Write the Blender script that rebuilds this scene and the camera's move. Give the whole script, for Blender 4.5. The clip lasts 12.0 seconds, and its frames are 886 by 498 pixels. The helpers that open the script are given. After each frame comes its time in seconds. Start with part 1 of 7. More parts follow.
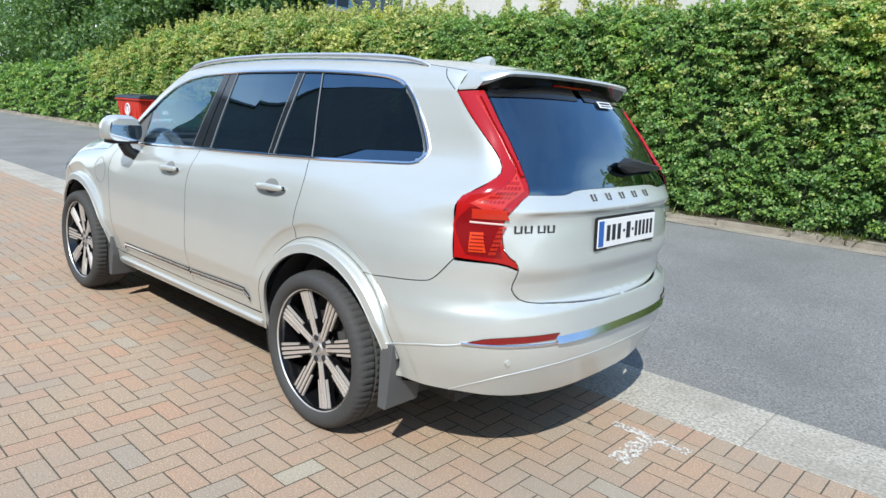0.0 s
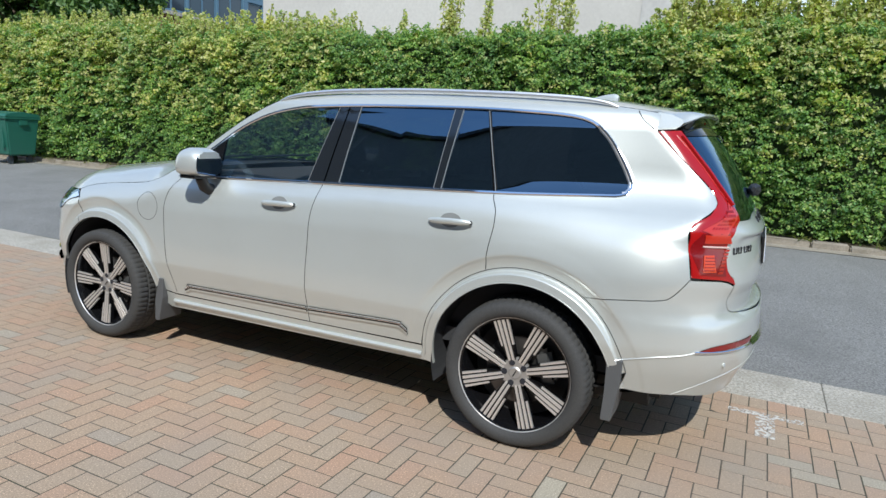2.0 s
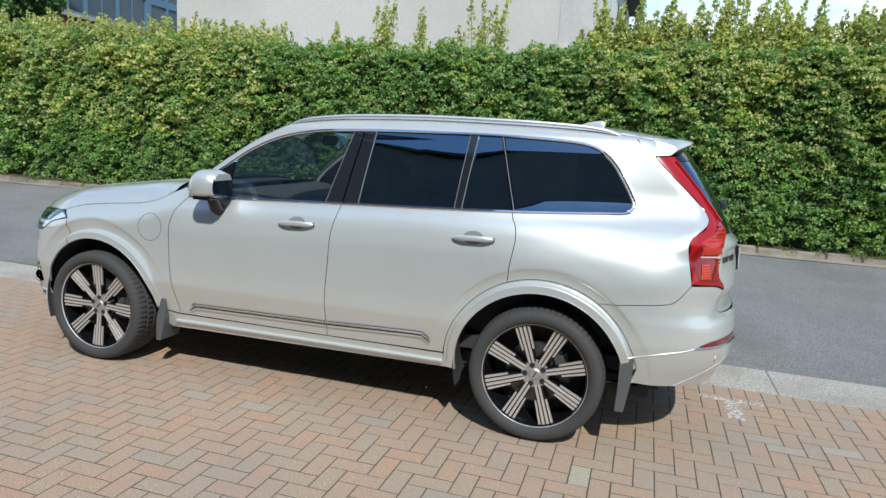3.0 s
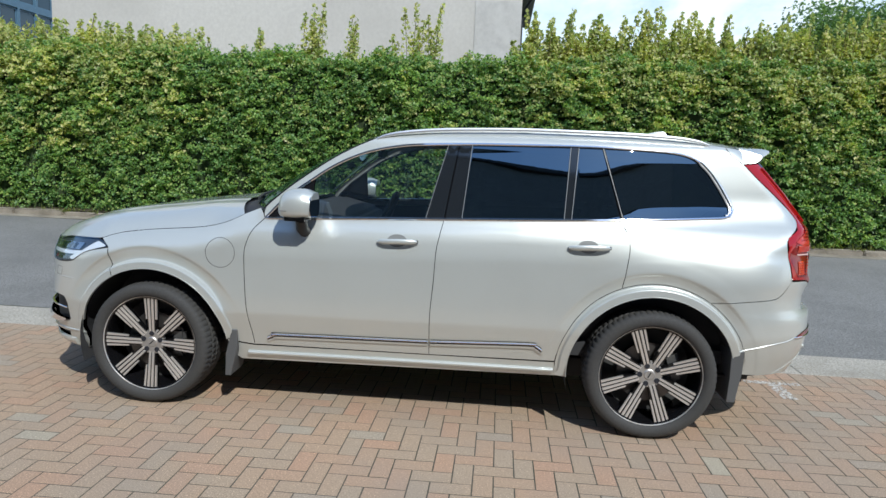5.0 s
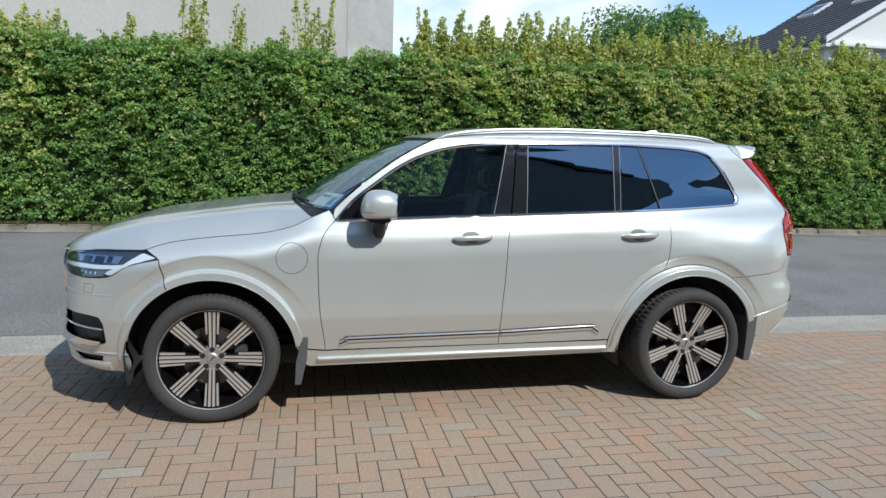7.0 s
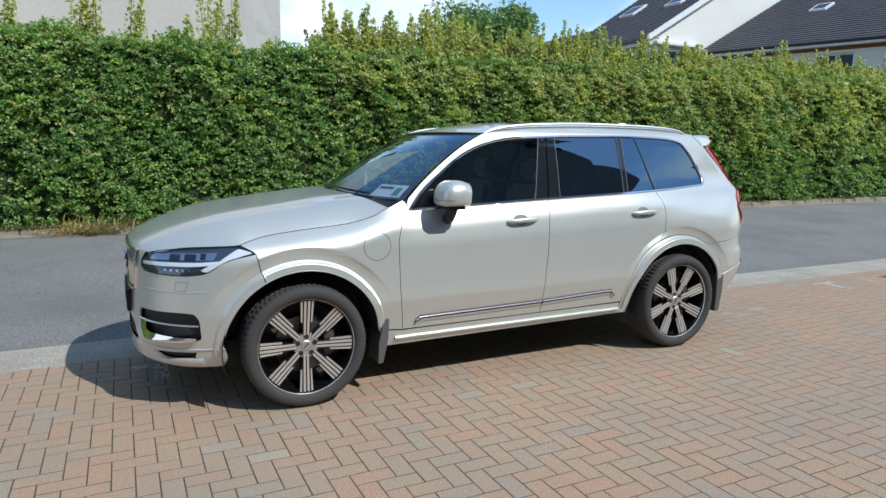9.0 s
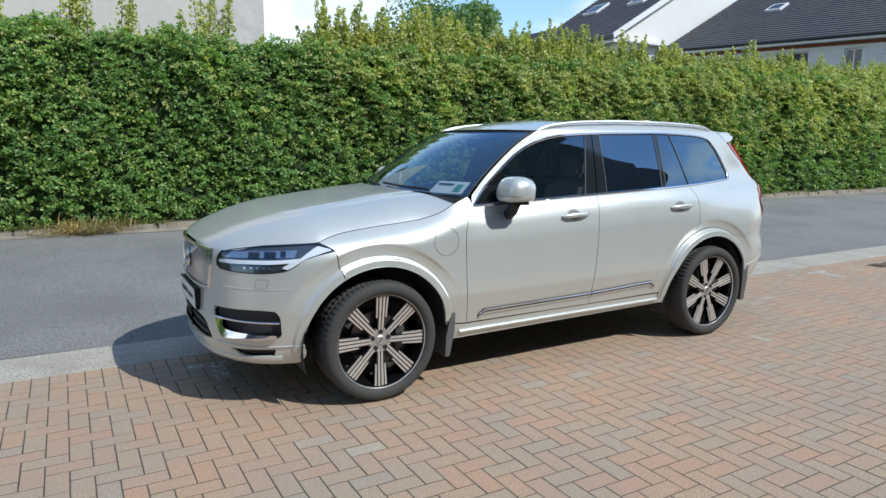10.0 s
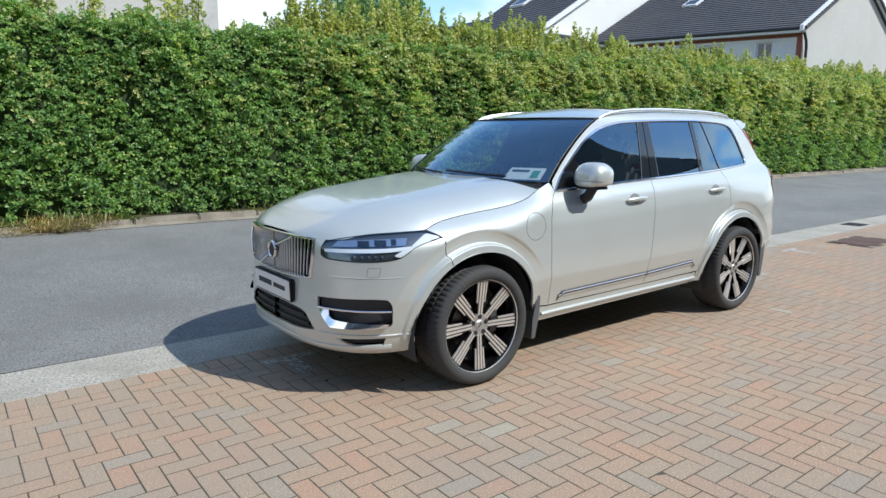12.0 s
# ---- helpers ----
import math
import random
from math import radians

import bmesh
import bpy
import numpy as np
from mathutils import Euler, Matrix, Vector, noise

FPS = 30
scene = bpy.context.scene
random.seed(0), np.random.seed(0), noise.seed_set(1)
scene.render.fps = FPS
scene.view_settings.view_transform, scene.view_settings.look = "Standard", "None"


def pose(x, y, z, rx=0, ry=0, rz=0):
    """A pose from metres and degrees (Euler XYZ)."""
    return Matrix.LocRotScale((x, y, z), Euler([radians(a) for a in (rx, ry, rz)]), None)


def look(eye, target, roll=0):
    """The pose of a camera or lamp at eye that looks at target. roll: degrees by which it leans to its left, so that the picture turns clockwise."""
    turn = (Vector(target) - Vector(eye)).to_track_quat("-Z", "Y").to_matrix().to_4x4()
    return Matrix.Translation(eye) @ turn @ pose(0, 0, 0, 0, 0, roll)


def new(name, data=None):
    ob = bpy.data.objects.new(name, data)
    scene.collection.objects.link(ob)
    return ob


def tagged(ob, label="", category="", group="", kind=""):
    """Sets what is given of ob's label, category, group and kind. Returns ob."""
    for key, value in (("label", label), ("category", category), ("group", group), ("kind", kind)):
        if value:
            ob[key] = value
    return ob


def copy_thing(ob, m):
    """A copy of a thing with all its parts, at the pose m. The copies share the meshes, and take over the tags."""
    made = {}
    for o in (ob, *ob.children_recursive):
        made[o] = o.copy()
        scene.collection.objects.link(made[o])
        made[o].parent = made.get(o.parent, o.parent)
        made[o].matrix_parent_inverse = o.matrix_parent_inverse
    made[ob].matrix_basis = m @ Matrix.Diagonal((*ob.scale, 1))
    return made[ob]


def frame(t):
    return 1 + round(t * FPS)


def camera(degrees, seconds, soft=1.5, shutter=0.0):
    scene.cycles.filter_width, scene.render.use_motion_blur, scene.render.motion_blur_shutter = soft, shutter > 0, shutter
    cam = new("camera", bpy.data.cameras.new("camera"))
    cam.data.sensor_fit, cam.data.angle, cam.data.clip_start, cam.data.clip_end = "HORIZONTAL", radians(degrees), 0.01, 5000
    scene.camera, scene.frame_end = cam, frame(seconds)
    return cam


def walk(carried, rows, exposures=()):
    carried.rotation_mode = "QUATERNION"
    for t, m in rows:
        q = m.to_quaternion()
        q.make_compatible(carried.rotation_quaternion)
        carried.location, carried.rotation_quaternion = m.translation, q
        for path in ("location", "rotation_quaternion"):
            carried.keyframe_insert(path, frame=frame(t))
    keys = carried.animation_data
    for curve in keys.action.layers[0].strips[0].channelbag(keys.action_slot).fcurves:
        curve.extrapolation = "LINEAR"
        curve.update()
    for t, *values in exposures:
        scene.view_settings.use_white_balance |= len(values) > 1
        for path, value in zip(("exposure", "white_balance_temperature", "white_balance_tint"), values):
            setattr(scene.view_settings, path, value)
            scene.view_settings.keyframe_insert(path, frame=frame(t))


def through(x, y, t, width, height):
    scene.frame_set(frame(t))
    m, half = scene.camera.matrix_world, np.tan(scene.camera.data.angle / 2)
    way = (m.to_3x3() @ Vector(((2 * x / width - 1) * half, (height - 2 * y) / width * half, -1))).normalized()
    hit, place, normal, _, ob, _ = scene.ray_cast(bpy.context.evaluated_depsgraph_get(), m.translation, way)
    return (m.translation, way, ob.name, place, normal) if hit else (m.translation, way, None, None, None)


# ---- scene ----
cam = camera(68.3, 12.0)
PATH = [
    (0, (3.859, -2.684, 1.502), (2.543, -1.236, 1.092), 3.6),
    (0.5, (3.541, -2.988, 1.514), (2.342, -1.44, 1.108), 3.4),
    (1, (3.196, -3.328, 1.52), (2.116, -1.692, 1.121), 3.4),
    (1.5, (2.813, -3.631, 1.504), (1.858, -1.916, 1.122), 3.2),
    (2, (2.471, -3.851, 1.545), (1.621, -2.077, 1.184), 3.2),
    (2.5, (2.222, -4.147, 1.594), (1.491, -2.316, 1.254), 3.2),
    (2.7, (2.129, -4.243, 1.614), (1.469, -2.385, 1.277), 3.3),
    (4.3, (1.095, -4.577, 1.608), (0.757, -2.628, 1.315), 2.6),
    (4.5, (0.954, -4.604, 1.596), (0.668, -2.646, 1.305), 2.5),
    (5, (0.579, -4.615, 1.587), (0.416, -2.643, 1.298), 2.3),
    (5.5, (0.214, -4.639, 1.583), (0.181, -2.66, 1.298), 2.1),
    (6, (-0.175, -4.7, 1.603), (-0.053, -2.724, 1.317), 2.0),
    (6.5, (-0.574, -4.697, 1.57), (-0.314, -2.735, 1.281), 1.9),
    (7, (-0.946, -4.688, 1.575), (-0.546, -2.75, 1.284), 1.7),
    (7.5, (-1.334, -4.705, 1.574), (-0.784, -2.805, 1.283), 1.6),
    (7.7, (-1.467, -4.693, 1.565), (-0.859, -2.811, 1.27), 1.5),
    (9.3, (-2.656, -4.642, 1.571), (-1.746, -2.889, 1.255), 0.7),
    (9.5, (-2.797, -4.583, 1.561), (-1.865, -2.843, 1.242), 0.7),
    (10, (-3.09, -4.422, 1.571), (-2.102, -2.713, 1.249), 0.6),
    (10.5, (-3.411, -4.327, 1.58), (-2.356, -2.66, 1.251), 0.6),
    (11, (-3.648, -4.167, 1.547), (-2.532, -2.545, 1.194), 0.4),
    (11.5, (-3.851, -3.943, 1.494), (-2.69, -2.354, 1.14), 0.4),
    (12, (-4.051, -3.86, 1.539), (-2.85, -2.298, 1.192), 0.3),
]
walk(cam, [(t, look(eye, target, roll)) for t, eye, target, roll in PATH], exposures=((0.0, 0.45, 6380, 5), (1.5, 0.22, 6380, 5), (2.5, 0.12, 6380, 5), (4.5, 0.02, 6380, 5), (6.0, -0.1, 6380, 5), (7.5, -0.09, 6380, 5), (9.5, -0.02, 6380, 5), (12.0, 0.2, 6380, 5)))
SUN_STRENGTH, SKY_STRENGTH = 3.9, 0.20

# ---- light ----
SUN_FROM = Vector((0.47, -0.82, 1.0)).normalized()
world = bpy.data.worlds.new("sky")
scene.world = world
world.use_nodes = True
wn, wl = world.node_tree.nodes, world.node_tree.links
wn.clear()
sky = wn.new("ShaderNodeTexSky")
sky.sky_type = "NISHITA"
sky.sun_disc = False
sky.sun_elevation = math.asin(SUN_FROM.z)
sky.sun_rotation = math.atan2(SUN_FROM.x, SUN_FROM.y)
sky.dust_density, sky.air_density, sky.ozone_density = 0.15, 1.1, 4.5
coords = wn.new("ShaderNodeTexCoord")
stretch = wn.new("ShaderNodeMapping")
stretch.inputs["Scale"].default_value = (1.0, 1.0, 2.6)
cloud = wn.new("ShaderNodeTexNoise")
cloud.inputs["Scale"].default_value = 2.3
cloud.inputs["Detail"].default_value = 8
cloud.inputs["Roughness"].default_value = 0.55
cloud.inputs["Distortion"].default_value = 0.3
cover = wn.new("ShaderNodeMapRange")
cover.inputs["From Min"].default_value, cover.inputs["From Max"].default_value = 0.35, 0.57
cover.interpolation_type = "SMOOTHSTEP"
blend = wn.new("ShaderNodeMix")
blend.data_type = "RGBA"
blend.inputs["B"].default_value = (5.6, 5.85, 6.2, 1)
background = wn.new("ShaderNodeBackground")
background.inputs["Strength"].default_value = SKY_STRENGTH
wout = wn.new("ShaderNodeOutputWorld")
wl.new(coords.outputs["Generated"], stretch.inputs["Vector"])
wl.new(stretch.outputs["Vector"], cloud.inputs["Vector"])
wl.new(cloud.outputs["Fac"], cover.inputs["Value"])
# The clouds lie low round the horizon and thin out overhead.
height = wn.new("ShaderNodeSeparateXYZ")
thin = wn.new("ShaderNodeMapRange")
thin.inputs["From Min"].default_value, thin.inputs["From Max"].default_value = 0.22, 0.46
thin.inputs["To Min"].default_value, thin.inputs["To Max"].default_value = 1.0, 0.06
wisps = wn.new("ShaderNodeMath")
wisps.operation = "MULTIPLY"
wl.new(coords.outputs["Generated"], height.inputs["Vector"])
wl.new(height.outputs["Z"], thin.inputs["Value"])
wl.new(thin.outputs["Result"], wisps.inputs[0])
wl.new(cover.outputs["Result"], wisps.inputs[1])
wl.new(wisps.outputs["Value"], blend.inputs["Factor"])
wl.new(sky.outputs["Color"], blend.inputs["A"])
wl.new(blend.outputs["Result"], background.inputs["Color"])
wl.new(background.outputs["Background"], wout.inputs["Surface"])

sun = new("sun", bpy.data.lights.new("sun", "SUN"))
sun.data.energy, sun.data.angle, sun.data.color = SUN_STRENGTH, radians(0.55), (1.0, 0.975, 0.94)
sun.matrix_world = look((SUN_FROM * 40)[:], (0, 0, 0))


# ---- materials ----
def nodes_of(name):
    m = bpy.data.materials.new(name)
    m.use_nodes = True
    n, l = m.node_tree.nodes, m.node_tree.links
    return m, n, l, n["Principled BSDF"]


def noise_node(n, l, scale, detail=4, rough=0.55, coord="Object", squash=None):
    tc = n.new("ShaderNodeTexCoord")
    nz = n.new("ShaderNodeTexNoise")
    nz.inputs["Scale"].default_value, nz.inputs["Detail"].default_value, nz.inputs["Roughness"].default_value = scale, detail, rough
    if squash:
        mp = n.new("ShaderNodeMapping")
        mp.inputs["Scale"].default_value = squash
        l.new(tc.outputs[coord], mp.inputs["Vector"])
        l.new(mp.outputs["Vector"], nz.inputs["Vector"])
    else:
        l.new(tc.outputs[coord], nz.inputs["Vector"])
    return nz


def ramp_node(n, l, source, stops):
    r = n.new("ShaderNodeValToRGB")
    e = r.color_ramp.elements
    while len(e) < len(stops):
        e.new(0.5)
    for k, (p, c) in zip(e, stops):
        k.position, k.color = p, (*c, 1) if len(c) == 3 else c
    l.new(source, r.inputs["Fac"])
    return r


def mixed(n, l, a, b, fac, mode="MIX"):
    m = n.new("ShaderNodeMix")
    m.data_type, m.blend_type = "RGBA", mode
    for sock, v in (("A", a), ("B", b)):
        if isinstance(v, tuple):
            m.inputs[sock].default_value = (*v, 1)
        else:
            l.new(v, m.inputs[sock])
    if isinstance(fac, float):
        m.inputs["Factor"].default_value = fac
    else:
        l.new(fac, m.inputs["Factor"])
    return m.outputs["Result"]


def bumped(n, l, bsdf, height, strength, distance):
    b = n.new("ShaderNodeBump")
    b.inputs["Strength"].default_value, b.inputs["Distance"].default_value = strength, distance
    l.new(height, b.inputs["Height"])
    l.new(b.outputs["Normal"], bsdf.inputs["Normal"])


def rough_surface(name, dark, light, stain, grain=40.0, patch=1.2, rough=0.85, bump=0.4, depth=0.004, amount=0.35, specular=0.3):
    """A dull surface: fine grain between two colours, and stains in broad patches."""
    m, n, l, b = nodes_of(name)
    g, p = noise_node(n, l, grain, 6, 0.65), noise_node(n, l, patch, 5, 0.6)
    fine = ramp_node(n, l, g.outputs["Fac"], ((0.3, dark), (0.7, light)))
    broad = ramp_node(n, l, p.outputs["Fac"], ((0.42, (0, 0, 0)), (0.68, (amount,) * 3)))
    l.new(mixed(n, l, fine.outputs["Color"], stain, broad.outputs["Color"]), b.inputs["Base Color"])
    b.inputs["Roughness"].default_value = rough
    b.inputs["Specular IOR Level"].default_value = specular
    bumped(n, l, b, g.outputs["Fac"], bump, depth)
    return m


def plain(name, colour, rough=0.5, metal=0.0, specular=0.5, coat=0.0, grain=0.0):
    """A smooth made surface, with slight dulling in patches."""
    m, n, l, b = nodes_of(name)
    b.inputs["Base Color"].default_value = (*colour, 1)
    b.inputs["Metallic"].default_value = metal
    b.inputs["Specular IOR Level"].default_value = specular
    b.inputs["Coat Weight"].default_value = coat
    b.inputs["Coat Roughness"].default_value = 0.05
    p = noise_node(n, l, 9.0, 5)
    r = n.new("ShaderNodeMapRange")
    r.inputs["To Min"].default_value, r.inputs["To Max"].default_value = max(rough - 0.06, 0.01), rough + 0.06
    l.new(p.outputs["Fac"], r.inputs["Value"])
    l.new(r.outputs["Result"], b.inputs["Roughness"])
    if grain:
        bumped(n, l, b, noise_node(n, l, 180.0, 3).outputs["Fac"], grain, 0.002)
    return m


def leaf_material(name, stops, through=0.42):
    m, n, l, b = nodes_of(name)
    geo = n.new("ShaderNodeNewGeometry")
    r = ramp_node(n, l, geo.outputs["Random Per Island"], stops)
    patch = noise_node(n, l, 1.7, 5, 0.7)
    tone = ramp_node(n, l, patch.outputs["Fac"], ((0.28, (0.72, 0.84, 0.92)), (0.5, (1.0, 1.0, 1.0)), (0.72, (1.34, 1.27, 0.95))))
    colour = mixed(n, l, r.outputs["Color"], tone.outputs["Color"], 1.0, "MULTIPLY")
    l.new(colour, b.inputs["Base Color"])
    b.inputs["Roughness"].default_value = 0.42
    b.inputs["Specular IOR Level"].default_value = 0.5
    t = n.new("ShaderNodeBsdfTranslucent")
    l.new(mixed(n, l, colour, (1.15, 1.2, 0.55), 1.0, "MULTIPLY"), t.inputs["Color"])
    mx = n.new("ShaderNodeMixShader")
    mx.inputs["Fac"].default_value = through
    out = n["Material Output"]
    l.new(b.outputs["BSDF"], mx.inputs[1])
    l.new(t.outputs["BSDF"], mx.inputs[2])
    l.new(mx.outputs["Shader"], out.inputs["Surface"])
    return m


def paver_material(name, per_island):
    m, n, l, b = nodes_of(name)
    pick = n.new("ShaderNodeNewGeometry").outputs["Random Per Island"] if per_island else n.new("ShaderNodeObjectInfo").outputs["Random"]
    base = ramp_node(n, l, pick, ((0.0, (0.442, 0.280, 0.192)), (0.2, (0.424, 0.289, 0.200)), (0.6, (0.41, 0.297, 0.208)), (0.93, (0.388, 0.299, 0.218)), (0.985, (0.365, 0.30, 0.236)), (1.0, (0.43, 0.375, 0.285))))
    base.color_ramp.interpolation = "LINEAR"
    # Speckled aggregate, and grime that lies across several pavers.
    geo = n.new("ShaderNodeNewGeometry")
    speck = n.new("ShaderNodeTexNoise")
    speck.inputs["Scale"].default_value, speck.inputs["Detail"].default_value, speck.inputs["Roughness"].default_value = 130, 5, 0.75
    l.new(geo.outputs["Position"], speck.inputs["Vector"])
    grit = ramp_node(n, l, speck.outputs["Fac"], ((0.31, (0.28, 0.27, 0.25)), (0.43, (0.93, 0.93, 0.93)), (0.58, (1.12, 1.12, 1.11)), (0.66, (2.3, 2.28, 2.2))))
    grime = n.new("ShaderNodeTexNoise")
    grime.inputs["Scale"].default_value, grime.inputs["Detail"].default_value = 1.1, 6
    l.new(geo.outputs["Position"], grime.inputs["Vector"])
    dull = ramp_node(n, l, grime.outputs["Fac"], ((0.4, (0, 0, 0)), (0.7, (0.5, 0.5, 0.5))))
    c = mixed(n, l, base.outputs["Color"], grit.outputs["Color"], 1.0, "MULTIPLY")
    c = mixed(n, l, c, (0.31, 0.275, 0.235), dull.outputs["Color"])
    l.new(c, b.inputs["Base Color"])
    b.inputs["Roughness"].default_value = 0.85
    b.inputs["Specular IOR Level"].default_value = 0.25
    bumped(n, l, b, speck.outputs["Fac"], 0.9, 0.004)
    return m


MAT = {
    "paver": paver_material("paver", False),
    "paver_joined": paver_material("paver_joined", True),
    "joint": rough_surface("jointing_sand", (0.05, 0.042, 0.034), (0.17, 0.145, 0.115), (0.05, 0.055, 0.03), 70, 1.4, amount=0.7),
    "asphalt": rough_surface("asphalt", (0.085, 0.083, 0.079), (0.40, 0.39, 0.37), (0.155, 0.151, 0.143), 75, 0.8, 0.85, 1.0, 0.012, 0.55),
    "channel": rough_surface("weathered_concrete", (0.20, 0.18, 0.15), (0.70, 0.65, 0.56), (0.30, 0.27, 0.22), 55, 2.6, 0.9, 1.0, 0.010, 0.6),
    "kerb": rough_surface("kerb_concrete", (0.26, 0.225, 0.18), (0.42, 0.37, 0.30), (0.15, 0.13, 0.10), 60, 2.5, 0.9, 0.7, 0.008, 0.7),
    "soil": rough_surface("soil", (0.05, 0.04, 0.028), (0.11, 0.085, 0.06), (0.06, 0.065, 0.03), 20, 1.5),
    "land": rough_surface("rough_grass", (0.06, 0.085, 0.03), (0.12, 0.14, 0.06), (0.14, 0.13, 0.08), 6, 0.08),
    "paint_mark": None,
    "render": rough_surface("painted_render", (0.60, 0.565, 0.515), (0.69, 0.655, 0.60), (0.48, 0.45, 0.41), 14, 0.35, 0.9, 0.15, 0.003, 0.5),
    "white_render": rough_surface("white_render", (0.74, 0.73, 0.70), (0.80, 0.79, 0.76), (0.66, 0.65, 0.62), 10, 0.5, 0.9, 0.1, 0.003, 0.4),
    "cream_render": rough_surface("cream_render", (0.50, 0.48, 0.44), (0.57, 0.55, 0.51), (0.44, 0.42, 0.38), 12, 0.5, 0.9, 0.1, 0.003, 0.4),
    "red_brick": rough_surface("red_brick_wall", (0.24, 0.085, 0.055), (0.34, 0.13, 0.085), (0.18, 0.08, 0.06), 18, 1.0),
    "slate": rough_surface("roof_slate", (0.06, 0.062, 0.072), (0.115, 0.115, 0.125), (0.13, 0.12, 0.115), 9, 0.8, 0.75, 0.3, 0.005, 0.5),
    "glass_far": plain("window_glass", (0.03, 0.045, 0.06), 0.08, 0, 0.8),
    "blue_frame": plain("blue_window_frame", (0.11, 0.20, 0.28), 0.45),
    "white_panel": plain("white_panel", (0.72, 0.72, 0.74), 0.5),
    "white_frame": plain("white_frame", (0.78, 0.78, 0.77), 0.4),
    "dark_metal": plain("dark_metal", (0.035, 0.035, 0.04), 0.45),
    "bark": rough_surface("bark", (0.07, 0.05, 0.035), (0.14, 0.11, 0.08), (0.08, 0.085, 0.05), 25, 3.0),
    "stem": rough_surface("green_stem", (0.13, 0.12, 0.05), (0.22, 0.19, 0.08), (0.12, 0.09, 0.05), 30, 5.0),
    "leaf": leaf_material("hedge_leaf", ((0.0, (0.105, 0.215, 0.075)), (0.45, (0.20, 0.36, 0.105)), (0.8, (0.32, 0.47, 0.125)), (1.0, (0.46, 0.53, 0.19)))),
    "young_leaf": leaf_material("young_leaf", ((0.0, (0.31, 0.41, 0.11)), (0.5, (0.49, 0.53, 0.19)), (1.0, (0.68, 0.63, 0.31)))),
    "tree_leaf": leaf_material("tree_leaf", ((0.0, (0.09, 0.17, 0.07)), (0.6, (0.16, 0.27, 0.095)), (1.0, (0.25, 0.36, 0.13)))),
    "bin_red": plain("red_plastic", (0.55, 0.035, 0.02), 0.4),
    "bin_green": plain("green_plastic", (0.02, 0.12, 0.085), 0.42),
    "bin_lid": plain("dark_lid", (0.03, 0.04, 0.05), 0.45),
    "white_print": plain("white_print", (0.75, 0.75, 0.75), 0.5),
    "cover_metal": rough_surface("rusty_iron", (0.10, 0.06, 0.045), (0.17, 0.10, 0.075), (0.08, 0.06, 0.05), 40, 4.0, 0.7),
}


def worn_paint():
    m, n, l, b = nodes_of("worn_road_paint")
    b.inputs["Base Color"].default_value = (0.62, 0.59, 0.54, 1)
    b.inputs["Roughness"].default_value = 0.8
    nz = noise_node(n, l, 38, 6, 0.7)
    keep = ramp_node(n, l, nz.outputs["Fac"], ((0.44, (0, 0, 0)), (0.54, (1, 1, 1))))
    l.new(keep.outputs["Color"], b.inputs["Alpha"])
    return m


MAT["paint_mark"] = worn_paint()


# ---- building blocks ----
def mesh_of(name, verts, faces, material=None, smooth=False):
    me = bpy.data.meshes.new(name)
    me.from_pydata([tuple(v) for v in verts], [], [tuple(f) for f in faces])
    if material:
        me.materials.append(material)
    if smooth:
        me.polygons.foreach_set("use_smooth", [True] * len(me.polygons))
    me.update()
    return me


def arrays_mesh(name, verts, quads, material, smooth=False):
    """A mesh from numpy arrays of places and four-cornered (or three-cornered) faces."""
    me = bpy.data.meshes.new(name)
    k = quads.shape[1]
    me.vertices.add(len(verts))
    me.vertices.foreach_set("co", np.ascontiguousarray(verts, dtype=np.float32).ravel())
    me.loops.add(quads.size)
    me.loops.foreach_set("vertex_index", np.ascontiguousarray(quads, dtype=np.int32).ravel())
    me.polygons.add(len(quads))
    me.polygons.foreach_set("loop_start", np.arange(0, quads.size, k, dtype=np.int32))
    me.polygons.foreach_set("use_smooth", np.full(len(quads), smooth, dtype=bool))
    me.materials.append(material)
    me.update(calc_edges=True)
    me.validate()
    return me


def thing(name, label, category, group="", kind="", at=(0, 0, 0), turn=0):
    ob = new(name)
    ob.empty_display_size = 0.2
    ob.matrix_world = pose(*at, 0, 0, turn)
    return tagged(ob, label, category, group, kind)


def child(name, me, parent, label="", kind=""):
    ob = new(name, me)
    if parent is not None:
        ob.parent = parent
    return tagged(ob, label, kind=kind)


def part(name, bm, material, parent, label="", smooth=False):
    me = bpy.data.meshes.new(name)
    bmesh.ops.recalc_face_normals(bm, faces=bm.faces)
    bm.to_mesh(me)
    bm.free()
    me.materials.append(material)
    if smooth:
        me.polygons.foreach_set("use_smooth", [True] * len(me.polygons))
        me.set_sharp_from_angle(angle=radians(38))
    return child(name, me, parent, label)


def box_bm(lo, hi, bevel=0.0, bm=None):
    bm = bm or bmesh.new()
    size, mid = [b - a for a, b in zip(lo, hi)], [(a + b) / 2 for a, b in zip(lo, hi)]
    made = bmesh.ops.create_cube(bm, size=1, matrix=Matrix.LocRotScale(mid, None, size))
    if bevel:
        edges = list({e for v in made["verts"] for e in v.link_edges})
        bmesh.ops.bevel(bm, geom=edges, offset=bevel, segments=2, affect="EDGES")
    return bm


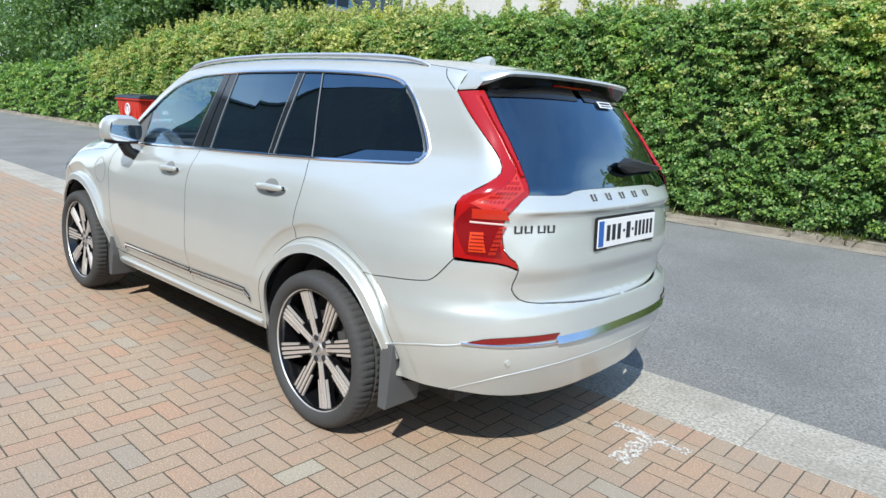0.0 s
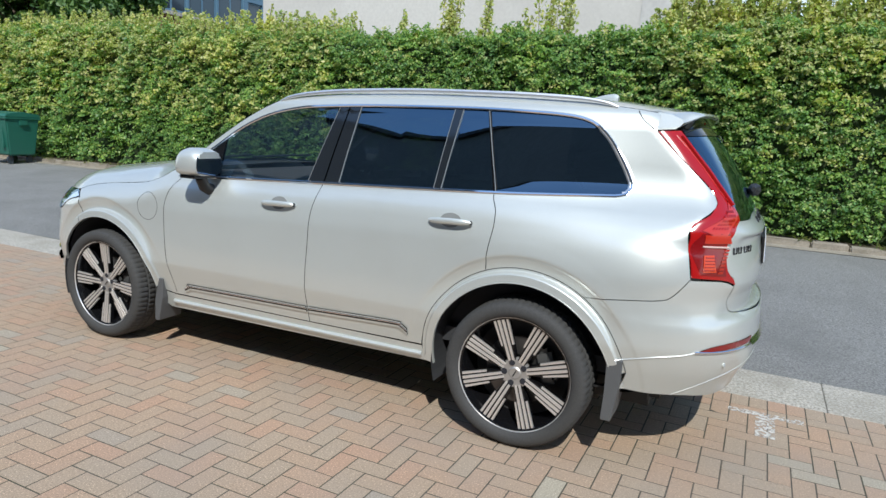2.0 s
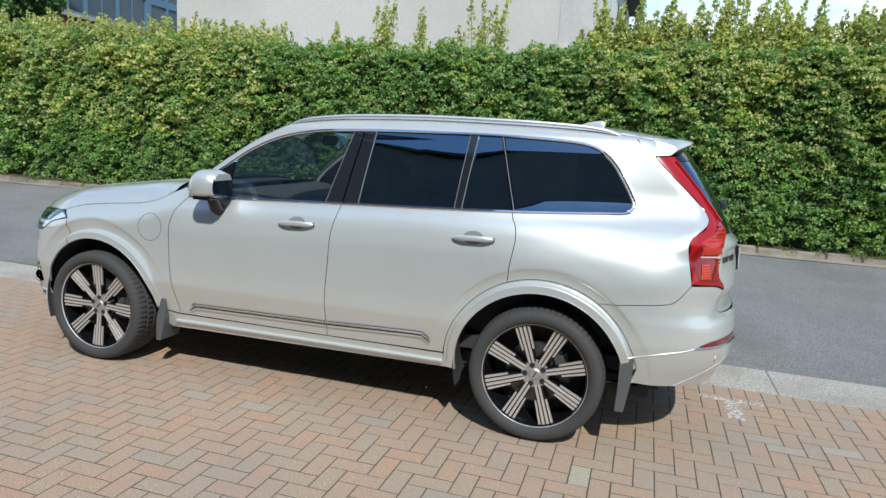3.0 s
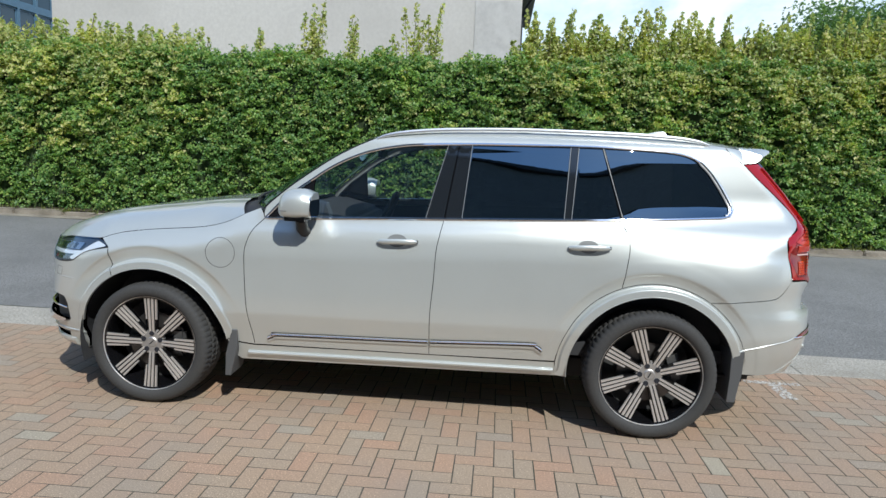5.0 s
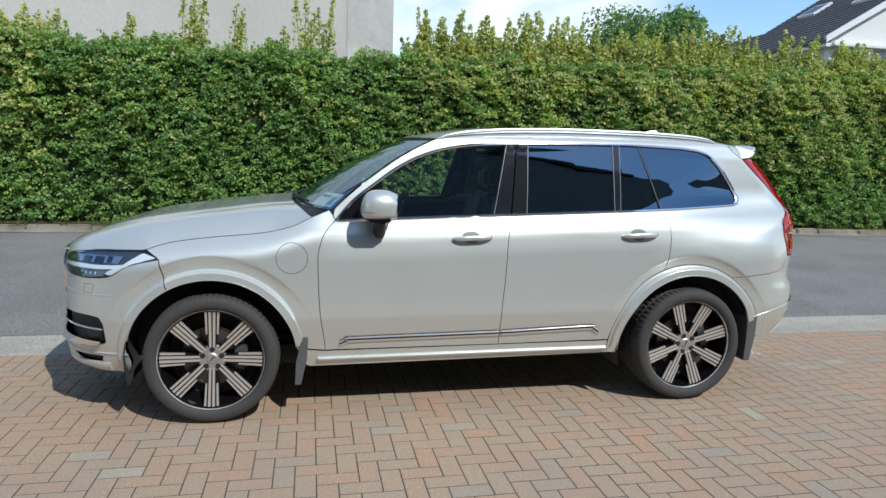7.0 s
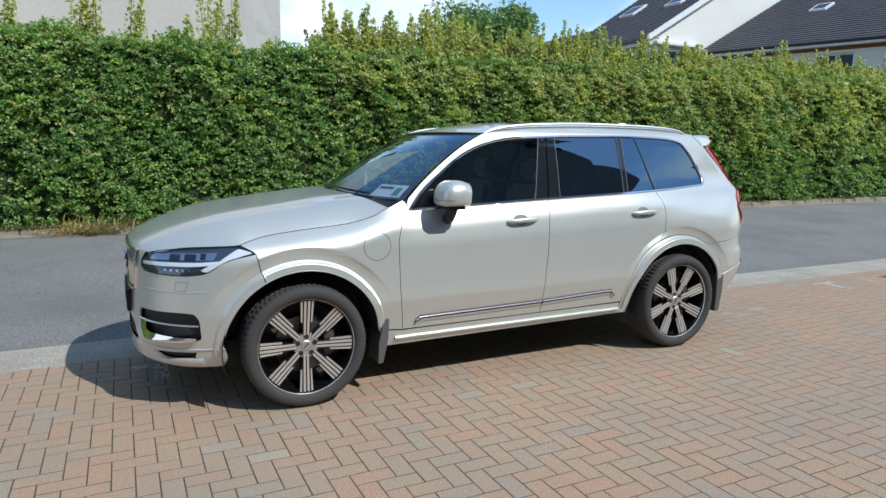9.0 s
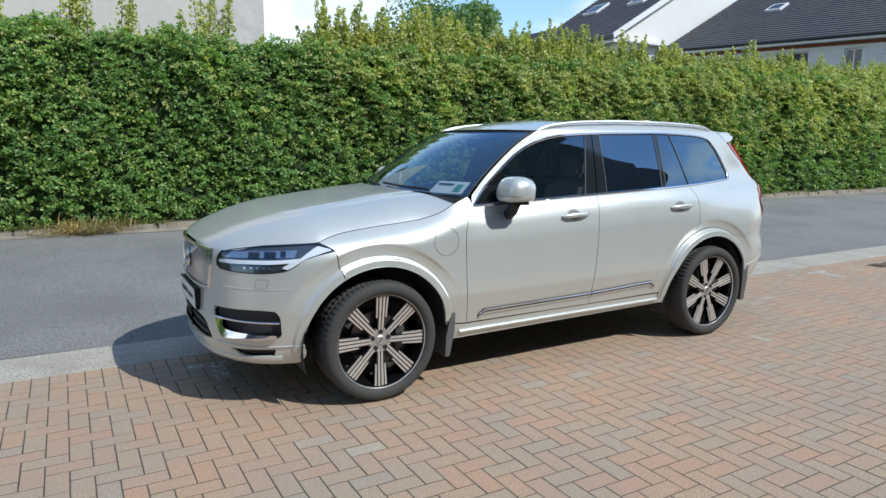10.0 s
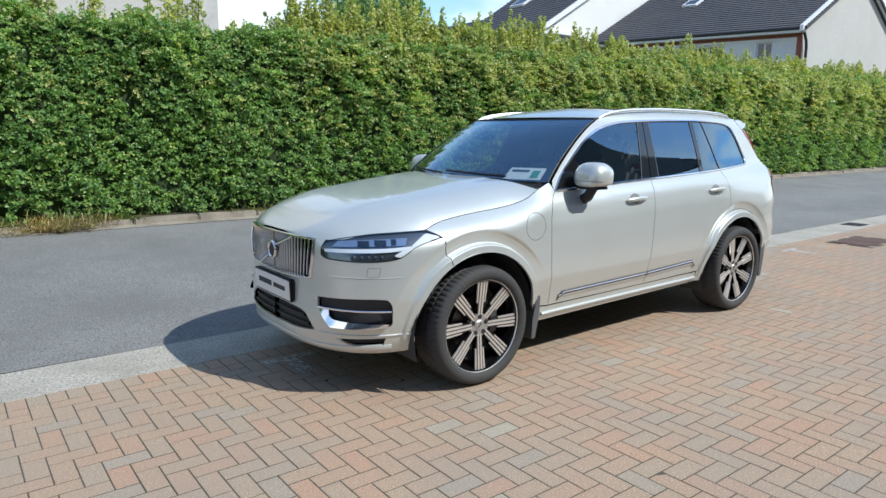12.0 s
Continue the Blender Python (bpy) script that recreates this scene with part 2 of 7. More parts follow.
def prism_bm(outline, lo, hi, axis="y", bm=None):
    """A closed outline of (a, b) pushed along an axis from lo to hi."""
    bm = bm or bmesh.new()
    spot = {"x": lambda a, b, c: (c, a, b), "y": lambda a, b, c: (a, c, b), "z": lambda a, b, c: (a, b, c)}[axis]
    ends = [[bm.verts.new(spot(a, b, c)) for a, b in outline] for c in (lo, hi)]
    n = len(outline)
    for ring in ends:
        bm.faces.new(ring)
    for i in range(n):
        bm.faces.new((ends[0][i], ends[0][(i + 1) % n], ends[1][(i + 1) % n], ends[1][i]))
    return bm


def tube_bm(points, radius, sides=6, bm=None, closed=False):
    """A round bar along points; radius is one number or one for each point."""
    bm = bm or bmesh.new()
    pts = [Vector(p) for p in points]
    radii = radius if isinstance(radius, (list, tuple)) else [radius] * len(pts)
    rings, n = [], len(pts)
    up = Vector((0.13, 0.21, 0.97))
    for i, p in enumerate(pts):
        a, b = pts[(i - 1) % n if closed else max(i - 1, 0)], pts[(i + 1) % n if closed else min(i + 1, n - 1)]
        t = (b - a).normalized()
        u = t.cross(up)
        u = u.normalized() if u.length > 1e-4 else Vector((1, 0, 0))
        w = t.cross(u)
        rings.append([bm.verts.new(p + (u * math.cos(k * math.tau / sides) + w * math.sin(k * math.tau / sides)) * radii[i]) for k in range(sides)])
    for i in range(n if closed else n - 1):
        for k in range(sides):
            a, b = rings[i], rings[(i + 1) % n]
            bm.faces.new((a[k], a[(k + 1) % sides], b[(k + 1) % sides], b[k]))
    if not closed:
        bm.faces.new(rings[0])
        bm.faces.new(rings[-1][::-1])
    return bm


def pchip(xs, ys):
    """A smooth curve through knots that never overshoots them."""
    xs, ys = np.array(xs, float), np.array(ys, float)
    h, d, m = np.diff(xs), np.diff(ys) / np.diff(xs), np.zeros(len(xs))
    m[0], m[-1] = d[0], d[-1]
    for i in range(1, len(xs) - 1):
        if d[i - 1] * d[i] > 0:
            m[i] = 2 * d[i - 1] * d[i] / (d[i - 1] + d[i])

    def at(x):
        x = np.clip(x, xs[0], xs[-1])
        i = np.clip(np.searchsorted(xs, x) - 1, 0, len(xs) - 2)
        t = (x - xs[i]) / h[i]
        return ys[i] * (1 + 2 * t) * (1 - t) ** 2 + h[i] * m[i] * t * (1 - t) ** 2 + ys[i + 1] * t * t * (3 - 2 * t) + h[i] * m[i + 1] * t * t * (t - 1)

    return at


# ---- ground, road, kerbs ----
ROAD_NEAR, ROAD_FAR = 1.05, 6.0


def road_z(y):
    """The road climbs gently from the paving to the hedge."""
    return 0.052 * max(y - ROAD_NEAR, 0) if y < ROAD_FAR else 0.052 * (ROAD_FAR - ROAD_NEAR)


def sheet(name, xs, ys, height, material, label, category):
    verts = [(x, y, height(x, y)) for y in ys for x in xs]
    n = len(xs)
    faces = [(j * n + i, j * n + i + 1, (j + 1) * n + i + 1, (j + 1) * n + i) for j in range(len(ys) - 1) for i in range(n - 1)]
    return tagged(new(name, mesh_of(name, verts, faces, material)), label, category, kind="structure")


sheet("ground", (-900, -80, -45, 60, 100, 900), (-900, -60, 6.9, 7.1, 60, 900), lambda x, y: -0.08 if y < 7 else 0.15, MAT["land"], "rough green open land reaching the horizon", "ground")
rng = np.random.default_rng(7)
road_ys = list(np.linspace(ROAD_NEAR, ROAD_FAR - 0.22, 9))
sheet("road", list(np.linspace(-60, 60, 61)), road_ys, lambda x, y: road_z(y) + 0.004 * math.sin(x * 1.3 + y), MAT["asphalt"], "grey sunlit asphalt road with pale worn patches", "road")
sheet("gutter", list(np.linspace(-60, 60, 121)), (ROAD_FAR - 0.225, ROAD_FAR + 0.02), lambda x, y: road_z(y) + 0.006, MAT["kerb"], "sandy concrete gutter strip along the hedge kerb", "gutter")
sheet("planting_bed", list(np.linspace(-60, 60, 61)), (ROAD_FAR + 0.12, 6.6, 8.2), lambda x, y: 0.33 + 0.02 * math.sin(3 * x), MAT["soil"], "dark soil strip under the hedge", "soil")
tagged(new("paving_bed", mesh_of("paving_bed", [(-40, -15.9, -0.0011), (45, -15.9, -0.0011), (45, 0.5, -0.0011), (-40, 0.5, -0.0011)], [(0, 1, 2, 3)], MAT["joint"])), "brown jointing sand bed under the block paving", "ground", kind="structure")

channel = thing("concrete_channel", "pale weathered concrete channel between block paving and road", "kerb", kind="structure")
x = -45.0
while x < 45:
    length = 2.4
    bm = box_bm((x + 0.0015, 0.505, -0.12), (x + length - 0.0015, 1.05, 0.0))
    bmesh.ops.bevel(bm, geom=[e for e in bm.edges if all(v.co.z > -0.01 for v in e.verts)], offset=0.005, segments=1, affect="EDGES")
    for v in bm.verts:
        if v.co.z > -0.02:
            v.co.z += random.uniform(-0.003, 0.003)
    part("slab", bm, MAT["channel"], channel)
    x += length

kerb = thing("hedge_kerb", "low worn concrete kerb stones along the foot of the hedge", "kerb", kind="structure")
x = -45.0
while x < 45:
    length = random.choice((0.6, 0.9, 0.9, 0.45))
    top = 0.345 + random.uniform(-0.02, 0.02)
    bm = box_bm((x + 0.006, 6.0 + random.uniform(-0.01, 0.015), 0.1), (x + length - 0.006, 6.15, top), 0.018)
    for v in bm.verts:
        v.co += Vector((0, random.uniform(-0.006, 0.006), random.uniform(-0.007, 0.004)))
    part("kerb_stone", bm, MAT["kerb"], kerb)
    x += length

# Painted bay marks: a bar along the road and a short stem towards the bay.
for x in (-2.26, 2.66, 5.06):
    verts = [(x - 0.2, 0.2, 0.0035), (x + 0.2, 0.2, 0.0035), (x + 0.2, 0.265, 0.0035), (x - 0.2, 0.265, 0.0035), (x - 0.05, -0.1, 0.0035), (x + 0.05, -0.1, 0.0035), (x + 0.05, 0.2, 0.0035), (x - 0.05, 0.2, 0.0035)]
    tagged(new("bay_mark", mesh_of("bay_mark", verts, [(0, 1, 2, 3), (4, 5, 6, 7)], MAT["paint_mark"])), "worn white painted T mark on block paving", "road marking", "parking bay marks")

cover = thing("manhole_cover", "rusty brown iron manhole cover set in the paving", "manhole cover", at=(6.72, -0.06, 0))
part("frame", box_bm((-0.48, -0.25, -0.05), (0.48, 0.25, 0.004), 0.003), MAT["cover_metal"], cover)
part("lid", box_bm((-0.44, -0.21, -0.04), (-0.004, 0.21, 0.008), 0.004), MAT["cover_metal"], cover)
part("lid", box_bm((0.004, -0.21, -0.04), (0.44, 0.21, 0.008), 0.004), MAT["cover_metal"], cover)
gully = thing("gully_grate", "dark iron gully grate in the concrete channel", "drain grate", at=(8.7, 0.79, 0))
part("frame", box_bm((-0.2, -0.17, -0.05), (0.2, 0.17, 0.004), 0.003), MAT["cover_metal"], gully)
for i in range(6):
    part("bar", box_bm((-0.17 + i * 0.062, -0.14, -0.03), (-0.14 + i * 0.062, 0.14, 0.009)), MAT["dark_metal"], gully)


# ---- foliage ----
def leaf_arrays(places, outward, size, rng, droop=0.3, upright=0.5, facing=None):
    """Folded diamond leaves at places: corner arrays and triangles."""
    n = len(places)
    along = rng.normal(size=(n, 3)) * 0.8 + outward * 0.7
    along[:, 2] -= droop
    along /= np.linalg.norm(along, axis=1, keepdims=True)
    face = rng.normal(size=(n, 3)) * 0.5 + outward * 0.75 if facing is None else rng.normal(size=(n, 3)) * 0.55 + facing
    face[:, 2] += upright
    side = np.cross(along, face)
    side /= np.linalg.norm(side, axis=1, keepdims=True) + 1e-9
    up = np.cross(side, along)
    s = size * rng.uniform(0.7, 1.35, (n, 1))
    base, tip = places - along * s * 0.5, places + along * s * 0.5 - up * s * 0.12
    mid = places + up * s * 0.1
    left, right = mid + side * s * 0.36, mid - side * s * 0.36
    verts = np.stack([base, right, tip, left], 1).reshape(-1, 3)
    i = np.arange(n)[:, None] * 4
    tris = np.concatenate([i + [0, 1, 2], i + [0, 2, 3]], 1).reshape(-1, 3)
    return verts, tris


HEDGE_TOP = pchip((-45, -24, -17, -12, -7, 0, 3, 6, 10, 16, 24, 45), (2.2, 2.5, 3.15, 3.35, 3.15, 3.08, 3.12, 3.16, 3.27, 3.42, 3.55, 3.7))


def bulge(x, z):
    return 0.07 * np.sin(2.1 * x + 1.3 * z) + 0.06 * np.sin(4.7 * x - 3.1 * z + 1.0) + 0.04 * np.sin(9.3 * x + 7.1 * z) + 0.03 * np.sin(17 * x - 13 * z + 2)


def hedge_top(x):
    return HEDGE_TOP(x) + 0.06 * np.sin(3.3 * x) + 0.05 * np.sin(7.9 * x + 1)


def hedge_leaves(x0, x1, density, size, rng, young=False, low=0.10):
    """Sprays of leaves standing out of the clipped front by different amounts, and a looser top."""
    per = 13
    n = int((x1 - x0) * 3.0 * density / per)
    x = rng.uniform(x0, x1, n)
    top = hedge_top(x)
    z = 0.38 + (top - 0.38) * (rng.uniform(low, 1.0, n) ** 0.45 if young else rng.uniform(0, 1, n) ** 0.92)
    lean = 0.10 * (z - 0.4) / 2.7 + 0.18 * np.clip((z - top + 0.3) / 0.3, 0, 1) ** 2
    jut = rng.exponential(0.045, n).clip(0, 0.20) - 0.11 * (rng.uniform(size=n) < 0.4) + (0.03 if young else 0)
    mid = np.stack([x, 6.36 + lean - bulge(x, z) - jut, z], 1)
    way = np.stack([rng.normal(0, 0.8, n), -rng.uniform(0.2, 1.0, n), rng.normal(0.0, 0.35, n)], 1)
    m = int((x1 - x0) * 1.0 * density / per)
    xt = rng.uniform(x0, x1, m)
    mid = np.concatenate([mid, np.stack([xt, rng.uniform(6.42, 7.5, m), hedge_top(xt) + rng.normal(0.0, 0.06, m)], 1)])
    way = np.concatenate([way, np.stack([rng.normal(0, 0.6, m), rng.normal(-0.2, 0.6, m), rng.uniform(0.3, 1.0, m)], 1)])
    way /= np.linalg.norm(way, axis=1, keepdims=True)
    reach = size * rng.uniform(2.2, 4.2, len(mid))[:, None]
    t = np.tile(np.linspace(-0.5, 0.5, per), (len(mid), 1))
    across = np.cross(way, [0.0, -0.45, 0.9])
    across /= np.linalg.norm(across, axis=1, keepdims=True) + 1e-9
    wing = np.where(np.arange(per) % 2 == 0, 1.0, -1.0) * (0.55 - 0.5 * np.abs(t)) * rng.uniform(0.5, 1.3, t.shape)
    places = mid[:, None] + way[:, None] * (t * reach)[..., None] + across[:, None] * (wing * size * 1.35)[..., None] + rng.normal(0, 0.012, (*t.shape, 3))
    places[..., 2] -= (t + 0.5) ** 2 * size * 0.5
    out = way[:, None] * 0.7 + across[:, None] * (np.sign(wing) * 0.9)[..., None]
    return leaf_arrays(places.reshape(-1, 3), out.reshape(-1, 3), size, rng, 0.15, 0.0, (0.0, -0.62, 0.78))


def shoot_arrays(x, y, z, height, rng, lean=None, leaf=0.06):
    """One upright shoot: the points of its stem, and its leaves."""
    lean = rng.normal(0, 0.12, 2) if lean is None else lean
    n = max(int(height / 0.022), 4)
    t = np.linspace(0, 1, n)
    bend = t ** 1.5
    stem = np.stack([x + lean[0] * height * bend, y + lean[1] * height * bend, z + height * t], 1)
    per = 3
    turn = rng.uniform(0, math.tau, (n, per))
    reach = (0.135 * (1 - 0.8 * t))[:, None] * rng.uniform(0.4, 1.2, (n, per))
    off = np.stack([np.cos(turn) * reach, np.sin(turn) * reach, rng.normal(0, 0.012, (n, per))], -1)
    places = (stem[:, None] + off).reshape(-1, 3)
    out = off.reshape(-1, 3) / (np.linalg.norm(off.reshape(-1, 3), axis=1, keepdims=True) + 1e-6)
    keep = rng.uniform(size=len(places)) < 0.7
    return stem, places[keep], out[keep]


hedge = thing("hedge", "tall clipped green hedge with yellowish new shoots on top", "hedge")
# Dark sheet behind the leaves: blocks light, its colour stands for inner shade.
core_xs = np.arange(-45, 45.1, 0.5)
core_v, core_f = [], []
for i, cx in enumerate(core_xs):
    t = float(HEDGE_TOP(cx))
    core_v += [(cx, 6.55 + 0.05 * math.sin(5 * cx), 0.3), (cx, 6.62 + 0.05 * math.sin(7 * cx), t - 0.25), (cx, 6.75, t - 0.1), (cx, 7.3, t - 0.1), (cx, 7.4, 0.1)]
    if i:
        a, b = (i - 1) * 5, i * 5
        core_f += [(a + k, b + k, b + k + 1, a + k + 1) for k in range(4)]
core_shade_mat = rough_surface("hedge_inner_shade", (0.022, 0.038, 0.016), (0.05, 0.08, 0.03), (0.03, 0.03, 0.016), 14, 2.0)
child("inner_growth", mesh_of("inner_growth", core_v, core_f, core_shade_mat), hedge, "dark sheet inside the hedge, coloured as its inner shade")
for x0, x1, density, size in ((-10, 13, 2500, 0.049), (13, 26, 1000, 0.072), (26, 45, 160, 0.12), (-20, -10, 950, 0.075), (-45, -20, 170, 0.13)):
    child("foliage", arrays_mesh("foliage", *hedge_leaves(x0, x1, density, size, rng), MAT["leaf"]), hedge, kind="stuff")
for x0, x1, density, size in ((0.5, 5, 420, 0.052), (5, 14, 800, 0.052), (14, 40, 520, 0.078), (-22, -5, 560, 0.066), (-5, 0.5, 120, 0.052)):
    child("young_foliage", arrays_mesh("young_foliage", *hedge_leaves(x0, x1, density, size, rng, True), MAT["young_leaf"]), hedge, "yellow-green young leaves near the top", "stuff")

for x0, x1, density, size in ((0.8, 5, 330, 0.054), (5, 14, 520, 0.056), (14, 40, 300, 0.08), (-20, -6, 320, 0.068)):
    child("young_foliage", arrays_mesh("young_foliage", *hedge_leaves(x0, x1, density, size, rng, True, 0.62), MAT["young_leaf"]), hedge, "yellow-green young leaves near the top", "stuff")

stems, sp, so = bmesh.new(), [], []
tall = ((-6.82, 0.7), (-5.51, 0.35), (-4.84, 0.55), (-3.76, 0.6), (-2.9, 1.0), (-2.72, 1.05), (-2.1, 0.85), (-1.04, 1.1), (-0.7, 1.05), (-1.51, 0.5), (-0.1, 0.3), (1.0, 0.95), (1.32, 0.8), (1.6, 0.98), (1.92, 0.9), (2.18, 0.75), (2.9, 0.9), (3.38, 0.7), (3.64, 1.0), (4.19, 0.6), (4.8, 0.6), (5.78, 0.65), (7.09, 0.5), (8.66, 0.7), (10.9, 0.65), (13.8, 0.5), (17.4, 0.6))
more = [(x, 0.55 + 0.5 * rng.uniform()) for x in rng.uniform(0.8, 7.0, 44)] + [(x, 0.5 + 0.5 * rng.uniform()) for x in rng.uniform(3.5, 14.0, 46)] + [(x, 0.4 + 0.45 * rng.uniform()) for x in rng.uniform(6.0, 34, 110)]
for x, h in (*tall, *more):
    for k in range(6 if h > 0.6 else 4):
        px, py = x + rng.normal(0, 0.075), rng.uniform(6.75, 7.1)
        s, p, o = shoot_arrays(px, py, float(HEDGE_TOP(x)) - 0.05, h * (1 - 0.14 * k), rng, (rng.normal(0.04, 0.07), 0.0))
        tube_bm([tuple(q) for q in s[:: max(len(s) // 5, 1)]], 0.006, 4, stems)
        sp.append(p), so.append(o)
for x in np.concatenate([rng.uniform(-16, 0.5, 150), rng.uniform(0.7, 14, 1300), rng.uniform(14, 36, 900), rng.uniform(-24, -5, 1000)]):
    dense = 1.05 if x > 6 else (1.15 if x > 0.7 else (1.15 if x < -5 else 0.35))
    h = (0.10 + 0.42 * rng.uniform() ** 1.6) * dense
    s, p, o = shoot_arrays(x, rng.uniform(6.6, 7.5), float(HEDGE_TOP(x)) - 0.06, h, rng)
    tube_bm([tuple(q) for q in s[:: max(len(s) // 3, 1)]], 0.005, 3, stems)
    sp.append(p), so.append(o)
part("twig_growth", stems, MAT["stem"], hedge)
child("young_growth", arrays_mesh("young_growth", *leaf_arrays(np.concatenate(sp), np.concatenate(so), 0.068, rng, 0.0, 0.3), MAT["young_leaf"]), hedge, "yellow-green young shoots", "stuff")


straw_mat = leaf_material("dry_straw", ((0.0, (0.34, 0.25, 0.11)), (0.6, (0.52, 0.42, 0.20)), (1.0, (0.70, 0.62, 0.38))), 0.2)
weed_mat = leaf_material("kerb_weed", ((0.0, (0.12, 0.17, 0.05)), (0.6, (0.22, 0.27, 0.08)), (1.0, (0.38, 0.36, 0.15))))


def blades(centres, per, spread, length, width, rise, rng):
    """Thin bent blades fanning out from points."""
    n = len(centres) * per
    root = np.repeat(np.array(centres, float), per, 0) + rng.normal(0, spread, (n, 3)) * [1, 0.5, 0.08]
    way = rng.normal(size=(n, 3)) * [1.0, 0.7, 0.3] + [0, -0.3, rise]
    way /= np.linalg.norm(way, axis=1, keepdims=True)
    size = length * rng.uniform(0.4, 1.2, (n, 1))
    side = np.cross(way, [0.1, 0.3, 1.0])
    side *= width / (np.linalg.norm(side, axis=1, keepdims=True) + 1e-9)
    mid, tip = root + way * size * 0.55, root + way * size - [0, 0, 1] * size * 0.25
    tip[:, 2] = np.maximum(tip[:, 2], root[:, 2] + 0.004)
    verts = np.stack([root - side, root + side, mid + side, tip, mid - side], 1).reshape(-1, 3)
    i = np.arange(n)[:, None] * 5
    return verts, np.concatenate([i + [0, 1, 2], i + [0, 2, 4], i + [4, 2, 3]], 1).reshape(-1, 3)


straw = thing("dry_weeds", "clump of dry yellow straw and weeds on the hedge kerb", "weeds")
places = [(-2.85 + 0.30 * rng.normal(), rng.uniform(5.80, 6.0), road_z(5.78) + 0.015 + 0.05 * rng.uniform()) for _ in range(26)] + [(-2.85 + 0.30 * rng.normal(), rng.uniform(6.05, 6.2), 0.34) for _ in range(18)]
child("stalks", arrays_mesh("stalks", *blades(places, 16, 0.07, 0.30, 0.005, 0.45, rng), straw_mat), straw, kind="stuff")
kerb_weeds = thing("kerb_weeds", "low green and dry weeds growing along the kerb", "weeds")
places = [(x, rng.uniform(6.02, 6.22), 0.33) for x in np.concatenate([rng.uniform(-4.2, -1.8, 26), rng.uniform(-14, 18, 170)])]
child("tufts", arrays_mesh("tufts", *blades(places, 12, 0.05, 0.16, 0.006, 0.7, rng), weed_mat), kerb_weeds, kind="stuff")


def grow_tree(name, label, at, height, spread, leaf, count, rng, trunk_r=0.18, low=0.35, lumps=26, fat=1.0):
    tree = thing(name, label, "tree", at=at)
    wood = tube_bm([(0, 0, -0.2), (0.05, 0.02, height * 0.3), (0.0, 0.08, height * 0.6), (0.05, 0.0, height * 0.9)], [trunk_r, trunk_r * 0.8, trunk_r * 0.5, trunk_r * 0.15], 8)
    mids = []
    for k in range(lumps):
        z = height * rng.uniform(low, 0.93)
        r = spread * math.sqrt(max(0.12, 1 - ((z / height - 0.6) / 0.46) ** 2)) * rng.uniform(0.45, 0.95)
        a = rng.uniform(0, math.tau)
        tip = np.array([math.cos(a) * r, math.sin(a) * r, z])
        start = np.array([0.03, 0.03, z * rng.uniform(0.45, 0.75)])
        tube_bm([tuple(start), tuple((start + tip) / 2 + [0, 0, 0.05 * height]), tuple(tip)], [trunk_r * 0.3, trunk_r * 0.18, trunk_r * 0.05], 5, wood)
        mids.append(tip)
    part("trunk", wood, MAT["bark"], tree, "bare brown trunk and limbs")
    mids = np.array(mids)
    pick = rng.integers(0, len(mids), count)
    off = rng.normal(size=(count, 3))
    off /= np.linalg.norm(off, axis=1, keepdims=True)
    rad = spread * fat * rng.uniform(0.22, 0.42, len(mids))[pick] * rng.uniform(0.55, 1.08, count)
    places = mids[pick] + off * rad[:, None] * [1, 1, 0.8]
    child("crown", arrays_mesh("crown", *leaf_arrays(places, off, leaf, rng), MAT["tree_leaf"]), tree, kind="stuff")
    return tree


grow_tree("tree", "broad dark green leafy tree behind the hedge", (21.8, 38.6, 0), 11.6, 4.3, 0.26, 26000, rng, lumps=40, fat=1.25)
for at, h, s in (((-15.6, 9.3, 0), 6.4, 1.9), ((-17.0, 8.7, 0), 6.2, 2.0), ((-20.4, 8.8, 0), 7.6, 2.6), ((-18.5, 9.6, 0), 8.5, 2.6), ((-22.5, 9.6, 0), 9.0, 3.2), ((-26.5, 9.6, 0), 8.5, 3.2), ((-31, 9.5, 0), 8.0, 3.2), ((-37, 9.5, 0), 8.5, 3.6), ((-43, 8.0, 0), 8.0, 3.5)):
    grow_tree("tree", "dense dark green tree rising behind the hedge", at, h, s, 0.17, 17000, rng, low=0.12, lumps=34)


